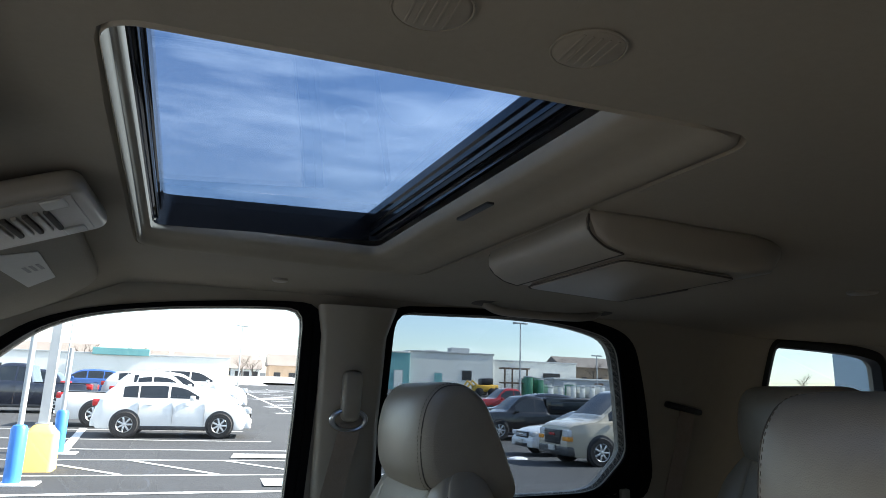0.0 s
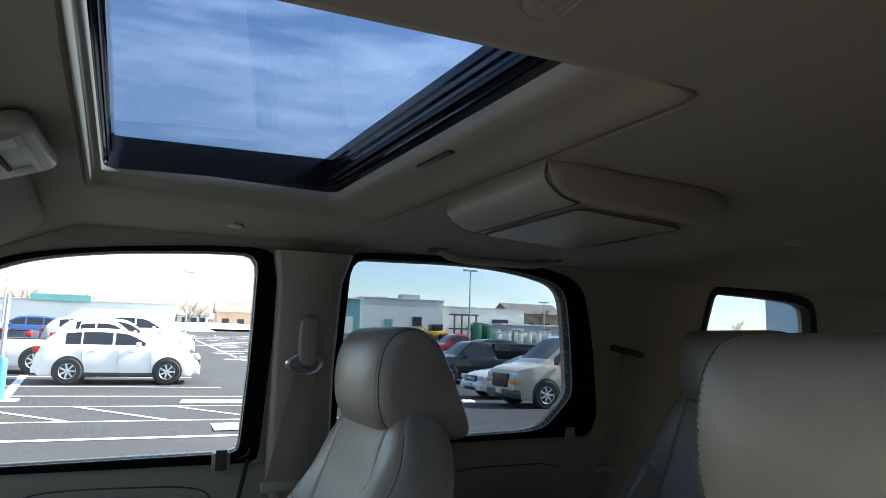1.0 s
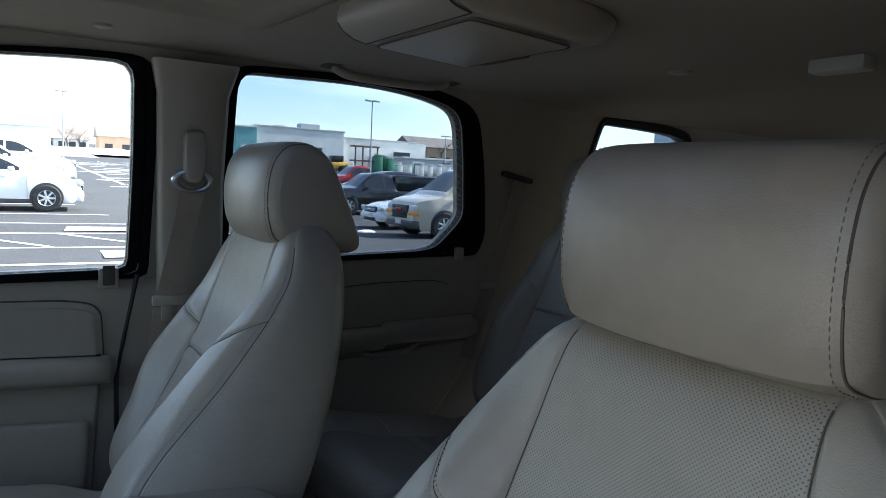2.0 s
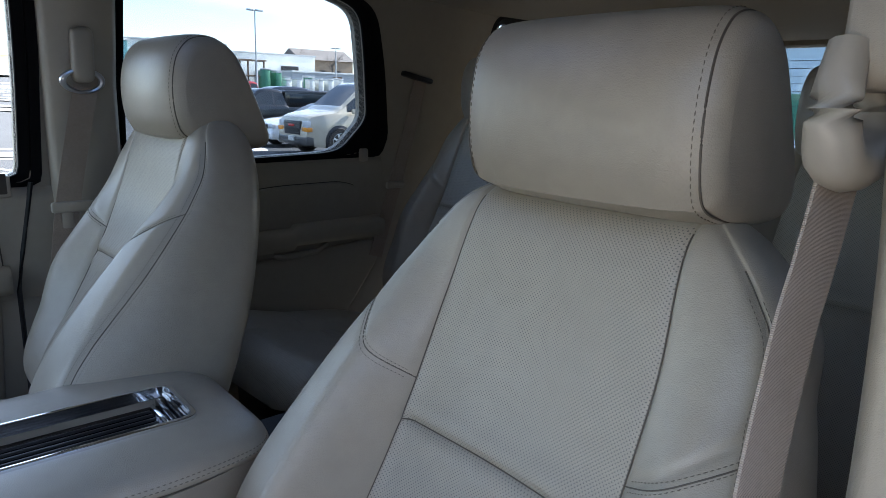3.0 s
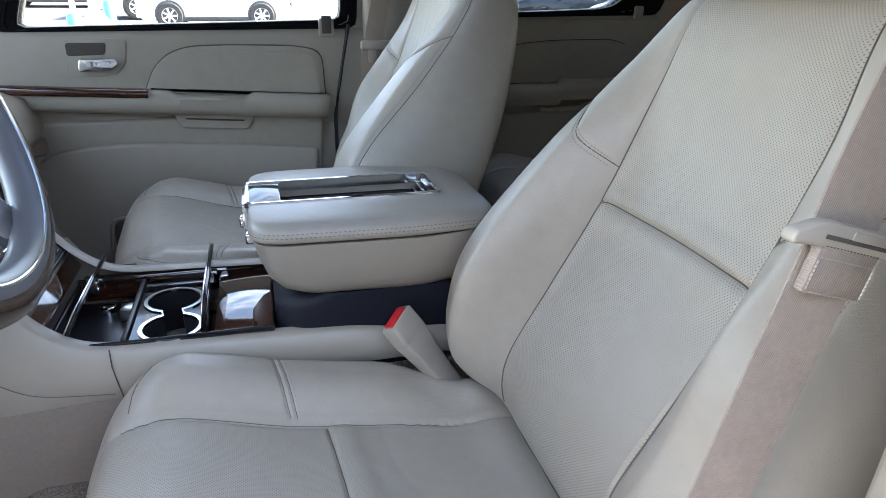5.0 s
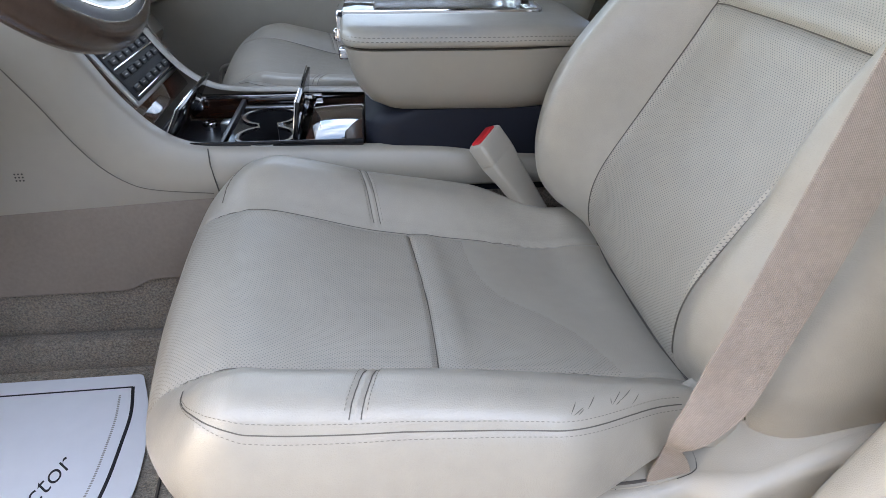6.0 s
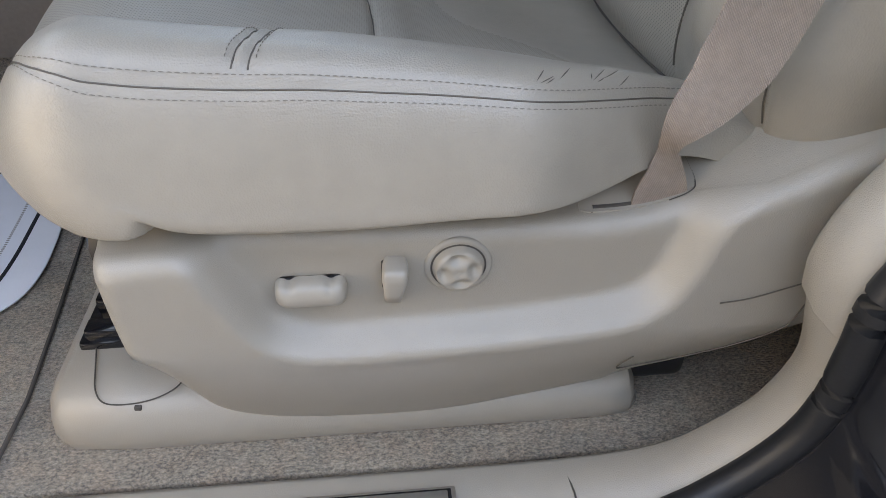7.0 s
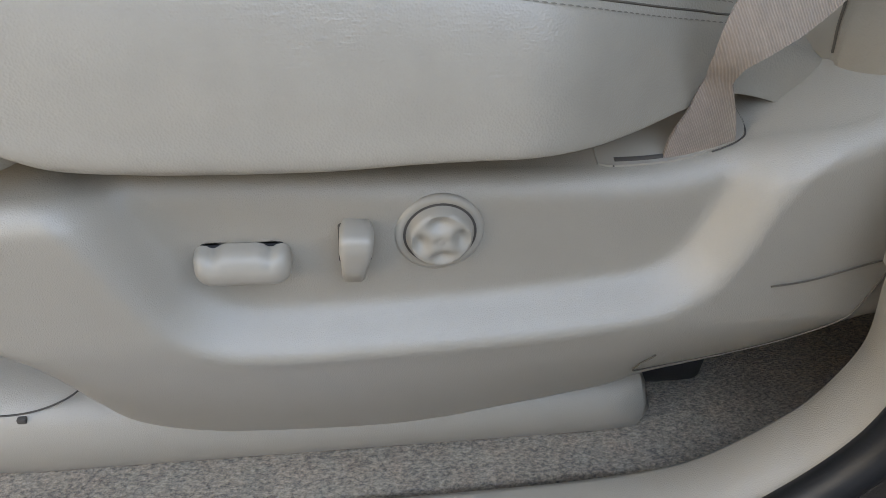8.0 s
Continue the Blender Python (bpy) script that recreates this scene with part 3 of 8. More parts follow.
HEAD_PROFILE = [(0.548, 1.462), (0.533, 1.490), (0.528, 1.532), (0.532, 1.572), (0.543, 1.602), (0.566, 1.624), (0.598, 1.631), (0.630, 1.627), (0.664, 1.606), (0.690, 1.560), (0.714, 1.505), (0.730, 1.458), (0.714, 1.440), (0.650, 1.440), (0.592, 1.448)]


def head_point(p, y, k):
    """A point of the headrest: its front is bowed in plan."""
    kx = (1 - (abs(y) / 0.152) ** 4.0) ** (1 / 4.0)
    x, z = 0.620 + (p[0] - 0.620) * (0.55 + 0.45 * kx), 1.540 + (p[1] - 1.540) * k
    return (float(x + 0.020 * (y / 0.14) ** 2 * float(sstep(0.68, 0.50, p[0]))), float(y), float(z))


HEAD_SEAM = 0.135


def head_k(y):
    return (1 - (abs(y) / 0.1505) ** 9.0) ** (1 / 9.0)


def headrest_geo():
    prof = resample([tuple(q) for q in smooth_line(HEAD_PROFILE + [HEAD_PROFILE[0]], 160)[:-1]], 90)
    ys = [0.150 * math.sin(a) for a in np.linspace(-math.pi / 2 * 0.99, math.pi / 2 * 0.99, 120)]
    rings = []
    for y in ys:
        k = head_k(y)
        k = k * (1 - float(ditch(abs(y) - HEAD_SEAM, 0.0022, 0.014))) if abs(y) > 0.115 else k
        rings.append([head_point(p, y, k) for p in prof])
    return loft(rings)


HEAD_GEO = headrest_geo()


def back_runs(side):
    """Stitched lines of the backrest."""
    runs = []
    zs = np.linspace(0.93, 1.40, 70)
    for s in (-1, 1):
        for off in (-0.0038, 0.0038):
            runs.append([(back_at(s * (wing_line(z, s != side) + off), z, side) - 0.0005, s * (wing_line(z, s != side) + off), z) for z in zs])
            f = np.linspace(0, 1, 24)
            z1 = 0.072 if s == side else 0.053
            runs.append([(back_at(s * (INSERT + 0.006 + 0.086 * q), 1.237 + z1 * q + off, side) - 0.0005, s * (INSERT + 0.006 + 0.086 * q), 1.237 + z1 * q + off) for q in f])
    return [stitches(r, 0.0050, 0.0034, 0.00045, up=(-1, 0, 0.3)) for r in runs]


def seat_runs(side):
    runs = []
    for s in (-1, 1):
        for off in (-0.0034, 0.0032):
            runs.append([seat_pt(x, s * float(seam_edge(x) + off), 0.0006, side) for x in np.linspace(-0.112, 0.335, 110)])
        for off in (-0.0085, 0.0085):
            ys = np.linspace(SEAT_INS + 0.012, 0.266, 24)
            runs.append([seat_pt(cross_x(y) + off, s * y, 0.0006, side) for y in ys])
    return [stitches(r, 0.0042, 0.0028, 0.00036, up=(0, 0, 1)) for r in runs]


def head_runs():
    prof = smooth_line(HEAD_PROFILE[13:] + HEAD_PROFILE[:8], 80)
    return [stitches([head_point(p, s * (HEAD_SEAM - 0.006), head_k(HEAD_SEAM - 0.006) * 1.003) for p in prof], up=(-0.7, 0, 0.7), r=0.0006) for s in (-1, 1)]


def seat_pieces(side):
    b = split(BACK_GEO[side], lambda c: "in_up" if (abs(c[1]) < insert_half(c[2]) and c[2] > 1.188 and c[2] < 1.445 and c[0] < BACK_FRONT(c[2]) + 0.05) else ("in_low" if (abs(c[1]) < INSERT and 0.85 < c[2] <= 1.188 and c[0] < BACK_FRONT(c[2]) + 0.05) else "rest"))
    c_ = split(SEAT_GEO[side], lambda c: ("front" if c[0] < crease_x(c[1]) else "rear") if (abs(c[1]) < SEAT_INS and c[2] > SEAT_LOW(c[0]) + 0.030 and c[0] > -0.155) else "rest")
    return {"backrest": mesh_of("backrest", b["rest"], LEATHER), "upper_insert": mesh_of("upper_insert", b["in_up"], PERF_BACK), "lower_insert": mesh_of("lower_insert", b["in_low"], PERF_BACK),
            "cushion": mesh_of("cushion", c_["rest"], LEATHER), "front_insert": mesh_of("front_insert", c_["front"], PERF_SEAT), "rear_insert": mesh_of("rear_insert", c_["rear"], PERF_SEAT)}


SEAT_MESH = {k: seat_pieces(k) for k in (1, -1)}
BACK_RUNS, SEAT_RUNS, HEAD_RUNS = {k: back_runs(k) for k in (1, -1)}, {k: seat_runs(k) for k in (1, -1)}, head_runs()


def ready(name, parent, label="", side=1):
    ob = new(name, SEAT_MESH[side][name])
    ob.parent = parent
    return tagged(ob, label)


HEADS = {}


def make_seat(label, at, group, shift=(0, 0, 0), rail=True, side=1):
    seat = thing("car_seat", label, "car seat", group, at)
    back = ready("backrest", seat, "", side)
    ready("upper_insert", back, "perforated beige leather panel", side)
    ready("lower_insert", back, "perforated beige leather panel", side)
    cush = ready("cushion", seat, "", side)
    ready("front_insert", cush, "perforated beige leather panel", side)
    ready("rear_insert", cush, "perforated beige leather panel", side)
    lift = Matrix.Translation(shift)
    HEADS[seat.name] = lift
    head = part("headrest", moved(HEAD_GEO, lift), LEATHER, seat)
    if rail:
        for runs, at_ in ((BACK_RUNS[side], back), (SEAT_RUNS[side], cush), ([moved(r, lift) for r in HEAD_RUNS], head)):
            for r in runs:
                part("stitching", r, STITCH, at_, "darker stitching", 0)
    for s in (-1, 1):
        part("headrest_post", tube([(0.640 + shift[0], s * 0.07 + shift[1], 1.40), (0.635 + shift[0], s * 0.07 + shift[1], 1.48 + shift[2])], 0.006, 10), CHROME, seat, "chrome post")
    part("seat_base", join(rbox((-0.10, -0.21, 0.68), (0.40, 0.21, 0.81), 0.02), rbox((0.34, -0.2, 0.70), (0.50, 0.2, 0.82), 0.03)), BLACK, seat)
    if rail:
        for s in (-1, 1):
            part("floor_rail", rbox((-0.13, s * 0.19 - 0.025, 0.605), (0.42, s * 0.19 + 0.025, 0.655), 0.008), BLACK, seat)
    return seat


DRIVER = Matrix.Translation((0, -0.4125, 0))
PASSENGER = Matrix.Translation((-0.119, 0.427, 0.049))
driver_seat = make_seat("beige perforated leather front seat with power controls", DRIVER, "front seats", (0.004, -0.013, 0.0))
passenger_seat = make_seat("beige perforated leather front seat beside the passenger door", PASSENGER, "front seats", (0.006, 0, -0.040), True, -1)
# the passenger's cushion is set further back
[c for c in passenger_seat.children if c.name.startswith("cushion")][0].location.x = 0.035
for sy, bx, bz in ((1, 0.775, 0.06), (-1, 0.80, 0.03)):
    make_seat("beige leather second-row captain's seat in shade", Matrix.Translation((bx, sy * 0.45, bz)), "second-row seats", (0, 0, -0.03), False, -sy)


# ---- the vehicle's shell ----
def side_y(z):
    """The inner face of the side walls leans in above the belt line."""
    return 0.80 - 0.20 * max(0.0, z - 1.35)


def side_wall(name, sign, opening, outer, mat, label, depth=0.05, n=120):
    """A wall panel with a window opening through it: both outlines in (x, z)."""
    a, b = resample(opening, n), resample(outer, n)
    # start both outlines at the same bearing
    c = a.mean(axis=0)
    ka = np.argmin(np.abs(np.arctan2(a[:, 1] - c[1], a[:, 0] - c[0])))
    kb = np.argmin(np.abs(np.arctan2(b[:, 1] - c[1], b[:, 0] - c[0])))
    a, b = np.roll(a, -ka, axis=0), np.roll(b, -kb, axis=0)
    rings = []
    for f, d in ((0, depth), (0, 0), (0.04, -0.004), (0.5, -0.002), (1, 0), (1, depth)):
        q = a * (1 - f) + b * f
        rings.append([(float(x), sign * (side_y(z) + d), float(z)) for x, z in q])
    return structure(name, loft(rings, True, False), mat, label, "wall")


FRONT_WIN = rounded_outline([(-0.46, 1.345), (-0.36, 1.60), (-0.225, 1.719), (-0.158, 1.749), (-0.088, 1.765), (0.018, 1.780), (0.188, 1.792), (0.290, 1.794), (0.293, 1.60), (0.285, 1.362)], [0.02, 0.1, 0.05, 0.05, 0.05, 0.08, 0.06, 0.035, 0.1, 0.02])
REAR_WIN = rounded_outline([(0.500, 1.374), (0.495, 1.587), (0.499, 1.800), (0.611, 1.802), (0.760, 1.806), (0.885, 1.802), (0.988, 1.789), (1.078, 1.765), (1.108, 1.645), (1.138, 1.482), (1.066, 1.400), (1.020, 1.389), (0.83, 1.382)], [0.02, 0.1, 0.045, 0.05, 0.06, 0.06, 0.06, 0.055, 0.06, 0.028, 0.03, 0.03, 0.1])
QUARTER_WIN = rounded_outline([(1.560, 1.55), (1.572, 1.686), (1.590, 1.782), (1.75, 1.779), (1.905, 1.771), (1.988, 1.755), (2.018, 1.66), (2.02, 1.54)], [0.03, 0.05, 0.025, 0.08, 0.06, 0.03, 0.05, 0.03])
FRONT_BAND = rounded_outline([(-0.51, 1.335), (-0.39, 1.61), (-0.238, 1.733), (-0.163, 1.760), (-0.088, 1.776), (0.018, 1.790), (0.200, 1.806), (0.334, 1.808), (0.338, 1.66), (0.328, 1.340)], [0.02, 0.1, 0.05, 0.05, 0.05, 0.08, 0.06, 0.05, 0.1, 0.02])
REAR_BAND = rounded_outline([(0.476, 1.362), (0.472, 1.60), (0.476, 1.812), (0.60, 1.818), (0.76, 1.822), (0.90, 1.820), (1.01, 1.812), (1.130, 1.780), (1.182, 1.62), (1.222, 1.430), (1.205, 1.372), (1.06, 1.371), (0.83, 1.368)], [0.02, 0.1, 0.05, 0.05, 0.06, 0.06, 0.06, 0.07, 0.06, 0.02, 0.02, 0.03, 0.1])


def ring_strip(outline, sign, inner, outer, y_in, y_out, n=120):
    """A seal that runs round an opening."""
    a = resample(outline, n)
    c = a.mean(axis=0)
    rings = []
    nrm = []
    for i in range(n):
        t = a[(i + 1) % n] - a[i - 1]
        v = np.array((t[1], -t[0]))
        v = v / (np.linalg.norm(v) + 1e-9)
        if np.dot(v, a[i] - c) < 0:
            v = -v
        nrm.append(v)
    nrm = np.array(nrm)
    for off, d in ((outer, y_out), (outer, y_in), ((outer * 0.6 + inner * 0.4), y_in - 0.006), (inner, y_in + 0.002), (inner, y_out)):
        q = a + nrm * off
        rings.append([(float(x), sign * (side_y(z) + d), float(z)) for x, z in q])
    rings.append(rings[0])
    return loft(rings, True, False)


def seal_band(inner, outer, sign, n=120):
    """A black seal between two outlines round a window."""
    a, b = resample(inner, n), resample(outer, n)
    c = a.mean(axis=0)
    ka = np.argmin(np.abs(np.arctan2(a[:, 1] - c[1], a[:, 0] - c[0])))
    kb = np.argmin(np.abs(np.arctan2(b[:, 1] - c[1], b[:, 0] - c[0])))
    a, b = np.roll(a, -ka, axis=0), np.roll(b, -kb, axis=0)
    rings = []
    for f, d in ((0.0, 0.03), (0.0, 0.004), (0.04, -0.006), (0.48, -0.008), (0.50, -0.005), (0.54, -0.005), (0.56, -0.009), (0.95, -0.009), (1.0, -0.004), (1.0, 0.02)):
        q = a * (1 - f) + b * f
        rings.append([(float(x), sign * (side_y(z) + d), float(z)) for x, z in q])
    return loft(rings, True, False)


def pane(outline, sign, d, grow=0.004, n=60):
    a = resample(outline, n)
    c = a.mean(axis=0)
    q = [(x + (x - c[0]) * grow, z + (z - c[1]) * grow) for x, z in a]
    out = [(float(x), sign * (side_y(z) + d), float(z)) for x, z in q]
    inn = [(float(x), sign * (side_y(z) + d + 0.004), float(z)) for x, z in q]
    return loft([out, inn])


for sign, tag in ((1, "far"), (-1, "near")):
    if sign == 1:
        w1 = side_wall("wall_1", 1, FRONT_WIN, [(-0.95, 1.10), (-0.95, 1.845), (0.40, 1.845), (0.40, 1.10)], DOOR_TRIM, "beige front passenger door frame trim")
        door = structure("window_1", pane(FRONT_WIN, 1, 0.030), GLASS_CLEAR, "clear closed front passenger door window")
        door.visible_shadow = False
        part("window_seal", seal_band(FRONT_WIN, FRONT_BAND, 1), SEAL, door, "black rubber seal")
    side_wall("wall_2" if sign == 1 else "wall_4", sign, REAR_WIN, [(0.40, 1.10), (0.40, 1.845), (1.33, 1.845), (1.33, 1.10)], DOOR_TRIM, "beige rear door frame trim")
    win = structure("window_2" if sign == 1 else "window_4", pane(REAR_WIN, sign, 0.030), GLASS_TINT if sign > 0 else GLASS_DIMMING, "privacy-tinted rear door window")
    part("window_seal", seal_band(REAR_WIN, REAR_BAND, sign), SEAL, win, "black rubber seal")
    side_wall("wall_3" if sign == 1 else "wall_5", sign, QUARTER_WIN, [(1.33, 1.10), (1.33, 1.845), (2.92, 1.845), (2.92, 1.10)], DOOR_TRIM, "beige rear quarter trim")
    win = structure("window_3" if sign == 1 else "window_5", pane(QUARTER_WIN, sign, 0.030), GLASS_TINT if sign > 0 else GLASS_DIMMING, "privacy-tinted rear quarter window")
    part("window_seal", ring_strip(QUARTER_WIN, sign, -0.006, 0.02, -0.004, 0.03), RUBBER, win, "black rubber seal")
# lower side walls
structure("wall_6", rbox((-1.0, 0.80, 0.55), (0.40, 0.86, 1.10), 0.004), DOOR_TRIM, "beige lower front door wall", "wall")
structure("wall_7", rbox((0.403, 0.80, 0.55), (2.92, 0.86, 1.10), 0.004), DOOR_TRIM, "beige lower rear side wall", "wall")
structure("wall_8", rbox((0.47, -0.86, 0.55), (2.92, -0.80, 1.10), 0.004), DOOR_TRIM, "beige lower rear side wall", "wall")

# ceiling cloth with the roof opening
OPEN = rounded_outline([(0.032, -0.345), (0.536, -0.345), (0.470, 0.435), (-0.014, 0.372)], [0.03, 0.04, 0.06, 0.05], 8)


def ceil_z(x, y):
    return 1.836 - 0.008 * sstep(0.4, 1.0, x) - 0.022 * sstep(1.15, 1.6, x) - 0.012 * sstep(0.52, 0.76, abs(y)) - 0.42 * np.maximum(0.0, -0.06 - x)


def ceiling_geo():
    n = 160
    a = resample(OPEN, n)
    b = resample([(-0.58, -0.79), (2.90, -0.79), (2.90, 0.79), (-0.58, 0.79)], n)
    c = a.mean(axis=0)
    ang = np.arctan2(a[:, 1] - c[1], a[:, 0] - c[0])
    out = []
    for t in ang:                       # cast from the opening's middle to the outer rectangle
        d = np.array((math.cos(t), math.sin(t)))
        k = min(((2.90 - c[0]) / d[0]) if d[0] > 1e-6 else 9, ((-0.58 - c[0]) / d[0]) if d[0] < -1e-6 else 9,
                ((0.79 - c[1]) / d[1]) if d[1] > 1e-6 else 9, ((-0.79 - c[1]) / d[1]) if d[1] < -1e-6 else 9)
        out.append(c + d * k)
    out = np.array(out)
    rings = []
    for f, up in ((0, 0.016), (0.002, 0.004), (0.008, 0.0), (0.04, 0), (0.08, 0), (0.14, 0), (0.22, 0), (0.32, 0), (0.44, 0), (0.56, 0), (0.68, 0), (0.78, 0), (0.86, 0), (0.93, 0), (1, 0)):
        q = a * (1 - f) + out * f
        rings.append([(float(x), float(y), float(ceil_z(x, y) + up)) for x, y in q])
    top = [[(x, y, z + 0.02) for x, y, z in rings[-1]]]
    return loft(rings + top, True, False)


structure("ceiling", ceiling_geo(), HEADLINER, "beige cloth headliner with a roof opening", "ceiling")


roof_window = thing("sunroof", "closed tinted glass sunroof with black seals and beige surround", "sunroof")
SUR_IN = rounded_outline([(0.044, -0.365), (0.426, -0.365), (0.368, 0.342), (0.011, 0.303)], [0.02, 0.02, 0.025, 0.03], 8)
GL = rounded_outline([(0.066, -0.60), (0.432, -0.60), (0.337, 0.356), (0.021, 0.355)], 0.012, 8)


def roof_tilt(x):
    """The glass rises a little towards the rear."""
    return 0.05 * (x - 0.02)


def nested(a, b, prof, tilt=0.0):
    """Rings between two outlines of equal count; prof: (share of the way from a to b, z)."""
    rings = []
    for f, z in prof:
        rings.append([(x0 + (x1 - x0) * f, y0_ + (y1_ - y0_) * f, z + tilt * roof_tilt(x0 + (x1 - x0) * f)) for (x0, y0_), (x1, y1_) in zip(a, b)])
    return loft(rings, True, False)


part("surround", nested(SUR_IN, OPEN, [(-0.02, 1.864), (0.0, 1.853), (0.05, 1.848), (0.30, 1.8465), (0.52, 1.8445), (0.62, 1.840), (0.70, 1.836), (0.86, 1.8335), (0.95, 1.8345), (0.985, 1.840), (0.99, 1.862)]), SURROUND, roof_window, "beige moulded surround", 60)
part("frame", nested(GL, SUR_IN, [(-0.02, 1.900), (0.0, 1.889), (0.12, 1.886), (0.16, 1.880), (0.34, 1.879), (0.37, 1.872), (0.58, 1.871), (0.61, 1.864), (0.80, 1.863), (0.84, 1.858), (1.04, 1.857), (1.04, 1.906)], 1.0), BLACK_GLOSS, roof_window, "black ribbed seal", 30)
part("inner_seal", nested(GL, SUR_IN, [(0.42, 1.873), (0.45, 1.866), (0.50, 1.866), (0.53, 1.873)], 1.0), RUBBER, roof_window, "black rubber lip")
part("shade_grip", prism(rounded_outline([(0.404, 0.045), (0.414, 0.045), (0.422, -0.045), (0.412, -0.045)], 0.003), lambda u, v, d: (u, v, 1.8485 - d), 0.004, 0.0008), BLACK, roof_window, "recessed grip")
part("glass", loft([[(x, y, 1.8895 + dz + roof_tilt(x)) for x, y in GL] for dz in (0.0, 0.004)]), GLASS_ROOF, roof_window, "tinted glass panel", 0)

# outer skin, floor and ends
def skin_roof():
    n = 100
    a = resample(rounded_outline([(0.03, -0.62), (0.44, -0.62), (0.36, 0.39), (0.0, 0.39)], 0.02, 4), n)
    b = []
    c = a.mean(axis=0)
    for x, y in a:
        d = np.array((x - c[0], y - c[1]))
        k = min(abs((2.98 if d[0] > 0 else -0.62) - c[0]) / (abs(d[0]) + 1e-9), abs((0.80 if d[1] > 0 else -0.80) - c[1]) / (abs(d[1]) + 1e-9))
        b.append(c + d * k)
    b = np.array(b)
    zz = lambda x, y: 1.922 - 0.05 * sstep(0.5, 0.82, abs(y)) - 0.42 * np.maximum(0.0, -0.10 - x) - 0.03 * sstep(1.5, 3.0, x)
    rings = [[(float(x), float(y), 1.910) for x, y in a]]
    for f in (0, 0.25, 0.5, 0.75, 0.9, 1):
        q = a * (1 - f) + b * f
        rings.append([(float(x), float(y), float(zz(x, y))) for x, y in q])
    rings.append([(x, y, z - 0.05) for x, y, z in rings[-1]])
    return loft(rings, True, False)


structure("roof", skin_roof(), PAINT_WHITE, "painted outer roof skin of the vehicle", "roof")
structure("floor", rbox((-1.0, -0.70, 0.54), (2.92, 0.80, 0.598), 0.004), CARPET, "worn tan cut-pile floor carpet", "floor")
structure("wall_9", rbox((-1.06, -0.86, 0.45), (-1.0, 0.86, 1.10), 0.01), BLACK, "dark bulkhead ahead of the footwell", "wall")


def tail_wall():
    o = rounded_outline([(-0.68, 1.37), (-0.69, 1.782), (0.69, 1.782), (0.68, 1.37)], 0.05)
    b = [(-0.86, 0.55), (-0.86, 1.85), (0.86, 1.85), (0.86, 0.55)]
    a, b = resample(o, 100), resample(b, 100)
    c = a.mean(axis=0)
    ka = np.argmin(np.abs(np.arctan2(a[:, 1] - c[1], a[:, 0] - c[0])))
    kb = np.argmin(np.abs(np.arctan2(b[:, 1] - c[1], b[:, 0] - c[0])))
    a, b = np.roll(a, -ka, axis=0), np.roll(b, -kb, axis=0)
    return loft([[(2.92 + d, float(y), float(z)) for y, z in a * (1 - f) + b * f] for f, d in ((0, 0.05), (0, 0), (0.1, -0.01), (1, 0), (1, 0.05))], True, False), o


tg, to = tail_wall()
structure("wall_10", tg, DOOR_TRIM, "beige tailgate trim", "wall")
tw = structure("window_6", prism(to, lambda u, v, d: (2.94 + d, u, v), 0.004, 0), GLASS_TINT, "privacy-tinted tailgate window with heater lines")
for k in range(12):
    part("heater_line", rbox((2.936, -0.6, 1.40 + k * 0.03), (2.938, 0.6, 1.402 + k * 0.03), 0), BLACK, tw)
# windscreen
ws = structure("window_7", loft([[(-1.02, y, 1.12) for y in (-0.74, 0.74)] + [(-1.015, 0.74, 1.125), (-1.015, -0.74, 1.125)], [(-0.60, y, 1.63) for y in (-0.64, 0.64)] + [(-0.595, 0.64, 1.635), (-0.595, -0.64, 1.635)]]), GLASS_CLEAR, "clear windscreen")
ws.visible_shadow = False
for s in (-1, 1):
    structure("wall_11" if s > 0 else "wall_12", tube([(-1.02, s * 0.78, 1.10), (-0.80, s * 0.74, 1.40), (-0.56, s * 0.69, 1.63)], 0.045, 10), PLASTIC, "beige windscreen pillar trim", "pillar")


# ---- driver's seat: power controls, shell, rail covers ----
SHELL_LOW = curve_of([(-0.058, 0.82), (-0.056, 0.785), (-0.049, 0.735), (-0.034, 0.690), (-0.014, 0.650), (0.025, 0.632), (0.08, 0.625), (0.17, 0.624), (0.25, 0.638), (0.31, 0.652), (0.335, 0.663), (0.405, 0.682), (0.44, 0.705), (0.46, 0.740), (0.472, 0.785), (0.487, 0.84), (0.505, 0.90)])
SHELL_CREST = curve_of([(-0.058, 0.835), (-0.050, 0.840), (0.0, 0.844), (0.08, 0.843), (0.16, 0.841), (0.24, 0.840), (0.30, 0.841), (0.335, 0.849), (0.37, 0.868), (0.40, 0.882), (0.43, 0.897), (0.46, 0.910), (0.485, 0.917), (0.505, 0.915)])
RIDGE = smooth_line([(-0.030, 0.862), (-0.004, 0.848), (0.010, 0.830), (0.024, 0.800), (0.039, 0.769), (0.060, 0.751), (0.094, 0.746), (0.159, 0.748), (0.226, 0.752), (0.294, 0.760), (0.322, 0.769), (0.338, 0.785), (0.347, 0.808), (0.359, 0.849), (0.383, 0.880), (0.41, 0.925)], 500)
FACE, ROUND, SHELF_RISE = -0.677, 0.016, 0.40


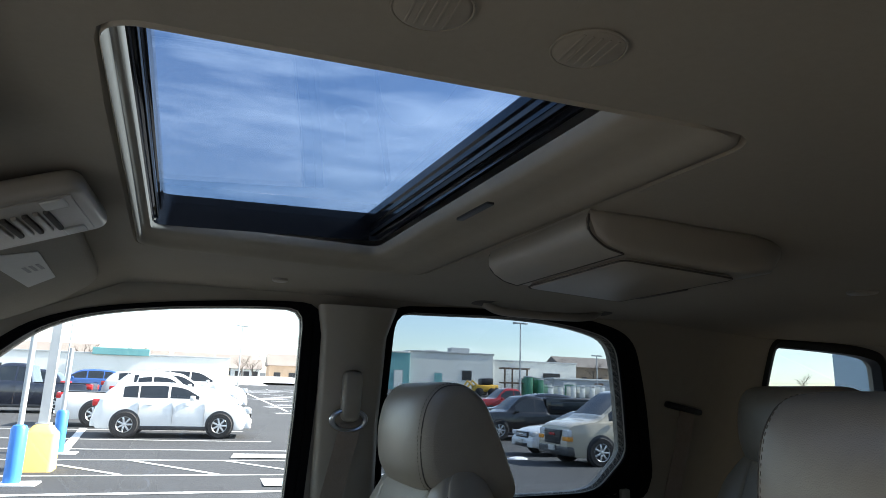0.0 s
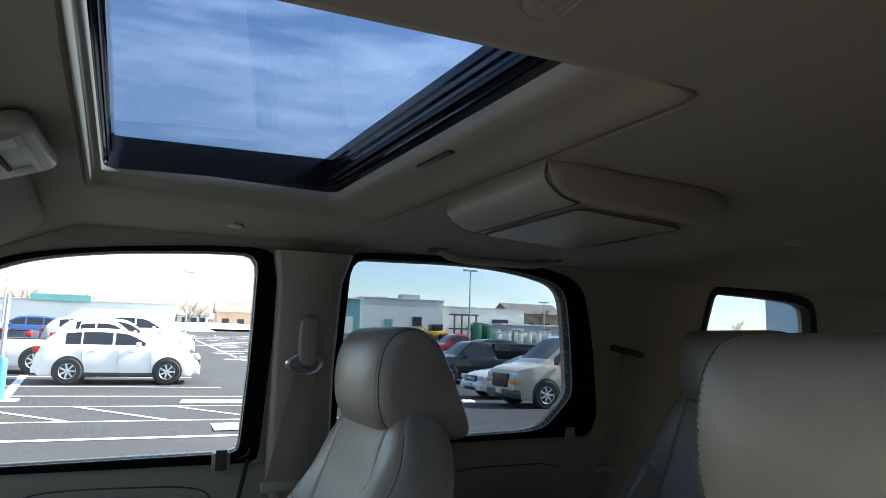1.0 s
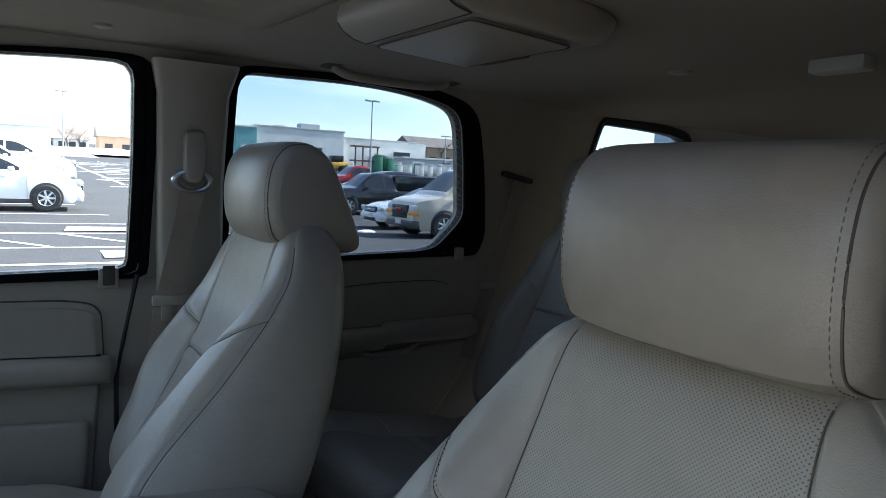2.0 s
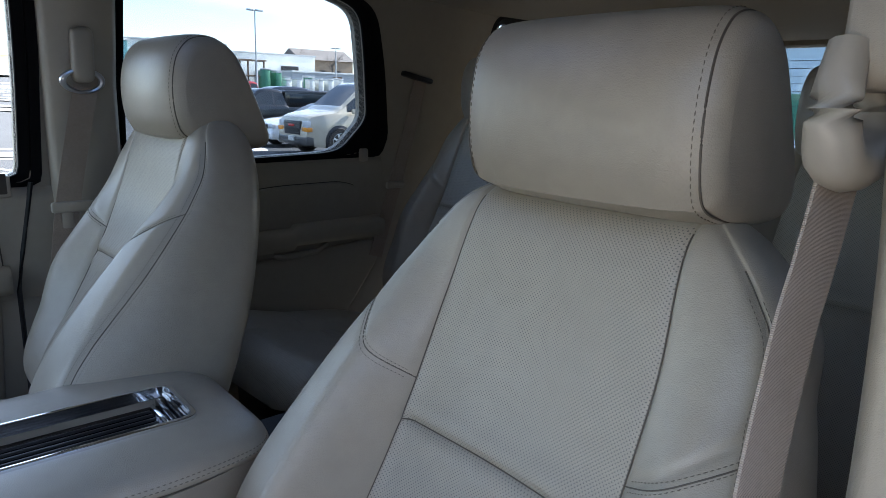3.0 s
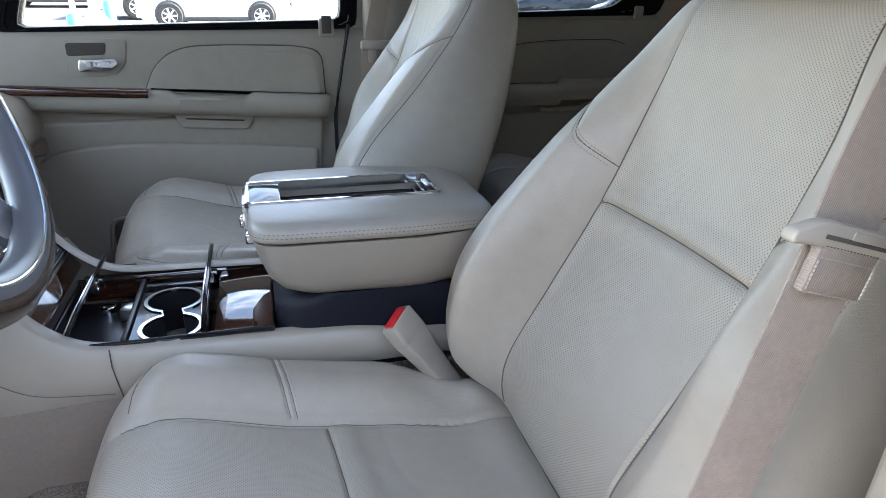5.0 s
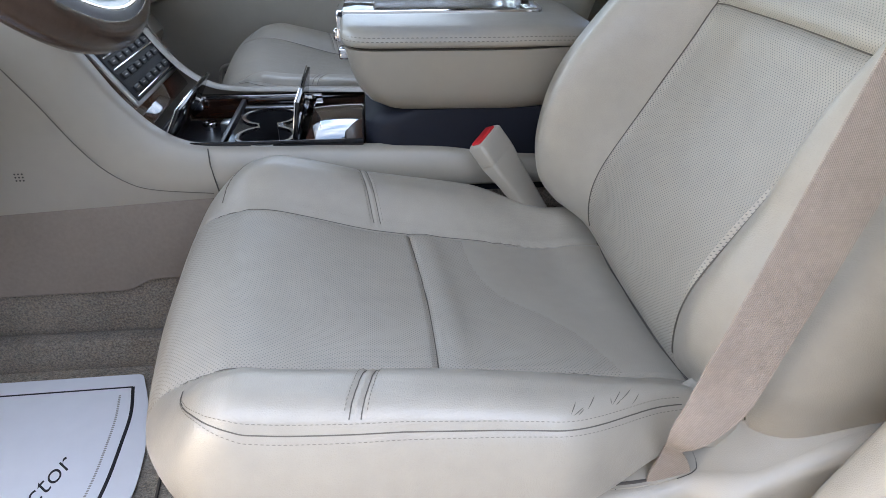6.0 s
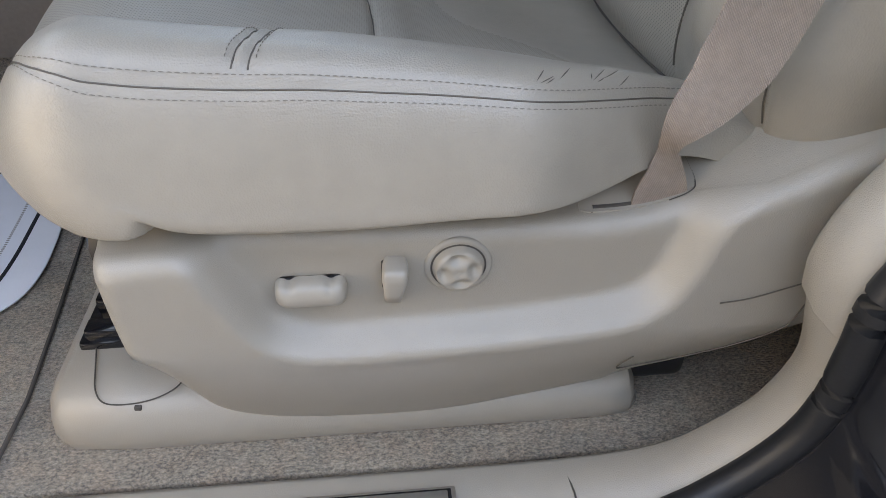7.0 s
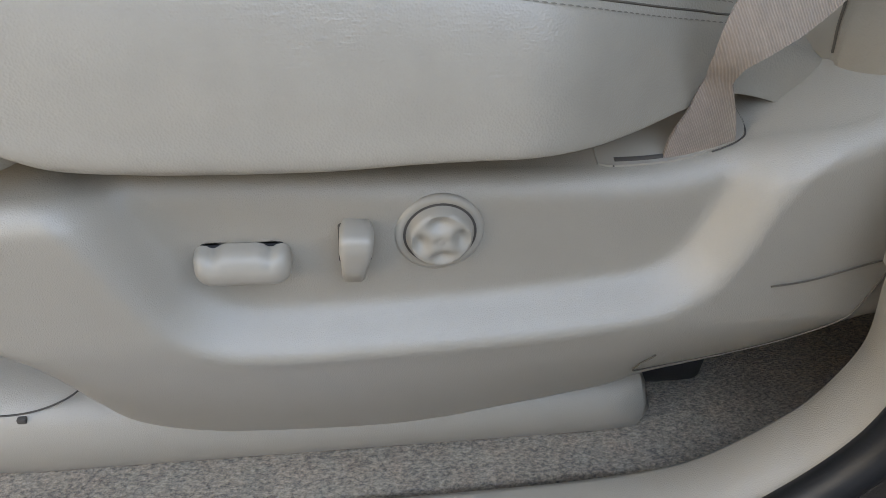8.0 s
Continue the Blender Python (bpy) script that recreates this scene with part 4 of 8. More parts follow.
def face_y(x, z):
    """The outer face of the side cover: the frame round the recessed switches stands proud of them."""
    d = np.hypot(RIDGE[:, 0] - x, RIDGE[:, 1] - z)
    i = int(np.argmin(d))
    j = min(max(i, 1), len(RIDGE) - 2)
    tx, tz = RIDGE[j + 1] - RIDGE[j - 1]
    side = (x - RIDGE[i, 0]) * tz - (z - RIDGE[i, 1]) * tx      # plus: outside the recess
    sd = math.copysign(d[i], side)
    lo, crest = float(SHELL_LOW(x)), float(SHELL_CREST(x))
    out = 0.025 * float(sstep(-0.016, 0.008, sd))
    fall = max(0.0, min(1.0, (0.756 - z) / max(0.03, 0.756 - lo)))
    out -= 0.038 * fall ** 1.5 * float(sstep(0.0, 0.02, sd))
    # rounded lower edge, front end and shoulder
    for gap, r in ((z - lo, 0.010), (x + 0.0585, 0.016), (crest - z, ROUND)):
        k = max(0.0, r - max(0.0, gap)) / r
        out -= r * (1 - math.sqrt(max(0.0, 1 - k * k)))
    return FACE - out


def shelf_z(x, y):
    """The shelf above the face slopes up under the cushion."""
    crest = float(SHELL_CREST(x))
    return crest + SHELF_RISE * max(0.0, y - face_y(x, crest))


def shell_geo():
    nx, nz, ns = 170, 84, 8
    xs = list(-0.058 + 0.03 * (1 - np.cos(np.linspace(0, 1, 16) * math.pi / 2))) + list(np.linspace(-0.0265, 0.505, nx - 16))
    fs = (1 - np.cos(np.linspace(0, 1, nz) * math.pi)) / 2
    vs, faces = [], []
    n = nz + ns
    for x in xs:
        lo, hi = float(SHELL_LOW(x)), float(SHELL_CREST(x))
        for f in fs:
            z = lo + (hi - lo) * f
            vs.append((float(x), face_y(float(x), z), z))
        y0 = vs[-1][1]
        for k in range(1, ns + 1):
            y = y0 + (-0.600 - y0) * k / ns
            vs.append((float(x), y, shelf_z(float(x), y)))
    for i in range(len(xs) - 1):
        for j in range(n - 1):
            a = i * n + j
            faces.append((a, a + n, a + n + 1, a + 1))
    # a skirt towards the seat
    rim = [i * n for i in range(len(xs))] + [(len(xs) - 1) * n + j for j in range(1, n)] + [i * n + n - 1 for i in range(len(xs) - 2, -1, -1)] + [j for j in range(n - 2, 0, -1)]
    o = len(vs)
    vs = vs + [(vs[k][0], -0.590, vs[k][2]) for k in rim]
    m = len(rim)
    for k in range(m):
        faces.append((rim[k], o + k, o + (k + 1) % m, rim[(k + 1) % m]))
    return vs, [tuple(reversed(f)) for f in faces]


def local(geo):
    return [(v[0], v[1] + 0.4125, v[2]) for v in geo[0]], geo[1]


shell = part("side_shell", local(shell_geo()), PLASTIC, driver_seat, "moulded beige plastic side cover", 60)


def lobed(c, sx, sz, depth, lobes):
    """A moulded slide switch: a bar with a waist, rounded all over."""
    rings = []
    for f in np.linspace(-1, 1, 41):
        k = (1 - abs(f) ** 6) ** (1 / 3)
        w = sz * (1 - lobes * 0.06 * math.cos(f * math.pi) * (abs(f) < 0.75)) * max(k, 0.05)
        d = depth * max(k, 0.05)
        dip = 0.0032 * math.exp(-((abs(f) - 0.58) / 0.16) ** 2)
        ring = []
        for q in range(28):
            a = math.tau * q / 28
            si, co = math.sin(a), math.cos(a)
            up = dip * max(0.0, co) ** 0.5 * (si > -0.1)
            ring.append((c[0] + f * sx, c[1] - d * max(0.0, si) ** 0.6, c[2] + w * co - up))
        rings.append(ring)
    return loft(rings)


y0 = face_y(0.078, 0.799)
part("switch_socket", local(rbox((0.056, y0 - 0.0010, 0.790), (0.100, y0 + 0.004, 0.8060), 0.003)), BLACK, shell)
part("slide_switch", local(lobed((0.078, y0 - 0.0005, 0.7945), 0.0255, 0.0118, 0.014, 1.0)), PLASTIC_SMOOTH, shell, "beige slide switch")
y1 = face_y(0.137, 0.801)
part("recline_switch", local(moved(loft([[(x, y - d, z) for x, y in rounded_outline([(-w, -0.011), (w, -0.011), (w, 0.006), (-w, 0.006)], 0.0045, 4)] for z, w, d in ((-0.0195, 0.0050, -0.004), (-0.018, 0.0062, -0.001), (-0.006, 0.0072, 0.001), (0.004, 0.0088, 0.002), (0.013, 0.0090, 0.002), (0.0155, 0.0078, 0.0), (0.0165, 0.0060, -0.003))]), Matrix.Translation((0.137, y1 - 0.002, 0.802)) @ pose(0, 0, 0, 8, 4, 0))), PLASTIC_SMOOTH, shell, "beige upright lever switch", 60)
part("lever_socket", local(rbox((0.1275, y1 - 0.0008, 0.789), (0.1465, y1 + 0.004, 0.817), 0.004)), SEAM, shell)
y2 = face_y(0.183, 0.808)
part("knob_collar", local(torus((0.183, y2 + 0.001, 0.808), (0, 1, 0), 0.0218, 0.0032, 48, 10, 0.9)), PLASTIC_SMOOTH, shell)
part("knob_gap", local(disc((0.183, y2 + 0.002, 0.808), (0, -1, 0), 0.0203, 0.0035, 40, 0.0005)), SEAM, shell)


def lumbar_knob():
    """A round four-way pad with a raised cross and hollows between its arms."""
    vs, fs = [(0.183, y2 - 0.0100, 0.808)], []
    n, rows = 48, 14
    for i in range(1, rows + 1):
        r = 0.0188 * i / rows
        for k in range(n):
            a = k * math.tau / n
            lobe = math.cos(4 * a) * 0.5 + 0.5
            f = i / rows
            h = 0.0085 - 0.0045 * math.exp(-((f - 0.58) / 0.2) ** 2) * lobe + 0.0016 * math.exp(-((f - 0.3) / 0.25) ** 2) - 0.007 * max(0, (f - 0.82) / 0.18) ** 2
            vs.append((0.183 + r * math.cos(a + 0.12), y2 - h, 0.808 + r * math.sin(a + 0.12)))
    for k in range(n):
        fs.append((0, 1 + k, 1 + (k + 1) % n))
    for i in range(rows - 1):
        for k in range(n):
            a, b = 1 + i * n + k, 1 + i * n + (k + 1) % n
            fs.append((a, a + n, b + n, b))
    return vs, [tuple(reversed(f)) for f in fs]


part("lumbar_knob", local(lumbar_knob()), PLASTIC_SMOOTH, shell, "round beige four-way knob", 60)
# thin joint of the rear cover plate
joint = smooth_line([(0.326, 0.716), (0.319, 0.702), (0.322, 0.690), (0.345, 0.691), (0.383, 0.702), (0.417, 0.721), (0.437, 0.750), (0.446, 0.790), (0.440, 0.798), (0.40, 0.785), (0.375, 0.781)], 60)
part("cover_joint", local(tube([(x, face_y(x, z) - 0.0011, z) for x, z in joint], 0.0006, 5)), SEAM_TAN, shell)
# belt slot in the shell's shoulder


def shelf_line(pts, lift=0.0004, n=40):
    return [(u, v, shelf_z(u, v) + lift) for u, v in smooth_line(pts, n)]


bezel = part("slot_bezel", local(loft([[(u, v, shelf_z(u, v) + 0.0010) for v in np.linspace(-0.664 + 0.004 * e, -0.628, 12)] + [(u, v, shelf_z(u, v) - 0.004) for v in (-0.628, -0.664 + 0.004 * e)] for u, e in [(0.271, 0.6)] + [(q, 0.0) for q in np.linspace(0.276, 0.348, 16)] + [(0.351, 0.7), (0.3525, 1.6)]])), PLASTIC_SMOOTH, shell, "smooth bezel round the belt slot", 60)
part("bezel_joint", local(tube(shelf_line([(0.268, -0.640), (0.2795, -0.6645)]), 0.0005, 5)), SEAM, bezel)
part("bezel_joint", local(tube(shelf_line([(0.334, -0.6650), (0.348, -0.6645), (0.3525, -0.658), (0.351, -0.630)]), 0.0005, 5)), SEAM, bezel)
part("belt_slot", local(tube(shelf_line([(0.281, -0.6592), (0.315, -0.6594), (0.347, -0.6592)], 0.0006), 0.0016, 8)), SEAM, bezel, "dark belt slot")
# covers of the floor rail
rail_cover = part("rail_cover", local(loft([[(x, y, z) for y, z in ((-0.50, 0.60), (-0.664 + 0.02 * e, 0.60), (-0.668 + 0.022 * e, 0.615), (-0.664 + 0.025 * e, h - 0.015), (-0.650 + 0.02 * e, h - 0.003), (-0.62, h), (-0.50, h))] for x, h, e in ((-0.172, 0.615, 1.4), (-0.164, 0.648, 0.7), (-0.148, 0.661, 0.2), (-0.09, 0.662, 0), (0.0, 0.657, 0), (0.15, 0.649, 0), (0.32, 0.646, 0), (0.352, 0.644, 0.1), (0.362, 0.630, 0.5), (0.365, 0.610, 1.0))])), PLASTIC, driver_seat, "beige plastic rail cover", 50)
lid = smooth_line([(-0.147, -0.571, 0.6575), (-0.134, -0.59, 0.6585), (-0.126, -0.618, 0.6585), (-0.119, -0.645, 0.656), (-0.108, -0.6555, 0.650), (-0.078, -0.6555, 0.650), (-0.052, -0.648, 0.6565), (-0.042, -0.625, 0.6575)], 50)
part("lid_notch", local(rbox((-0.086, -0.661, 0.645), (-0.080, -0.657, 0.653), 0.001)), SEAM, rail_cover)
part("lid_joint", local(tube([(x, y - 0.0004, z + 0.0044) for x, y, z in lid], 0.0007, 5)), SEAM, rail_cover)
part("rail_end", local(join(rbox((-0.146, -0.598, 0.650), (-0.05, -0.540, 0.669), 0.003), rbox((-0.140, -0.594, 0.667), (-0.05, -0.575, 0.680), 0.003), rbox((-0.138, -0.560, 0.667), (-0.05, -0.545, 0.686), 0.003))), BLACK_GLOSS, driver_seat, "black steel rail end")
# seams as dark lines in the leather
zs = np.linspace(0.90, 1.44, 150)


def seat_seams(seat, side):
    back = [c for c in seat.children if c.name.startswith("backrest")][0]
    cush = [c for c in seat.children if c.name.startswith("cushion")][0]
    for s in (-1, 1):
        part("seam", tube([(back_at(s * insert_half(z), z, side) - 0.0007, s * insert_half(z), z) for z in zs], 0.0008, 5), SEAM_TAN, back)
        part("seam", tube([(back_at(s * wing_line(z, s != side), z, side) - 0.0002, s * wing_line(z, s != side), z) for z in zs[:-6]], 0.0008, 5), SEAM_TAN, back)
        z1 = 0.081 if s == side else 0.060
        part("seam", tube([(back_at(s * (INSERT + 0.001 + 0.098 * f), 1.233 + z1 * f, side) - 0.0002, s * (INSERT + 0.001 + 0.098 * f), 1.233 + z1 * f) for f in np.linspace(0, 1, 20)], 0.0008, 5), SEAM_TAN, back)
        xs = np.linspace(-0.125, 0.275, 110)
        part("seam", tube([seat_pt(x, s * SEAT_INS, 0.0003, side) for x in xs], 0.0007, 5), SEAM_TAN, cush)
        part("seam", tube([seat_pt(x, s * float(seam_edge(x)), 0.0002, side) for x in np.linspace(-0.1165, 0.335, 110)], 0.0006, 5), SEAM_TAN, cush)
        for off in (-0.0045, 0.0045):
            part("seam", tube([seat_pt(cross_x(y) + off, s * y, 0.0001, side) for y in np.linspace(SEAT_INS + 0.010, 0.270, 24)], 0.0006, 5), SEAM_TAN, cush)
    head = [c for c in seat.children if c.name.startswith("headrest") and "post" not in c.name][0]
    for s in (-1, 1):
        part("seam", moved(tube([head_point(p, s * HEAD_SEAM, head_k(HEAD_SEAM) * 0.988) for p in smooth_line(HEAD_PROFILE[13:] + HEAD_PROFILE[:8], 60)], 0.0012, 5), HEADS[seat.name]), SEAM_TAN, head)
    part("seam", tube([(back_at(y, 1.188, side) - 0.0004, y, 1.188) for y in np.linspace(-INSERT, INSERT, 40)], 0.0008, 5), SEAM_TAN, back)

    # thin dark tubes: the shade of fine leather folds put into colour
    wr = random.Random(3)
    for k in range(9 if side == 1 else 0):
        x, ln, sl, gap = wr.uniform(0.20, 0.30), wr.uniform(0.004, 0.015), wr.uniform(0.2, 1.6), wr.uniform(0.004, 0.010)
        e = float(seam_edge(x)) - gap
        part("wrinkle_shade", tube([seat_pt(x + sl * f * ln, -e + (f + 0.25 * f * f) * ln, -0.0001, side) for f in np.linspace(0, 1, 6)], [0.0001, 0.0003, 0.0004, 0.0004, 0.0003, 0.0001], 5), SEAM_TAN, cush, "", 50)
    # dark tubes stand for shade in the cushion's crease and along the backrest
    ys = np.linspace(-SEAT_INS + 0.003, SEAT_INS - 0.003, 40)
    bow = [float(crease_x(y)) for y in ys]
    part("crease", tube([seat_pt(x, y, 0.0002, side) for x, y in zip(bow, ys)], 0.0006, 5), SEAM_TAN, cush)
    contact_line = []
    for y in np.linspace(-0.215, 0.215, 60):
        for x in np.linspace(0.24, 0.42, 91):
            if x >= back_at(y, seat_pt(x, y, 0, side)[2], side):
                contact_line.append(seat_pt(float(x) - 0.0015, float(y), 0.0008, side))
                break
    if len(contact_line) > 8:
        # contact shade of cushion and backrest, added as a near-black tube
        part("seat_contact_shade", tube(smooth_line(contact_line[::4] + [contact_line[-1]], 50), 0.0020, 6), SEAM, back, "dark joint above the cushion")


for st, inner_side in ((driver_seat, 1), (passenger_seat, -1)):
    seat_seams(st, inner_side)
# black sewn tag on the driver's backrest


def driver_tag():
    w = Matrix.Translation((0.515, -0.2560, 1.332)) @ pose(0, 0, 0, 0, 12, 0) @ Matrix.Scale(0.72, 4)
    t = part("fabric_tag", moved(rbox((-0.010, -0.0015, -0.016), (0.012, 0.0015, 0.016), 0.0008), w), TAGBLACK, driver_seat, "black sewn tag with white lettering")
    cu = bpy.data.curves.new("tag_letters", 'FONT')
    cu.body, cu.size, cu.extrude, cu.align_x, cu.align_y = "AIRBAG", 0.0085, 0.0002, 'CENTER', 'CENTER'
    ob = new("tag_letters", cu)
    cu.materials.append(TAGWHITE)
    ob.parent = t
    ob.matrix_basis = w @ Matrix.Translation((0.0, -0.0018, 0)) @ pose(0, 0, 0, 90, 90, 0)


driver_tag()

# ---- driver's belt, with its tongue, guide loop and anchor ----
belt = thing("seat_belt", "beige woven seat belt hanging beside the driver's seat", "seat belt", "seat belts")
bp = smooth_line([(0.516, -0.680, 1.540), (0.504, -0.679, 1.49), (0.488, -0.680, 1.45), (0.472, -0.681, 1.415), (0.443, -0.686, 1.34), (0.425, -0.690, 1.28), (0.402, -0.693, 1.21), (0.374, -0.692, 1.10), (0.350, -0.692, 1.01), (0.336, -0.692, 0.96), (0.319, -0.690, 0.926), (0.316, -0.682, 0.908), (0.3205, -0.671, 0.893), (0.3255, -0.665, 0.872), (0.3285, -0.6595, 0.842)], 90)
bs = []
for q in bp:
    # it turns on itself above the slot
    z = q[2]
    bs.append((1, float(np.interp(z, [0.84, 0.875, 0.895, 0.93, 1.0], [0.0, -0.20, -0.60, -0.30, -0.12])), float(np.interp(z, [0.84, 0.875, 0.895, 0.93, 1.0, 1.5], [0.25, 0.15, -0.15, -0.45, -0.42, -0.25]))))
part("webbing", ribbon(bp, bs, [float(np.interp(q[2], [0.842, 0.858, 0.876, 0.894, 0.908, 0.932, 0.962, 0.99], [0.040, 0.036, 0.023, 0.013, 0.016, 0.034, 0.047, 0.050])) for q in bp], 0.0022), BELT, belt, "beige twill webbing", 50)
tg_m = Matrix.Translation((0.433, -0.691, 1.296)) @ pose(0, 0, 0, 0, 16, 0)
tongue = part("tongue_grip", moved(prism(rounded_outline([(-0.052, -0.010), (-0.038, -0.008), (0.040, -0.007), (0.050, -0.006), (0.050, 0.003), (0.034, 0.010), (-0.030, 0.010), (-0.052, -0.001)], [0.004, 0.006, 0.006, 0.003, 0.004, 0.008, 0.008, 0.004]), lambda u, v, d: (u, -0.009 + d, v), 0.012, 0.004, 3), tg_m), PLASTIC_SMOOTH, belt, "beige plastic tongue grip", 60)
part("grip_groove", moved(rbox((-0.028, -0.0098, -0.0015), (0.030, -0.0085, 0.0015), 0.0006), tg_m), SEAM, tongue)
part("grip_patch", moved(rbox((-0.006, -0.0096, 0.000), (0.030, -0.0086, 0.007), 0.0008), tg_m), PLASTIC, tongue, "", 50)
fold = part("stitched_fold", moved(rbox((-0.0260, -0.0080, -0.040), (0.0260, 0.001, -0.004), 0.0025), tg_m), BELT, belt, "doubled and sewn webbing")
for dz in (-0.006, -0.014, -0.038):
    part("stitching", moved(stitches([(-0.025, -0.0084, dz), (0.025, -0.0084, dz)], 0.003, 0.0022, 0.0008, (0, -1, 0)), tg_m), PLASTIC_SMOOTH if dz < -0.01 else SEAM_TAN, fold, "", 0)
for dx in (-0.0245, 0.0245):
    part("stitching", moved(stitches([(dx, -0.0084, -0.038), (dx, -0.0084, -0.014)], 0.003, 0.0022, 0.0008, (0, -1, 0)), tg_m), PLASTIC_SMOOTH, fold, "", 0)
loop_pts = smooth_line([(0.405, -0.722, 1.59), (0.392, -0.724, 1.555), (0.402, -0.724, 1.528), (0.432, -0.724, 1.522), (0.462, -0.722, 1.532), (0.468, -0.720, 1.560), (0.455, -0.720, 1.592)], 30)
loop_pts = [p + np.array((0.080, 0.040, -0.004)) for p in loop_pts]
part("guide_loop", tube(loop_pts, [0.011 + 0.006 * math.sin(math.pi * i / 29) for i in range(30)], 12), PLASTIC_SMOOTH, belt, "beige belt guide loop", 60)
part("height_adjuster", prism(rounded_outline([(0.482, 1.560), (0.540, 1.560), (0.535, 1.70), (0.486, 1.70)], 0.02), lambda u, v, d: (u, -0.735 + d, v), 0.058, 0.008, 3), PLASTIC, belt, "beige adjuster cover", 60)


# ---- door sill, pillar and seals on the open driver's side ----
IN = smooth_line([(-0.98, -0.708, 0.606), (-0.4, -0.708, 0.606), (0.0, -0.708, 0.606), (0.22, -0.709, 0.607), (0.31, -0.712, 0.616), (0.366, -0.716, 0.636), (0.410, -0.72, 0.682), (0.428, -0.72, 0.714), (0.435, -0.72, 0.754), (0.423, -0.72, 0.80), (0.412, -0.72, 0.84), (0.418, -0.72, 0.88), (0.440, -0.72, 0.93), (0.462, -0.722, 1.00), (0.480, -0.725, 1.2), (0.480, -0.72, 1.45), (0.465, -0.70, 1.66), (0.44, -0.68, 1.81)], 130)
OUT = smooth_line([(-0.98, -0.775, 0.600), (-0.4, -0.775, 0.600), (0.0, -0.775, 0.600), (0.22, -0.773, 0.600), (0.30, -0.769, 0.608), (0.355, -0.766, 0.630), (0.386, -0.765, 0.654), (0.411, -0.765, 0.685), (0.428, -0.765, 0.721), (0.432, -0.765, 0.757), (0.428, -0.765, 0.80), (0.424, -0.765, 0.85), (0.440, -0.766, 0.90), (0.458, -0.768, 0.95), (0.478, -0.770, 1.02), (0.498, -0.772, 1.2), (0.498, -0.765, 1.45), (0.483, -0.745, 1.66), (0.458, -0.72, 1.81)], 130)


def sweep_between(a, b, prof):
    """prof: (share of the way from a to b, lift along the strip's normal)."""
    rings = []
    for i in range(len(a)):
        p, q = Vector(a[i]), Vector(b[i])
        d = Vector(a[min(i + 1, len(a) - 1)]) - Vector(a[max(i - 1, 0)])
        n = d.cross(q - p).normalized()
        if n.dot(Vector((-0.6, -0.3, 0.7))) < 0:
            n = -n
        rings.append([p.lerp(q, f) + n * h for f, h in prof])
    return loft(rings, False, False)


cut = 73
structure("door_sill", sweep_between(IN[:cut], OUT[:cut], [(0.0, -0.03), (0.0, -0.004), (0.08, 0.0), (0.5, 0.002), (0.92, 0.0), (1.0, -0.004), (1.0, -0.03)]), PLASTIC, "beige plastic door sill trim", "sill", 60)
structure("pillar_trim", sweep_between(IN[cut - 1:], OUT[cut - 1:], [(0.0, -0.03), (0.0, 0.0), (0.10, 0.005), (0.5, 0.008), (0.90, 0.005), (1.0, 0.0), (1.0, -0.03)]), PLASTIC, "beige plastic pillar trim beside the driver's seat", "pillar", 60)
seal_line = [Vector(o) + (Vector(o) - Vector(i)) * 0.22 for i, o in zip(IN, OUT)]
structure("door_seal", tube(seal_line, 0.013, 10), RUBBER, "black rubber door seal", "seal")
jamb = [[Vector(o) + (Vector(o) - Vector(i)) * f + Vector((0, dy, 0)) for f, dy in ((0.38, 0.0), (1.0, -0.02), (1.7, -0.05), (2.6, -0.06))] for i, o in zip(IN, OUT)]
structure("door_jamb", loft(jamb, False, False), BLACK_GLOSS, "dark glossy door jamb", "door frame")
structure("wall_13", rbox((0.50, -0.86, 1.10), (0.56, -0.78, 1.82), 0.01), DOOR_TRIM, "plain wall behind the pillar", "wall")
sp = thing("sill_plate", "bright metal sill plate set in the door sill", "sill plate")
part("plate", rbox((-0.35, -0.764, 0.606), (0.181, -0.730, 0.611), 0.002), CHROME, sp)
part("groove", rbox((-0.345, -0.761, 0.6105), (0.177, -0.733, 0.6118), 0.0005), BLACK_GLOSS, sp)
part("inlay", rbox((-0.343, -0.759, 0.6112), (0.174, -0.735, 0.6130), 0.001), SATIN, sp, "brushed silver inlay")
structure("trim", tube([(0.276, -0.707, 0.603), (0.277, -0.72, 0.6085), (0.280, -0.745, 0.6095), (0.282, -0.776, 0.602)], 0.0009, 5), SEAM, "joint line in the sill trim", "trim")

# ---- the paper floor mat ----
mat_o = rounded_outline([(-0.95, -0.172), (-0.318, -0.164), (-0.284, -0.25), (-0.266, -0.34), (-0.260, -0.41), (-0.266, -0.460), (-0.325, -0.528), (-0.55, -0.570), (-0.95, -0.60)], [0.02, 0.01, 0.05, 0.05, 0.05, 0.04, 0.05, 0.05, 0.02])
mat_thing = thing("paper_floor_mat", "white printed paper mat lying on the driver's carpet", "floor mat")
part("sheet", prism(mat_o, lambda u, v, d: (u, v, 0.6035 + d), 0.0012, 0), PAPER, mat_thing, "", 0)
flat = Matrix.Translation((0, 0, 0.6049)) @ Matrix.Diagonal((1, 1, 0.12, 1))
bold = smooth_line([(-0.325, -0.196, 0), (-0.310, -0.258, 0), (-0.305, -0.32, 0), (-0.302, -0.39, 0), (-0.306, -0.443, 0), (-0.322, -0.482, 0), (-0.352, -0.512, 0), (-0.52, -0.545, 0), (-0.90, -0.570, 0)], 60)
part("border_line", moved(tube(bold, 0.0026, 6), flat), INK, mat_thing, "bold black border")
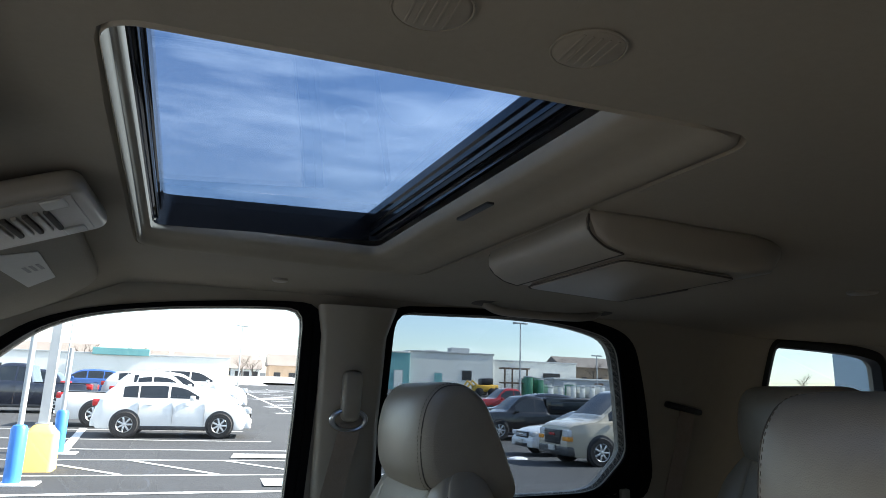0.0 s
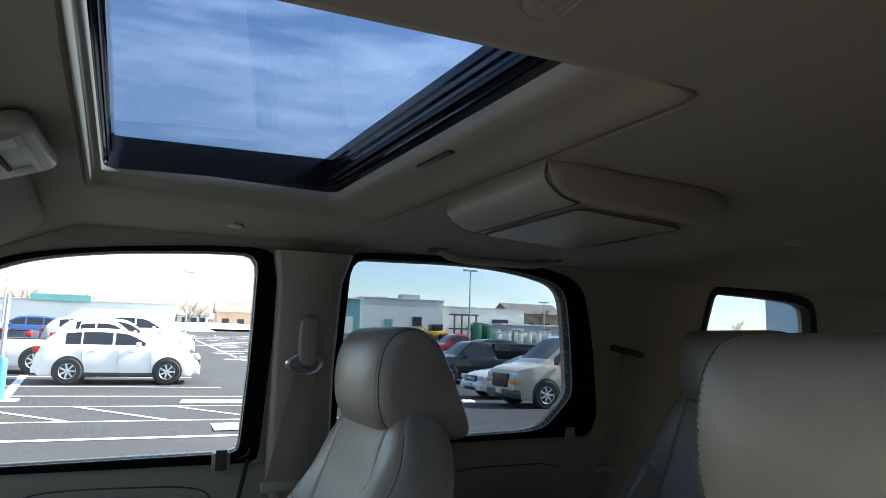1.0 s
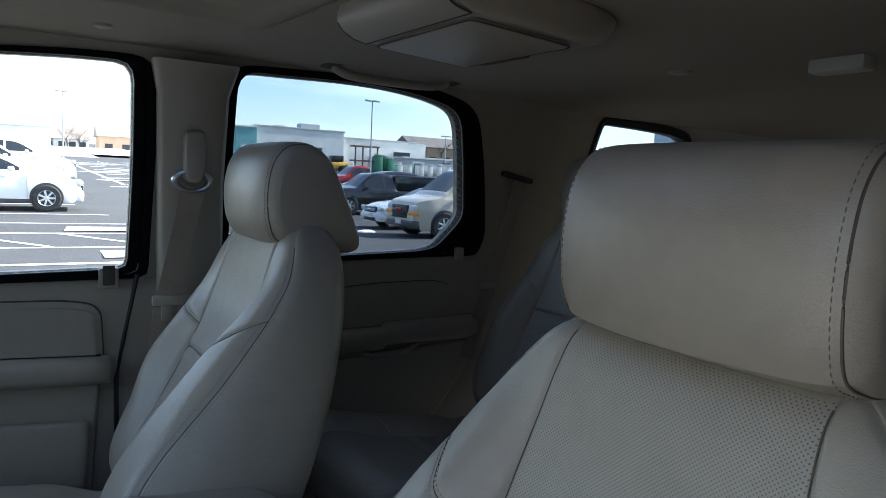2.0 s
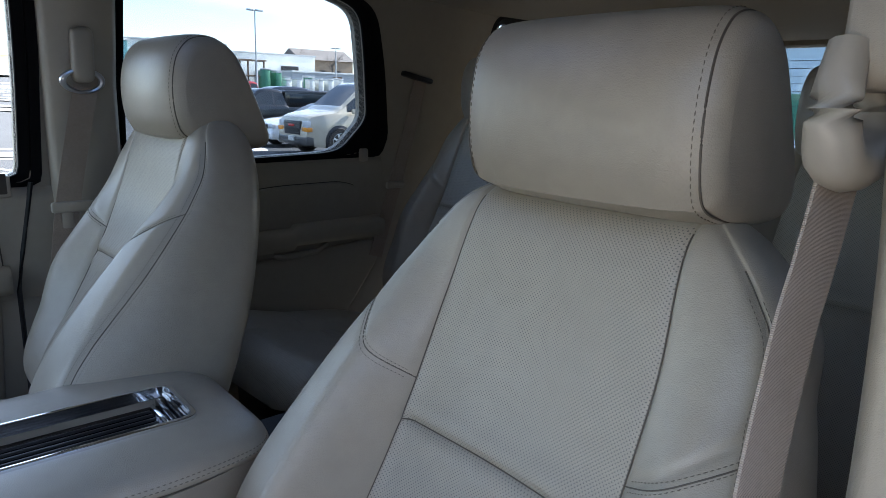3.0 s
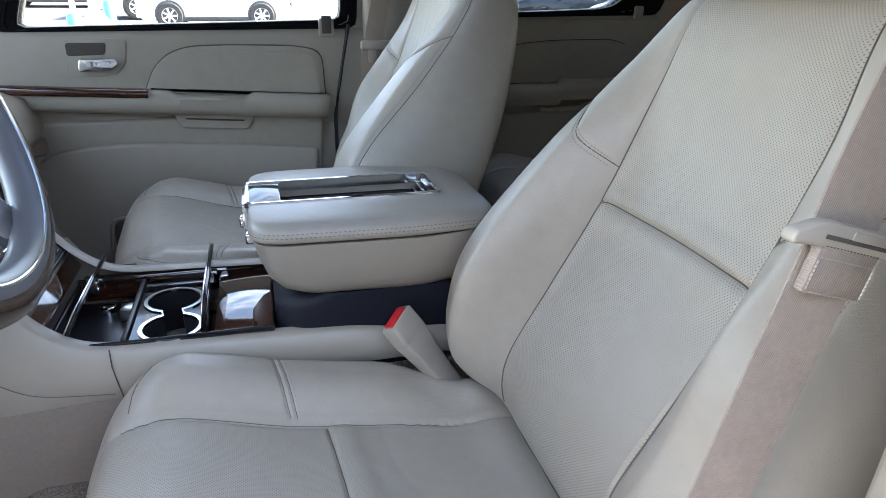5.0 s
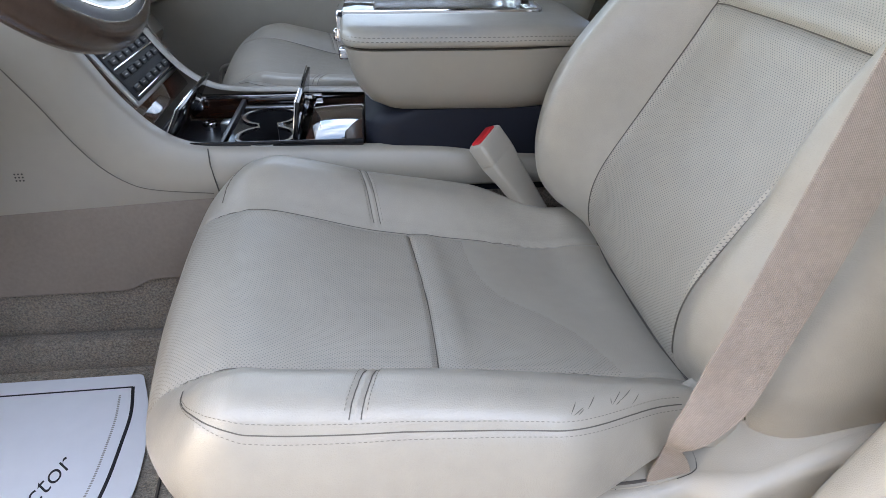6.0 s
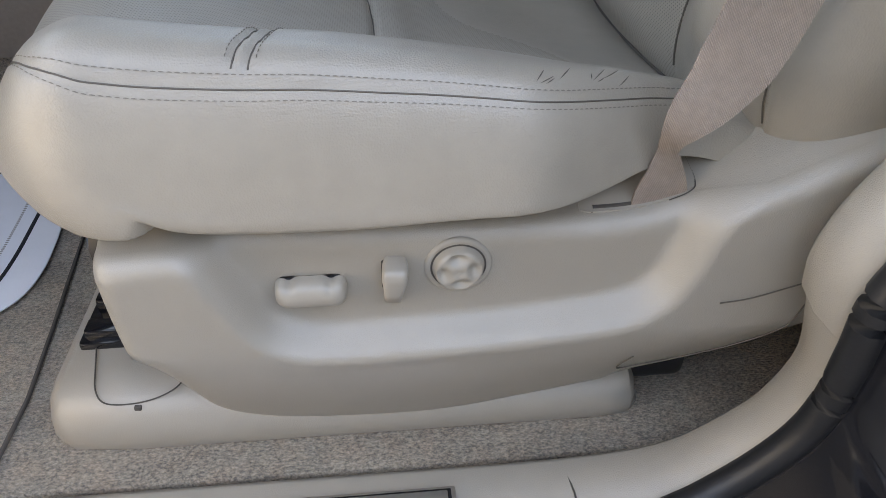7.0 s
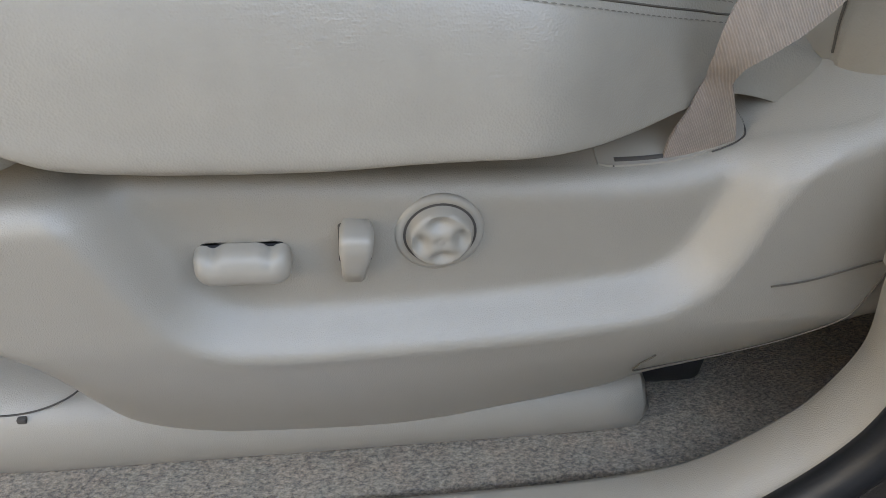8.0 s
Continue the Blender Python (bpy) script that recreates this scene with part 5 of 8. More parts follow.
part("border_line", moved(tube([(-0.94, -0.205, 0), (-0.7, -0.203, 0), (-0.325, -0.196, 0)], 0.0018, 6), flat), INK, mat_thing, "thin black border")
# a line of print too small to read runs inside the border
inner = smooth_line([(-0.340, -0.212, 0), (-0.330, -0.265, 0), (-0.325, -0.32, 0), (-0.322, -0.385, 0), (-0.326, -0.436, 0), (-0.345, -0.480, 0), (-0.52, -0.525, 0)], 120)
part("small_print", moved(stitches(inner, 0.0042, 0.0030, 0.0022), Matrix.Translation((0, 0, 0.6047)) @ Matrix.Diagonal((1, 1, 0.1, 1))), PRINT, mat_thing, "line of print too small to read", 0)
cu = bpy.data.curves.new("lettering", 'FONT')
cu.body, cu.size, cu.extrude, cu.shear, cu.align_x = "Protector", 0.045, 0.0002, 0.45, 'RIGHT'
cu.offset = -0.0004
ob = new("lettering", cu)
cu.materials.append(INK)
ob.parent = mat_thing
ob.matrix_basis = Matrix.Translation((-0.358, -0.352, 0.6051)) @ pose(0, 0, 0, 0, 0, 72)
structure("carpet_edge", tube([(-0.240, -0.33, 0.600), (-0.231, -0.416, 0.600), (-0.221, -0.505, 0.600), (-0.212, -0.60, 0.600), (-0.214, -0.70, 0.600)], 0.0024, 6), SEAM, "bound edge of the carpet", "floor")


# ---- centre console ----
console = thing("center_console", "beige centre console with raised armrest box and open wood-trimmed cup holders", "console")


def armrest_lid():
    """The padded lid: broad, rounded in plan, crowned, with an opening for the tray."""
    o = rounded_outline([(0.036, -0.138), (0.30, -0.150), (0.414, -0.115), (0.414, 0.140), (0.30, 0.185), (0.036, 0.178)], [0.05, 0.08, 0.08, 0.08, 0.08, 0.05], 8)
    s = rounded_outline([(0.050, -0.040), (0.334, -0.040), (0.334, 0.074), (0.050, 0.074)], [0.01, 0.018, 0.018, 0.01], 8)
    a, b = resample(s, 120), resample(o, 120)
    c = a.mean(axis=0)
    ka = np.argmin(np.abs(np.arctan2(a[:, 1] - c[1], a[:, 0] - c[0])))
    kb = np.argmin(np.abs(np.arctan2(b[:, 1] - c[1], b[:, 0] - c[0])))
    a, b = np.roll(a, -ka, axis=0), np.roll(b, -kb, axis=0)
    rings = []
    for f, z in ((0.0, 1.118), (0.0, 1.141), (0.10, 1.1435), (0.35, 1.1435), (0.6, 1.1425), (0.80, 1.1405), (0.90, 1.137), (0.96, 1.131), (1.0, 1.123), (1.0, 1.118), (0.985, 1.1145), (0.94, 1.113), (0.0, 1.113)):
        q = a * (1 - f) + b * f
        rings.append([(float(x), float(y), z - 0.008 * (max(0, x - 0.28) / 0.12) ** 2) for x, y in q])
    return loft(rings, True, False), o


al, al_o = armrest_lid()
lid_p = part("armrest_lid", al, LEATHER, console, "padded beige leather lid", 60)
for dz, k in ((1.1215, 1.0), (1.1265, 0.990)):
    pts = resample(al_o, 200)
    c = pts.mean(axis=0)
    part("stitching", stitches([(float(c[0] + (x - c[0]) * k), float(c[1] + (y - c[1]) * k), dz + 0.0005 - 0.008 * (max(0, x - 0.28) / 0.12) ** 2) for x, y in pts], 0.0065, 0.004, 0.0008, (0, 0, 1)), STITCH, lid_p, "", 0)
tray_o = rounded_outline([(0.036, -0.040), (0.334, -0.040), (0.334, 0.074), (0.036, 0.074)], [0.004, 0.018, 0.018, 0.004], 6)


def rim(outline, offs, n=120):
    a = resample(outline, n)
    c = a.mean(axis=0)
    nrm = []
    for i in range(n):
        t = a[(i + 1) % n] - a[i - 1]
        v = np.array((t[1], -t[0])) / (np.linalg.norm(t) + 1e-9)
        nrm.append(v if np.dot(v, a[i] - c) > 0 else -v)
    nrm = np.array(nrm)
    return loft([[(float(x), float(y), float(z)) for x, y in a + nrm * o] for o, z in offs], True, False)


part("tray_rim", rim(tray_o, [(0.005, 1.139), (0.004, 1.1455), (0.0, 1.147), (-0.003, 1.146), (-0.004, 1.130)]), CHROME, lid_p, "chrome rim")
part("tray_front", prism(rounded_outline([(0.036, -0.039), (0.086, -0.039), (0.086, 0.073), (0.036, 0.073)], 0.003), lambda u, v, d: (u, v, 1.140 + d), 0.0045, 0.001), BLACK_GLOSS, lid_p, "glossy dark panel")
part("tray_floor", rbox((0.080, -0.038, 1.1135), (0.331, 0.072, 1.1165), 0), BLACK_GLOSS, lid_p, "dark tray", 0)
for k in range(8):
    part("tray_rib", rbox((0.092, -0.030 + k * 0.0125, 1.1155), (0.306, -0.026 + k * 0.0125, 1.1195), 0.001), BLACK, lid_p)
for k in range(3):
    part("tray_step", rbox((0.308 + k * 0.008, -0.034, 1.116), (0.314 + k * 0.008, 0.068, 1.124 + k * 0.006), 0.001), CHROME if k == 0 else BLACK_GLOSS, lid_p, "bright step")


def box_ring(z, d):
    """The bin under the lid, drawn in by d; it tapers most at its front."""
    o = rounded_outline([(0.040 + d * 1.3, -0.132 + d), (0.30, -0.144 + d), (0.408 - d * 0.5, -0.110 + d), (0.408 - d * 0.5, 0.134 - d), (0.30, 0.178 - d), (0.040 + d * 1.3, 0.170 - d)], [0.05, 0.08, 0.07, 0.07, 0.08, 0.05], 8)
    return [(x, y, z) for x, y in o]


part("armrest_box", loft([box_ring(1.109, 0.0), box_ring(1.075, 0.006), box_ring(1.046, 0.014), box_ring(1.028, 0.024), box_ring(1.016, 0.038), box_ring(1.008, 0.055), box_ring(1.004, 0.080), box_ring(1.003, 0.10)]), PLASTIC, console, "beige plastic bin", 60)
part("lid_gap", loft([box_ring(1.1050, 0.004), box_ring(1.1150, 0.004)]), SEAM, console)
for z0, x0 in ((1.098, 0.022), (1.070, 0.028)):
    part("latch", rbox((x0, -0.012, z0), (x0 + 0.018, 0.012, z0 + 0.018), 0.004, 3), CHROME, console, "chrome latch")
part("latch_strip", rbox((0.028, -0.03, 1.10), (0.038, 0.06, 1.142), 0.003), CHROME, console)
part("pedestal", loft([[(x, y, z) for x, y in rounded_outline([(0.050 + e, -0.104), (0.60, -0.104), (0.60, 0.130), (0.050 + e, 0.130)], [0.06, 0.02, 0.02, 0.06], 6)] for z, e in ((0.62, 0.012), (0.94, 0.012), (0.990, 0.014), (1.005, 0.03), (1.016, 0.06))]), DARK_VINYL, console, "dark vinyl pedestal")
# tunnel: beige flank above, carpet below
flank = [(0.62, 0.928), (0.40, 0.938), (0.26, 0.948), (0.173, 0.960), (0.044, 0.965), (-0.08, 0.969), (-0.165, 0.972), (-0.207, 0.981), (-0.242, 1.004), (-0.268, 1.032), (-0.291, 1.065), (-0.320, 1.115), (-0.36, 1.17), (-0.55, 1.26), (-0.95, 1.27)]
fl = smooth_line(flank, 60)
low = [(x, 0.900 + 0.05 * min(0.0, x)) for x, z in fl]


def flank_geo(side):
    rings = []
    for (x, z), (xl, zl) in zip(fl, low):
        y = -0.117 if side < 0 else 0.148
        z = z if side < 0 else z + 0.022
        rings.append([(x, y + side * -0.030, z - 0.004), (x, y + side * -0.022, z), (x, y + side * -0.006, z - 0.001), (x, y, z - 0.008), (x, y + side * 0.006, (z + zl) / 2), (x, y + side * 0.004, zl + 0.004), (x, y, zl), (x, y + side * -0.02, zl)])
    return loft(rings, False, False)


part("flank", flank_geo(-1), PLASTIC, console, "beige side panel", 60)
part("flank", flank_geo(1), PLASTIC, console, "beige side panel", 60)
part("flank_joint", tube([(-0.164, -0.118, 0.972), (-0.163, -0.124, 0.948), (-0.160, -0.1235, 0.925), (-0.156, -0.122, 0.897)], 0.0010, 5), SEAM, console)
# soft shading along the flank's bend, painted as a thin dark tube
lowline = smooth_line([(-0.42, -0.1255, 1.110), (-0.40, -0.1255, 1.08), (-0.374, -0.1255, 1.04), (-0.347, -0.1255, 0.994), (-0.318, -0.1255, 0.954), (-0.284, -0.125, 0.926), (-0.247, -0.125, 0.913), (-0.165, -0.1245, 0.904)], 40)
part("flank_crease_shade", tube(lowline, 0.0007, 5), SEAM_TAN, console)
part("side_carpet_panel", prism(rounded_outline([(-0.95, 0.732), (-0.318, 0.738), (-0.292, 0.757), (-0.05, 0.762), (-0.05, 0.905), (-0.95, 0.862)], [0.004, 0.02, 0.02, 0.004, 0.004, 0.004]), lambda u, v, d: (u, -0.090 - d, v), 0.030, 0.004), fabric_mat("smooth_brown_carpet", (0.20, 0.165, 0.135), 700.0, 0.5, 0.001, 0.10), console, "brown carpeted side panel", 60)
for k in range(9):
    part("sensor_hole", disc((-0.437 + 0.005 * (k % 3), -0.1225, 0.934 + 0.005 * (k // 3)), (0, -1, 0), 0.0013, 0.0006, 8, 0.0002), SEAM, console)
part("tunnel", rbox((-0.98, -0.108, 0.58), (0.66, 0.135, 0.895), 0.02), CARPET_SHADED, console, "carpeted tunnel")
part("tunnel_ledge", rbox((-0.70, -0.140, 0.59), (-0.10, -0.10, 0.66), 0.02), CARPET_SHADED, console)
# trim deck with cup holders
DECK = Matrix.Translation((-0.014, 0.068, -0.018))       # the deck lies between the flanks
deck = part("wood_deck", join(rbox((-0.012, -0.170, 0.955), (0.075, 0.125, 0.992), 0.004), rbox((-0.235, 0.060, 0.955), (0.075, 0.128, 0.994), 0.004)), WOOD, console, "dark lacquered wood")
deck.matrix_basis = DECK
part("deck_edge", rbox((-0.240, -0.173, 0.985), (0.075, -0.169, 0.9935), 0.001), BLACK_GLOSS, deck, "thin dark edge")
part("chrome_edge", rbox((-0.240, 0.056, 0.992), (0.0, 0.060, 0.998), 0.001), CHROME, deck, "thin chrome edge")


def figure_eight(grow):
    """Two round cup openings joined by a neck."""
    out = []
    neck = 0.36
    for c, turn in (((-0.079, -0.034), math.pi / 2), ((-0.075, -0.130), -math.pi / 2)):
        for k in range(41):
            a = turn - (math.pi - neck) + 2 * (math.pi - neck) * k / 40
            out.append((c[0] + (0.040 + grow) * math.cos(a), c[1] + (0.040 + grow) * math.sin(a)))
    return out


def holed_plate(outer, inner, z0, z1):
    """A flat plate with an opening, its rim turned down on both edges."""
    bm = bmesh.new()
    loops = []
    for o in (outer, inner):
        vs = [bm.verts.new((x, y, z1)) for x, y in o]
        loops.append(vs)
        for k in range(len(vs)):
            bm.edges.new((vs[k - 1], vs[k]))
    bmesh.ops.triangle_fill(bm, use_beauty=True, use_dissolve=False, edges=list(bm.edges), normal=(0, 0, 1))
    for vs in loops:
        low = [bm.verts.new((v.co.x, v.co.y, z0)) for v in vs]
        for k in range(len(vs)):
            bm.faces.new((vs[k - 1], vs[k], low[k], low[k - 1]))
    bmesh.ops.recalc_face_normals(bm, faces=list(bm.faces))
    return from_bm(bm)


DECK_O = rounded_outline([(-0.130, -0.168), (-0.022, -0.168), (-0.022, 0.055), (-0.130, 0.055)], 0.006, 3)
cups = part("cup_holder", holed_plate(DECK_O, figure_eight(0.002), 0.960, 0.986), BLACK_GLOSS, deck, "gloss dark cup-holder deck", 30)
part("cup_well", loft([[(x, y, z) for x, y in figure_eight(0.001)] for z in (0.984, 0.90)], True, False), BLACK, cups, "dark cup wells", 30)
part("cup_base", rbox((-0.128, -0.166, 0.893), (-0.024, 0.053, 0.901), 0.001), BLACK, cups)
part("cup_rim", holed_plate(figure_eight(0.0060), figure_eight(0.0), 0.984, 0.9885), CHROME, cups, "bright figure-eight rim", 30)
part("cup_finger", rbox((-0.05, -0.145, 0.93), (-0.04, -0.13, 0.975), 0.002), CHROME, cups)
bin_p = part("ash_bin", join(rbox((-0.238, -0.168, 0.93), (-0.135, 0.055, 0.955), 0.003), rbox((-0.240, -0.168, 0.95), (-0.234, 0.055, 0.992), 0.002), rbox((-0.140, -0.168, 0.95), (-0.132, 0.055, 0.992), 0.002)), BLACK, deck, "open dark bin")
part("outlet", disc((-0.19, 0.01, 0.955), (0, 0, 1), 0.013, 0.012, 24), CHROME, bin_p)
part("clip", rbox((-0.165, -0.03, 0.955), (-0.140, 0.0, 0.976), 0.003), SATIN, bin_p)
for x0, ln, tip in ((-0.027, 0.112, 0.030), (-0.218, 0.112, 0.012)):
    fl_p = part("flip_lid", moved(rbox((-0.0025, -0.105, 0.0), (0.0025, 0.110, 0.062), 0.002), Matrix.Translation((x0, -0.055, 0.985)) @ pose(0, 0, 0, 0, 8 if x0 > -0.1 else 28, 0)), BLACK_GLOSS, deck, "raised glossy lid")
    part("lid_edge", moved(rbox((-0.001, -0.107, 0.0), (0.0012, 0.112, 0.064), 0.001), Matrix.Translation((x0 - 0.004, -0.055, 0.985)) @ pose(0, 0, 0, 0, 8 if x0 > -0.1 else 28, 0)), CHROME, fl_p, "chrome lid back")
    part("hinge", rbox((x0 - 0.010, 0.045, 0.975), (x0 + 0.012, 0.058, 0.998), 0.003), CHROME, fl_p)

# centre stack
stack = thing("center_stack", "dark wood centre stack with rows of audio and climate buttons", "dashboard panel")
ST = Matrix.Translation((-0.246, 0.042, 0.995)) @ pose(0, 0, 0, 0, -34, 0)
part("panel", moved(rbox((-0.03, -0.155, 0.0), (0.0, 0.155, 0.34), 0.008), ST), WOOD, stack, "dark lacquered wood")
part("bezel", moved(rbox((-0.01, -0.118, 0.032), (0.006, 0.118, 0.308), 0.004), ST), SATIN, stack, "satin silver bezel")
face = part("button_field", moved(rbox((-0.002, -0.112, 0.038), (0.009, 0.112, 0.302), 0.003), ST), TAGBLACK, stack)
part("display", moved(rbox((0.008, -0.09, 0.19), (0.0105, 0.09, 0.295), 0.002), ST), BLACK_GLOSS, face, "dark display")
for r in range(6):
    for c in range(7):
        if r == 3:
            continue
        part("button", moved(rbox((0.008, -0.101 + c * 0.030, 0.048 + r * 0.023), (0.0125, -0.081 + c * 0.030, 0.058 + r * 0.023), 0.0012), ST), TAGBLACK, face, "", 40)
        part("button_mark", moved(rbox((0.0122, -0.096 + c * 0.030, 0.0525 + r * 0.023), (0.0128, -0.086 + c * 0.030, 0.0537 + r * 0.023), 0), ST), PRINT, face, "", 0)
for z in (0.0425, 0.0885, 0.1085, 0.137):
    part("trim_line", moved(rbox((0.008, -0.108, z), (0.0115, 0.108, z + 0.0022), 0.0005), ST), CHROME, face, "thin bright line")
for c in (-1, 1):
    part("dial", moved(disc((0.008, c * 0.085, 0.123), (1, 0, 0), 0.013, 0.014, 24), ST), CHROME, face, "chrome dial")

# dashboard
dash = thing("dashboard", "beige dashboard under the windscreen", "dashboard")
part("upper_pad", loft([[(x, y, z) for x, z in ((-1.0, 1.02), (-1.0, 1.16), (-0.78, 1.235), (-0.56, 1.235), (-0.46, 1.19), (-0.44, 1.12), (-0.48, 1.02))] for y in (-0.76, -0.4, 0, 0.4, 0.78)]), DOOR_TRIM, dash, "beige padded top", 50)
part("knee_panel", loft([[(x, y, z) for x, z in ((-0.98, 0.82), (-0.98, 1.02), (-0.48, 1.02), (-0.45, 0.98), (-0.52, 0.86))] for y in (-0.76, -0.2)]), PLASTIC, dash, "", 50)
part("glove_box", loft([[(x, y, z) for x, z in ((-0.98, 0.80), (-0.98, 1.02), (-0.48, 1.02), (-0.45, 0.98), (-0.50, 0.84))] for y in (0.17, 0.76)]), PLASTIC, dash, "", 50)
part("wood_band", rbox((-0.45, -0.74, 1.055), (-0.432, 0.76, 1.10), 0.006), WOOD, dash, "dark lacquered wood band")

# steering wheel
wheel = thing("steering_wheel", "grey leather and dark wood steering wheel with silver spokes", "steering wheel")
WM = Matrix.Translation((-0.226, -0.405, 1.375)) @ pose(0, 0, 0, 0, -24, 0)


def rim_arc(a0, a1, r, n=40):
    return [tuple(WM @ Vector((0, 0.185 * math.sin(a), 0.185 * math.cos(a)))) for a in np.linspace(a0, a1, n)]


part("rim_leather", tube(rim_arc(0, math.tau, 0.185, 90)[:-1], 0.0175, 14, True), grained("grey_wheel_leather", (0.11, 0.115, 0.125), 0.32, 0.06), wheel, "grey leather rim", 60)
part("rim_line", tube([tuple(WM @ Vector((0.0150, 0.1835 * math.sin(a), 0.1835 * math.cos(a)))) for a in np.linspace(math.pi * 0.55, math.pi * 1.45, 60)], 0.0030, 8), CHROME, wheel, "bright silver inlay", 60)
part("rim_wood", tube([tuple(WM @ Vector((-0.004, 0.194 * math.sin(a), 0.194 * math.cos(a)))) for a in np.linspace(math.pi * 0.57, math.pi * 1.43, 60)], 0.0190, 14), grained("dark_wheel_wood", (0.045, 0.028, 0.020), 0.14, 0.25, 14.0, 90.0), wheel, "dark lacquered wood arc", 60)
part("hub", moved(disc((-0.045, 0, -0.005), (1, 0, 0), 0.072, 0.05, 40, 0.012), WM), grained("hub_vinyl", (0.10, 0.10, 0.105), 0.45, 0.06), wheel, "grey airbag cover")
for a, wd in ((math.pi * 0.5, 0.026), (math.pi * 1.5, 0.026), (math.pi * 0.84, 0.018), (math.pi * 1.16, 0.018)):
    sp_p = part("spoke", moved(rbox((-0.022, -wd, 0.05), (-0.006, wd, 0.18), 0.006, 3), WM @ pose(0, 0, 0, -math.degrees(a), 0, 0)), SATIN, wheel, "satin silver spoke")
    if wd > 0.02:
        for k in range(3):
            for j in range(2):
                part("spoke_button", moved(rbox((-0.007, -0.020 + j * 0.021, 0.080 + k * 0.022), (-0.002, -0.003 + j * 0.021, 0.097 + k * 0.022), 0.002), WM @ pose(0, 0, 0, -math.degrees(a), 0, 0)), BLACK, sp_p)
part("column", tube([tuple(WM @ Vector((-0.03, 0, 0))), tuple(WM @ Vector((-0.25, 0, -0.02)))], 0.045, 16), PLASTIC, wheel, "beige column shroud")

# belt buckle by the console
bk = thing("belt_buckle", "beige belt buckle with red release button beside the console", "belt buckle")


def buckle_frame():
    z = (Vector((0.328, -0.168, 0.855)) - Vector((0.233, -0.158, 0.992))).normalized()
    x = Vector((0.78, 0.62, 0)).normalized()
    y = z.cross(x).normalized()
    x = y.cross(z)
    m = Matrix.Identity(4)
    for i in range(3):
        m[i][0], m[i][1], m[i][2], m[i][3] = x[i], y[i], z[i], (0.233, -0.158, 0.992)[i]
    return m


BF = buckle_frame()
part("housing", moved(loft([[(x, y, z) for x, y in rounded_outline([(-w, -d), (w, -d), (w, d), (-w, d)], 0.006, 4)] for z, w, d in ((0.0, 0.0245, 0.0125), (0.003, 0.027, 0.0145), (0.035, 0.0275, 0.015), (0.0355, 0.0262, 0.014), (0.038, 0.0275, 0.015), (0.075, 0.0235, 0.0125), (0.15, 0.0185, 0.0105), (0.21, 0.016, 0.010))]), BF), PLASTIC_SMOOTH, bk, "beige plastic housing", 50)
part("release_button", moved(rbox((-0.021, -0.009, -0.0035), (0.021, 0.009, 0.004), 0.003), BF), RED, bk, "red release button")

# ---- passenger door and its panel ----
door = thing("door_panel", "beige front passenger door panel with armrest and padded insert", "door panel")
part("upper_roll", loft([[(x, 0.80 - 0.006 + dy, 1.10 + dz) for dy, dz in ((0.0, 0.0), (-0.010, 0.05), (-0.012, 0.15), (-0.010, 0.215), (0.000, 0.240), (0.02, 0.248), (0.03, 0.245))] for x in np.linspace(-0.90, 0.345, 30)], False, False), DOOR_TRIM, door, "", 60)


def pad(outline, y, depth, r):
    return prism(outline, lambda u, v, d: (u, y - d, v), depth, r, 4)


ins_o = rounded_outline([(-0.205, 1.190), (-0.178, 1.252), (-0.138, 1.288), (-0.089, 1.303), (0.0, 1.306), (0.170, 1.302), (0.235, 1.288), (0.240, 1.165)], [0.02, 0.03, 0.03, 0.03, 0.05, 0.05, 0.035, 0.008], 6)


def inset(outline, k):
    """The outline drawn in by k."""
    a = np.array(outline)
    c = a.mean(axis=0)
    out = []
    for i in range(len(a)):
        t = a[(i + 1) % len(a)] - a[i - 1]
        v = np.array((t[1], -t[0])) / (np.linalg.norm(t) + 1e-9)
        v = v if np.dot(v, a[i] - c) > 0 else -v
        out.append((float(a[i][0] - v[0] * k), float(a[i][1] - v[1] * k)))
    return out


part("insert_groove", pad(ins_o, 0.786, 0.006, 0.003), SEAM, door)
part("insert_border", pad(inset(ins_o, 0.003), 0.783, 0.007, 0.006), LEATHER, door, "padded beige leather border", 60)
part("insert_pad", pad(inset(ins_o, 0.016), 0.782, 0.013, 0.010), LEATHER, door, "padded beige leather insert", 60)
arm_o = [(0.79, 1.135), (0.752, 1.140), (0.742, 1.155), (0.742, 1.180), (0.752, 1.194), (0.772, 1.198), (0.79, 1.198)]
part("armrest", loft([[(x, 0.79 - (0.79 - y) * k, 1.165 + (z - 1.165) * (0.75 + 0.25 * k) - (0.010 if -0.125 < x < 0.042 and z > 1.185 else 0) - 0.055 * (x + 0.1)) for y, z in arm_o] for x, k in [(-0.62, 0.6), (-0.30, 0.95), (-0.145, 1.0), (-0.124, 1.0), (-0.115, 1.0), (0.03, 1.0), (0.041, 1.0), (0.055, 1.0), (0.20, 1.0), (0.238, 0.97), (0.249, 0.75)]], False, True), DOOR_TRIM, door, "beige armrest", 50)
part("wood_inlay", loft([[(x, y, 1.165 + dz - 0.055 * (x + 0.1)) for y, dz in ((0.7435, 0.014), (0.7405, 0.016), (0.7405, 0.028), (0.744, 0.033), (0.76, 0.035))] for x in (-0.60, -0.40, -0.19)], False, False), WOOD, door, "dark wood inlay", 60)
part("pull_pocket", pad(rounded_outline([(-0.148, 1.152), (-0.128, 1.104), (0.036, 1.094), (0.060, 1.138)], 0.012), 0.782, 0.012, 0.005), DOOR_TRIM, door, "moulded pull pocket")
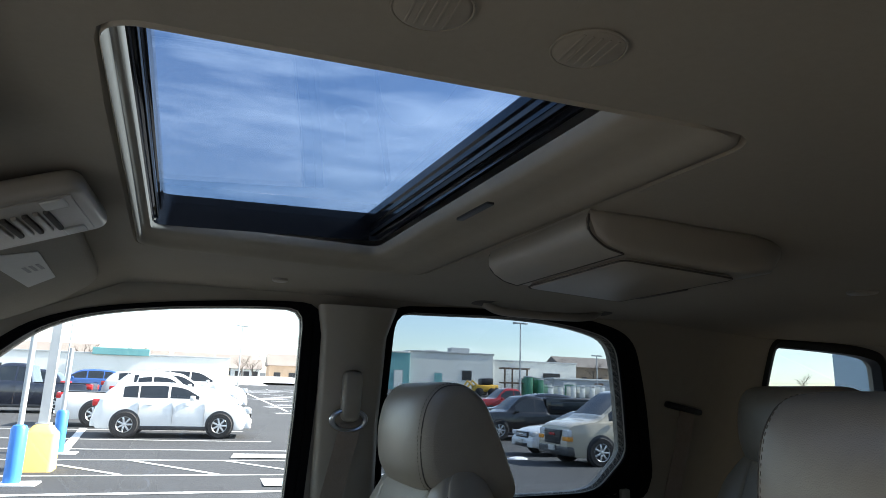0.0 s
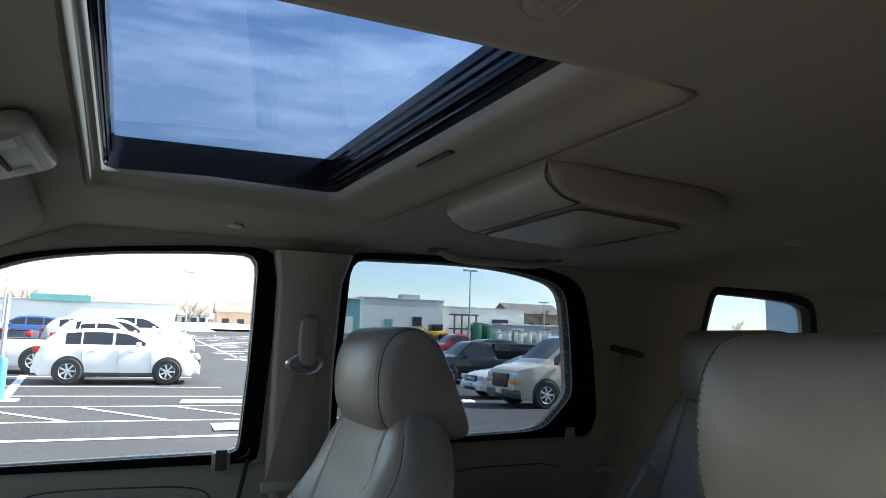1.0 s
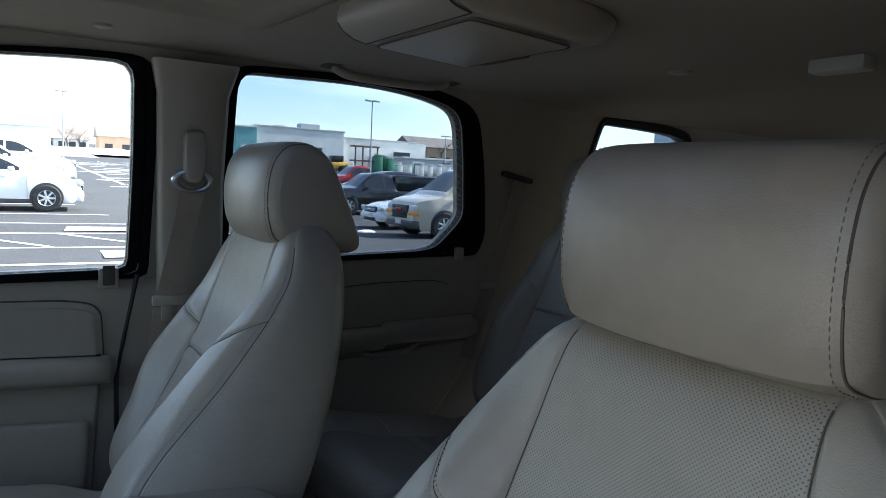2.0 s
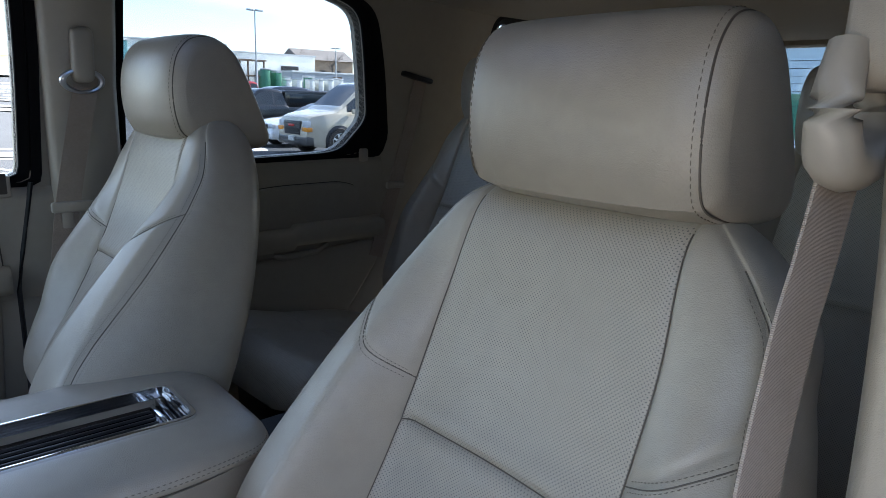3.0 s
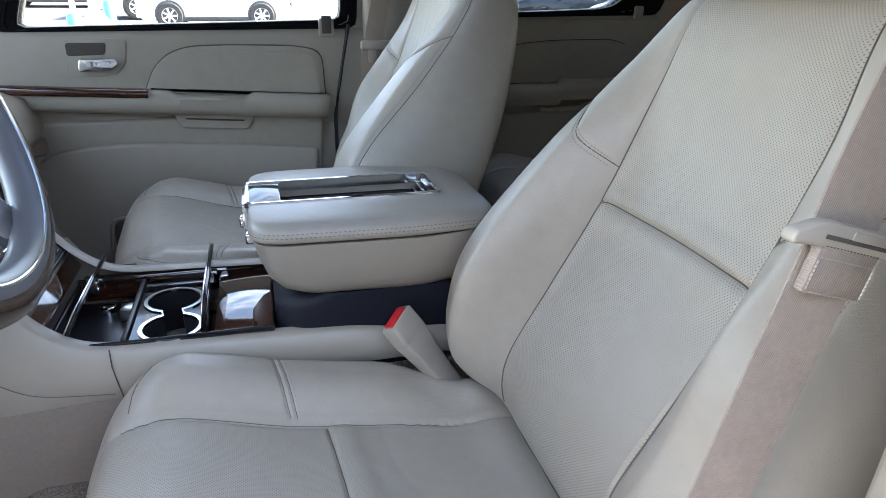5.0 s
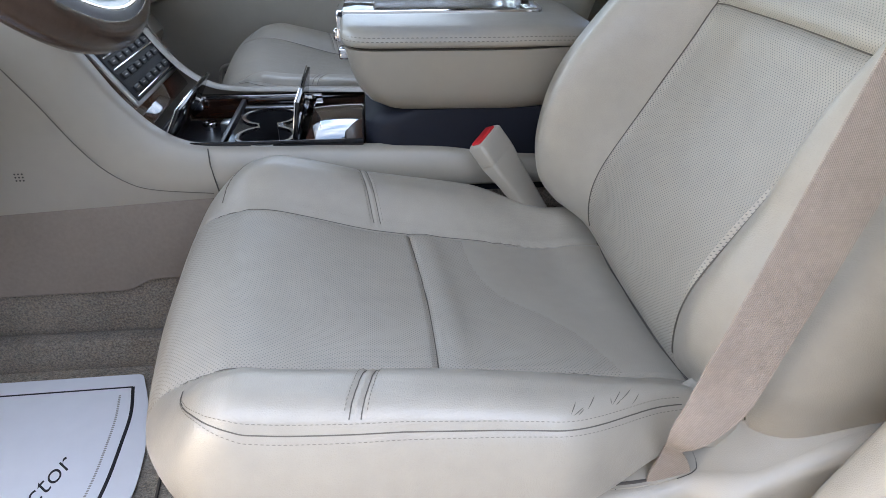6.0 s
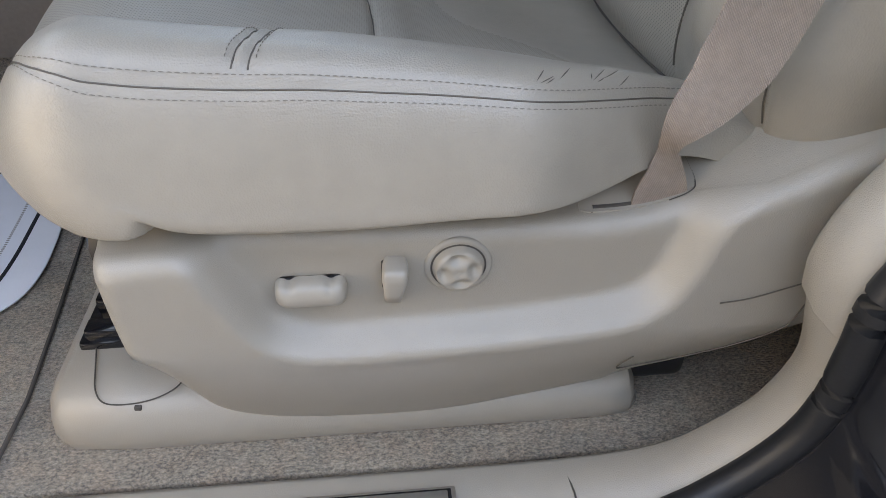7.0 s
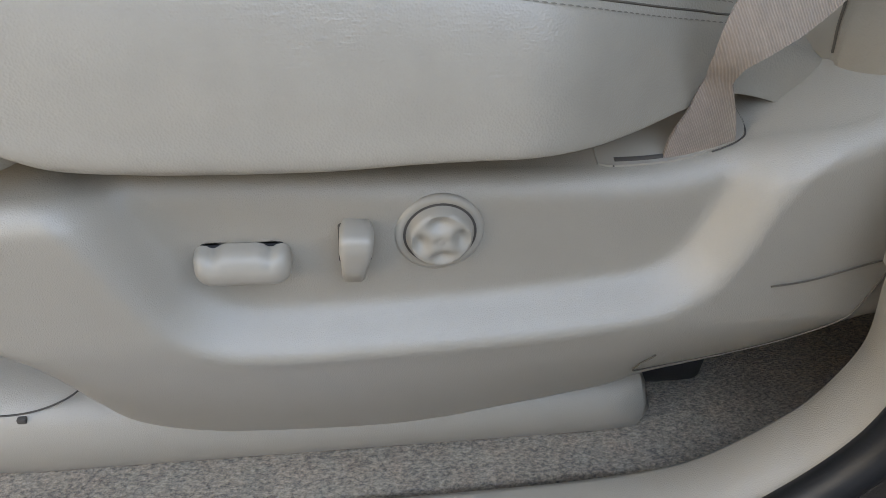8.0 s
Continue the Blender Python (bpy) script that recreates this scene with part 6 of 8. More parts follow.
part("pull_recess", pad(rounded_outline([(-0.115, 1.130), (-0.114, 1.126), (0.026, 1.116), (0.027, 1.120)], 0.001), 0.771, 0.003, 0.001), SEAM, door)
part("pull_grip", pad(rounded_outline([(-0.118, 1.150), (-0.114, 1.131), (0.027, 1.121), (0.034, 1.141)], 0.003), 0.772, 0.010, 0.003), DOOR_TRIM, door)
part("lower_pad", pad(rounded_outline([(-0.88, 0.66), (-0.88, 1.12), (0.232, 1.135), (0.20, 0.66)], 0.03), 0.80, 0.020, 0.012), DOOR_TRIM, door)
part("map_pocket", pad(rounded_outline([(-0.62, 0.68), (-0.62, 0.98), (-0.40, 1.065), (-0.233, 1.072), (-0.05, 1.062), (0.212, 1.040), (0.185, 0.68)], [0.03, 0.05, 0.1, 0.05, 0.05, 0.02, 0.03]), 0.782, 0.020, 0.012), PLASTIC, door, "beige map pocket")
part("handle_cup", pad(rounded_outline([(-0.36, 1.232), (-0.36, 1.322), (-0.226, 1.322), (-0.234, 1.262), (-0.262, 1.234)], 0.015), 0.786, 0.006, 0.003), PLASTIC, door)
# shade inside the handle's hollow, painted as a flat near-black plate
part("cup_hollow_shade", pad(rounded_outline([(-0.36, 1.282), (-0.36, 1.312), (-0.272, 1.312), (-0.278, 1.284)], 0.008), 0.7815, 0.003, 0.001), SEAM, door)
part("door_handle", pad(rounded_outline([(-0.34, 1.246), (-0.335, 1.277), (-0.253, 1.275), (-0.250, 1.262), (-0.268, 1.248)], 0.008), 0.779, 0.012, 0.004), CHROME, door, "chrome inner handle")
lk = part("lock_knob", rbox((0.230, 0.778, 1.322), (0.268, 0.795, 1.366), 0.003), PLASTIC, door)
# no hollow here: near-black stands for the shade round the lock
part("lock_recess_shade", rbox((0.237, 0.7755, 1.329), (0.261, 0.780, 1.372), 0.002), SEAM, lk)
part("door_edge", tube([(0.262, 0.784, 0.62), (0.262, 0.782, 1.12), (0.275, 0.784, 1.20), (0.305, 0.786, 1.35)], 0.005, 6), RUBBER, door)

# rear passenger door
rdoor = thing("rear_door_panel", "beige rear passenger door panel in shade", "door panel")
part("upper_roll", loft([[(x, 0.796 + dy, 1.12 + dz) for dy, dz in ((0.0, 0.0), (-0.010, 0.05), (-0.012, 0.17), (-0.010, 0.235), (0.000, 0.254), (0.02, 0.260), (0.03, 0.255))] for x in np.linspace(0.50, 1.205, 20)], False, False), DOOR_TRIM, rdoor, "", 60)
r_ins = rounded_outline([(0.66, 1.190), (0.70, 1.290), (0.85, 1.308), (1.06, 1.310), (1.122, 1.292), (1.124, 1.185)], [0.02, 0.05, 0.06, 0.04, 0.03, 0.01])
part("insert_groove", pad(r_ins, 0.788, 0.004, 0.002), SEAM, rdoor)
part("insert_pad", pad(inset(r_ins, 0.003), 0.786, 0.010, 0.008), LEATHER, rdoor, "padded beige insert", 60)
part("armrest", loft([[(x, 0.79 - (0.79 - y) * k * 0.9, z + 0.004 - (0.012 if x < 0.90 else 0.0)) for y, z in arm_o] for x, k in ((0.56, 0.5), (0.70, 0.9), (0.895, 1.0), (0.905, 1.0), (1.16, 1.0), (1.195, 0.8))]), DOOR_TRIM, rdoor, "beige armrest", 50)
part("handle", tube([(0.85, 0.782, 1.118), (0.87, 0.768, 1.114), (0.97, 0.766, 1.120), (1.01, 0.782, 1.132)], 0.008, 8), PLASTIC, rdoor)
part("lower_pad", pad(rounded_outline([(0.52, 0.66), (0.52, 1.09), (1.20, 1.13), (1.19, 1.06), (1.07, 0.90), (1.02, 0.66)], 0.03), 0.80, 0.018, 0.010), DOOR_TRIM, rdoor)
part("lock_pin", rbox((1.122, 0.772, 1.362), (1.148, 0.788, 1.398), 0.004), PLASTIC, rdoor)

# pillars on the far side, belts and grab handle
structure("pillar_trim_2", loft([[(x + s, y, z) for s, y in ((-w, 0.0 + yy + 0.03), (-w, yy), (-w + 0.012, yy - 0.014), (w - 0.012, yy - 0.014), (w, yy), (w, yy + 0.03))] for x, w, yy, z in ((0.414, 0.068, 0.785, 0.60), (0.414, 0.068, 0.775, 1.0), (0.412, 0.068, 0.765, 1.33), (0.406, 0.068, 0.735, 1.55), (0.405, 0.072, 0.70, 1.74), (0.405, 0.085, 0.665, 1.80))], False, False), PLASTIC, "beige plastic pillar trim between the passenger doors", "pillar", 50)
structure("pillar_joint", tube([(0.34, 0.700, 1.758), (0.37, 0.690, 1.764), (0.44, 0.690, 1.763), (0.475, 0.700, 1.755)], 0.0013, 5), SEAM, "joint line in the pillar trim", "trim")
pb = thing("seat_belt", "beige woven seat belt on the passenger pillar", "seat belt", "seat belts")
part("webbing", ribbon([(0.408, 0.704, 1.548), (0.390, 0.706, 1.47), (0.370, 0.708, 1.38), (0.352, 0.70, 1.30), (0.335, 0.69, 1.20), (0.30, 0.69, 1.05), (0.27, 0.69, 0.92)], [(1, 0, -0.25)] * 7, 0.046, 0.002), BELT, pb, "beige twill webbing", 50)
part("tongue_plate", rbox((0.322, 0.690, 1.295), (0.402, 0.704, 1.318), 0.006), PLASTIC_SMOOTH, pb, "beige tongue grip")
part("tongue_tip", rbox((0.340, 0.694, 1.262), (0.362, 0.699, 1.300), 0.004), PLASTIC_SMOOTH, pb)
part("guide_loop", moved(torus((0, 0, 0), (0, 1, 0), 0.036, 0.0065, 32, 8), Matrix.Translation((0.402, 0.700, 1.560)) @ pose(0, 0, 0, 12, 0, 0) @ Matrix.Diagonal((1, 1, 0.62, 1))), SATIN, pb, "metal guide loop")
part("height_adjuster", prism(rounded_outline([(0.384, 1.556), (0.424, 1.556), (0.428, 1.665), (0.384, 1.665)], 0.018), lambda u, v, d: (u, 0.684 + d, v), 0.034, 0.010, 3), PLASTIC, pb, "beige adjuster cover", 60)
rb = thing("seat_belt", "beige rear seat belt against the dark rear pillar", "seat belt", "seat belts")
part("webbing", ribbon([(1.312, 0.745, 1.600), (1.292, 0.750, 1.50), (1.262, 0.756, 1.39), (1.230, 0.760, 1.28), (1.165, 0.76, 1.08)], [(1, 0, -0.22)] * 5, 0.046, 0.002), BELT, rb, "beige twill webbing", 50)
part("guide_slot", moved(rbox((-0.056, -0.010, -0.008), (0.056, 0.014, 0.008), 0.006), Matrix.Translation((1.296, 0.742, 1.602)) @ pose(0, 0, 0, 0, 11, 0)), BLACK, rb, "black guide slot")
part("tongue_plate", rbox((1.195, 0.742, 1.282), (1.258, 0.756, 1.302), 0.005), PLASTIC_SMOOTH, rb)
pk = thing("door_pocket", "dark storage pocket low in the passenger door", "door pocket")
# the pocket's inner shade is a flat near-black plate
part("recess", pad(rounded_outline([(-0.325, 0.775), (-0.235, 0.765), (-0.230, 0.872), (-0.315, 0.875)], 0.02), 0.756, 0.006, 0.004), SEAM, pk)
part("rim", tube([(u, 0.751, v) for u, v in rounded_outline([(-0.333, 0.767), (-0.229, 0.757), (-0.224, 0.880), (-0.322, 0.883)], 0.025)], 0.006, 8, True), PLASTIC, pk, "beige rim", 60)
gh = thing("grab_handle", "beige grab handle over the rear passenger door", "grab handle", "", Matrix.Translation((0, 0.01, 0.014)))
part("grip", tube(smooth_line([(0.69, 0.640, 1.812), (0.72, 0.628, 1.797), (0.78, 0.622, 1.792), (0.90, 0.622, 1.792), (0.96, 0.628, 1.798), (0.99, 0.640, 1.812)], 24), 0.010, 10), PLASTIC, gh, "", 60)
# shade behind the grip put into the colour of a flat plate
part("recess", prism(rounded_outline([(0.66, 0.605), (1.02, 0.605), (1.02, 0.665), (0.66, 0.665)], 0.03), lambda u, v, d: (u, v, float(ceil_z(u, v)) - 0.010 - d), 0.005, 0.001), SEAM, gh, "shadowed recess")

# ---- overhead ----
vs_ = thing("overhead_screen", "beige fold-down ceiling screen housing, closed", "ceiling screen", "", Matrix.Translation((0.64, 0.038, 0.004)) @ pose(0, 0, 0, 0, 0, 3) @ Matrix.Diagonal((1, 0.92, 1, 1)) @ Matrix.Translation((-0.620, 0, 0)))
part("housing", loft([[(x, y, z) for y, z in rounded_outline([(-w, zt), (w, zt), (w - 0.004, zb), (-w + 0.004, zb)], 0.012, 4)] for x, w, zt, zb in ((0.492, 0.146, 1.834, 1.818), (0.500, 0.150, 1.834, 1.800), (0.515, 0.152, 1.834, 1.790), (0.54, 0.154, 1.834, 1.784), (0.65, 0.156, 1.83, 1.779), (0.73, 0.156, 1.83, 1.776), (0.77, 0.152, 1.825, 1.782), (0.80, 0.135, 1.822, 1.805))]), PLASTIC, vs_, "", 40)
part("front_panel", loft([[(x, y, z) for x, z in ((0.536, 1.7825), (0.514, 1.7872), (0.497, 1.7965), (0.4875, 1.808), (0.4865, 1.820), (0.491, 1.831), (0.502, 1.832))] for y in (-0.143, 0.143)]), PLASTIC_SMOOTH, vs_, "smooth beige front panel", 50)
part("panel_joint", tube([(0.5365, y, 1.7828) for y in np.linspace(-0.145, 0.145, 8)], 0.0013, 6), SEAM, vs_)
for y in (-0.1445, 0.1445):
    part("panel_joint", tube(smooth_line([(0.536, y, 1.7832), (0.514, y, 1.788), (0.497, y, 1.798), (0.489, y, 1.809), (0.490, y, 1.826)], 14), 0.0013, 6), SEAM, vs_)
part("screen_door", prism(rounded_outline([(0.548, -0.130), (0.715, -0.132), (0.715, 0.132), (0.548, 0.130)], 0.012), lambda u, v, d: (u, v, 1.7835 - (u - 0.54) * 0.046 - d), 0.006, 0.002), PLASTIC_SMOOTH, vs_, "flush screen door")
door_line = [(u, v, 1.7830 - (u - 0.54) * 0.046 - 0.004) for u, v in rounded_outline([(0.546, -0.132), (0.717, -0.134), (0.717, 0.134), (0.546, 0.132)], 0.013)]
part("door_joint", tube(door_line, 0.0012, 6, True), SEAM, vs_, "dark joint round the screen door")
part("finger_notch", rbox((0.718, -0.02, 1.771), (0.735, 0.10, 1.778), 0.004), SEAM, vs_)
oc = thing("overhead_console", "pale overhead console with vent, map lamp and switches", "overhead console", "", Matrix.Translation((-0.035, 0.020, 1.836)) @ pose(0, 0, 0, 0, -20, 0) @ Matrix.Translation((0.035, 0, -1.840)))
part("body", prism(rounded_outline([(-0.42, -0.062), (-0.030, -0.058), (-0.028, 0.122), (-0.42, 0.135)], 0.025), lambda u, v, d: (u, v, 1.836 - d), 0.024, 0.008, 3), PLASTIC_SMOOTH, oc, "pale beige shell", 60)
part("lamp_field", rbox((-0.14, -0.045, 1.8105), (-0.045, 0.105, 1.813), 0.001), PLASTIC, oc)
for y0 in (-0.040, 0.075):
    part("switch", rbox((-0.075, y0, 1.8085), (-0.052, y0 + 0.028, 1.812), 0.002), LABEL, oc, "pale switch")
for k in range(6):
    part("vent_slat", rbox((-0.128 + k * 0.010, -0.010, 1.806), (-0.122 + k * 0.010, 0.066, 1.812), 0.002), SEAM if k % 2 else PLASTIC, oc)
part("console_screen", rbox((-0.24, -0.02, 1.8085), (-0.17, 0.07, 1.812), 0.002), BLACK_GLOSS, oc, "small dark display")
for sy, nm in ((1, "passenger"), (-1, "driver")):
    vz = thing("sun_visor", "beige cloth sun visor folded up over the %s side" % nm, "sun visor", "sun visors")
    part("board", prism([(u, sy * v) for u, v in rounded_outline([(-0.42, 0.14), (-0.062, 0.145), (-0.092, 0.56), (-0.18, 0.66), (-0.42, 0.67)], [0.03, 0.03, 0.05, 0.05, 0.04])], lambda u, v, d: (u, v, 1.832 - 0.42 * max(0.0, -0.06 - u) - d), 0.018, 0.006, 3), HEADLINER, vz, "", 60)
    lb = part("warning_label", prism([(u, sy * v) for u, v in [(-0.168, 0.19), (-0.117, 0.235), (-0.132, 0.42), (-0.172, 0.44)]], lambda u, v, d: (u, v, 1.8135 - 0.42 * max(0.0, -0.06 - u) - d), 0.0008, 0), LABEL, vz, "pale warning label", 0)
    for k in range(3):
        part("print_bar", prism([(u, sy * v) for u, v in [(-0.150 + k * 0.008, 0.30), (-0.146 + k * 0.008, 0.30), (-0.146 + k * 0.008, 0.34), (-0.150 + k * 0.008, 0.34)]], lambda u, v, d: (u, v, 1.8125 - 0.42 * max(0.0, -0.06 - u) - d), 0.0004, 0), PRINT, lb, "", 0)
lampbits = [((0.226, 0.585), 0.016), ((1.232, 0.142), 0.026)]
for (x, y), r in lampbits:
    cl = thing("ceiling_clip", "small round beige ceiling cap", "ceiling cap", "ceiling caps")
    part("cap", disc((x, y, float(ceil_z(x, y)) + 0.004), (0, 0, -1), r, 0.009, 24, 0.004), PLASTIC, cl)
for x, y, r in ((0.220, -0.430, 0.024), (0.326, -0.422, 0.024)):
    sp_t = thing("ceiling_speaker", "round beige cloth-coloured ceiling grille", "grille", "ceiling grilles")
    part("grille", disc((x, y, float(ceil_z(x, y)) + 0.003), (0, 0, -1), r, 0.0055, 32, 0.003), HEADLINER, sp_t, "", 50)
    part("ring", torus((x, y, float(ceil_z(x, y)) - 0.0015), (0, 0, 1), r, 0.0008, 32, 8), HEADLINER, sp_t)
    for k in range(5):
        part("grille_bar", rbox((x - 0.012 + k * 0.006 - 0.001, y - r * 0.7, float(ceil_z(x, y)) - 0.0030), (x - 0.012 + k * 0.006 + 0.001, y + r * 0.7, float(ceil_z(x, y)) - 0.002), 0.0004), HEADLINER, sp_t)
rl = thing("dome_lamp", "slim pale dome lamp on the rear ceiling", "ceiling lamp")
part("lens", rbox((1.27, -0.19, 1.800), (1.315, -0.095, 1.826), 0.006), LABEL, rl)


# ---- outside: the parking lot and what stands round it ----
LOT = -0.41     # level of the lot's slope where the vehicle stands


def asphalt_mat():
    m, t, b = nodes_of("asphalt", (0.05, 0.05, 0.052), 0.9)
    vary(t, b, (0.040, 0.042, 0.046), 0.35, 0.25, 30.0)
    g = noise_node(t, 90.0, 5, 0.7)
    bump(t, b, g.outputs["Fac"], 0.6, 0.01)
    return m


ASPHALT = asphalt_mat()
LINE = grained("road_marking", (0.70, 0.70, 0.68), 0.8, 0.12, 2.0, 20.0, 80.0, 0.3, 0.003)
LINE_BLUE = grained("blue_marking", (0.35, 0.55, 0.62), 0.8, 0.12, 2.0, 20.0, 80.0, 0.3, 0.003)
SNOW = grained("old_snow", (0.80, 0.81, 0.84), 0.8, 0.06, 0.4, 6.0, 20.0, 0.6, 0.05)
YELLOW = grained("yellow_painted_concrete", (0.72, 0.52, 0.16), 0.75, 0.12, 2.0, 20.0, 60.0, 0.4, 0.006)
BLUE = grained("blue_plastic_sleeve", (0.05, 0.22, 0.60), 0.4, 0.06, 3.0, 30.0, 80.0, 0.1, 0.002)
POLE = grained("grey_pole", (0.45, 0.46, 0.46), 0.5, 0.08, 2.0, 20.0, 100.0, 0.1, 0.002)
WALL_WHITE = grained("pale_block_wall", (0.74, 0.73, 0.68), 0.9, 0.08, 0.2, 2.0, 12.0, 0.4, 0.02)
WALL_TEAL = grained("teal_cladding", (0.16, 0.38, 0.38), 0.6, 0.08, 0.3, 3.0, 20.0, 0.2, 0.01)
WALL_TAN = grained("tan_house_wall", (0.42, 0.30, 0.20), 0.9, 0.12, 0.4, 3.0, 20.0, 0.4, 0.02)
ROOFING = grained("grey_shingle_roof", (0.22, 0.19, 0.17), 0.9, 0.15, 0.6, 6.0, 20.0, 0.6, 0.03)
SIDING = grained("pale_blue_siding", (0.55, 0.66, 0.70), 0.6, 0.06, 0.6, 6.0, 30.0, 0.2, 0.01)
GREEN = grained("green_paint", (0.05, 0.22, 0.13), 0.6, 0.12, 1.0, 8.0, 40.0, 0.3, 0.01)
ORANGE = grained("yellow_machine_paint", (0.65, 0.38, 0.04), 0.5, 0.1)
RUST = grained("brown_steel", (0.20, 0.13, 0.09), 0.8, 0.2)
BARK = grained("bark", (0.10, 0.08, 0.065), 0.95, 0.2, 2.0, 20.0, 60.0, 0.6, 0.02)
TYRE = grained("tyre_rubber", (0.016, 0.016, 0.017), 0.8, 0.15)
ALLOY = grained("alloy_wheel", (0.62, 0.63, 0.64), 0.3, 0.06, metal=0.8)
CAR_GLASS = grained("car_window", (0.02, 0.025, 0.03), 0.05, 0.1)
LAMP_RED = grained("tail_lamp", (0.50, 0.02, 0.02), 0.2, 0.1)
LAMP_AMBER = grained("amber_lamp", (0.75, 0.28, 0.03), 0.2, 0.1)
LAMP_CLEAR = grained("headlamp", (0.60, 0.62, 0.64), 0.12, 0.1)


def ground_z(x, y):
    """The lot climbs gently away from the vehicle, with a shallow dip to the rear side."""
    dip = 0.50 * float(sstep(4, 9, x)) * float(sstep(8, 27, y)) * (1 - float(sstep(30, 58, y)))
    lift = (0.39 - 0.024 * min(y, 9.0)) * (1 - float(sstep(2.0, 9.0, y)))     # the vehicle stands a step higher
    return LOT + 0.024 * y + lift - dip + 0.025 * min(max(0.0, x - 12), 60) * float(sstep(30, 60, y))


def ground_geo():
    ys = [-900, -60, -12, -3, 0, 1, 2, 3, 4, 5, 6, 7, 8, 9] + list(range(10, 62, 2)) + [70, 80, 100, 120, 160, 250, 500, 900]
    xs = [-900, -100, -20] + list(range(-10, 26, 2)) + [30, 40, 55, 72, 120, 900]
    vs = [(x, y, ground_z(x, y)) for y in ys for x in xs]
    n = len(xs)
    return vs, [(j * n + i, j * n + i + 1, (j + 1) * n + i + 1, (j + 1) * n + i) for j in range(len(ys) - 1) for i in range(n - 1)]


structure("ground", ground_geo(), ASPHALT, "dark asphalt parking lot", "ground")


def stripe(x0, y0, x1, y1, w=0.12, mat=None, lift=0.004):
    d = Vector((x1 - x0, y1 - y0, 0))
    n = Vector((-d.y, d.x, 0)).normalized() * (w / 2)
    a, b = Vector((x0, y0, ground_z(x0, y0) + lift)), Vector((x1, y1, ground_z(x1, y1) + lift))
    up = Vector((0, 0, 0.004))
    g = loft([[a - n, b - n, b + n, a + n], [a - n + up, b - n + up, b + n + up, a + n + up]])
    ob = structure("parking_line", g, mat or LINE, "painted parking line on the asphalt", "road marking", 0)
    return ob


for x0, x1, y0, y1 in ((-14, 1.2, 24.6, 23.9), (-14, 1.9, 21.9, 20.45), (-14, 4.2, 19.2, 17.9), (-14, 4.2, 16.9, 15.9), (-14, 4.2, 14.2, 13.7)):
    stripe(x0, y0, x1, y1, 0.13)
stripe(-14, 11.85, 4.2, 11.8, 0.2)
for x0, y0, x1, y1, w in ((-1.58, 16.25, 0.35, 13.9, 0.12), (0.46, 16.1, 2.3, 13.85, 0.12), (-3.5, 16.2, -1.45, 13.95, 0.12), (-3.17, 17.9, -3.85, 24.6, 0.22), (-5.6, 16.3, -3.6, 14.0, 0.12)):
    stripe(x0, y0, x1, y1, w, lift=0.006)
stripe(0.70, 17.0, 2.9, 16.8, 1.05, LINE, 0.008)
stripe(0.95, 16.97, 2.65, 16.83, 0.75, LINE_BLUE, 0.012)
stripe(1.15, 12.85, 2.6, 12.85, 1.1, LINE, 0.008)
stripe(1.4, 12.85, 2.35, 12.85, 0.75, LINE_BLUE, 0.012)
for x0, x1 in ((4.0, 2.6), (6.6, 6.2), (9.2, 9.8)):
    stripe(x0, 37, x1, 85, 0.16)
for k in range(9):
    stripe(5.0, 40 + k * 5.2, 8.6, 40.4 + k * 5.2, 0.14)
rng = random.Random(5)


def patch(cx, cy, rx, ry, h, seed):
    r = random.Random(seed)
    ks = [1 + 0.35 * (r.random() - 0.5) for _ in range(20)]
    rings = []
    for f, z in ((1.0, 0.0), (0.9, 0.5), (0.6, 0.9), (0.25, 1.0)):
        rings.append([(cx + math.cos(i / 20 * math.tau) * rx * f * ks[i], cy + math.sin(i / 20 * math.tau) * ry * f * ks[i], ground_z(cx, cy) + 0.002 + h * z * (0.8 + 0.4 * r.random())) for i in range(20)])
    return loft(rings)


snow = []
for i in range(60):
    y = rng.uniform(34, 85)
    snow.append(patch(rng.uniform(3.6, 3.6 + y * 0.13), y, rng.uniform(0.5, 2.0), rng.uniform(0.2, 0.9), 0.01, i))
sn = new("snow_patches", mesh_of("snow_patches", join(*snow), SNOW, 60))
tagged(sn, "thin remains of snow on the asphalt", "snow", kind="stuff")
for cx, cy, rx, ry, h in ((16, 126, 24, 12, 1.0), (-4, 108, 11, 3, 0.9), (24, 6.0, 2.0, 4.5, 0.7), (9.1, 18.6, 0.32, 0.16, 0.08)):
    sb = thing("snow_bank", "low heap of old snow at the lot's edge", "snow bank", "snow banks")
    part("heap", patch(cx, cy, rx, ry, h, int(cx * 7)), SNOW, sb)


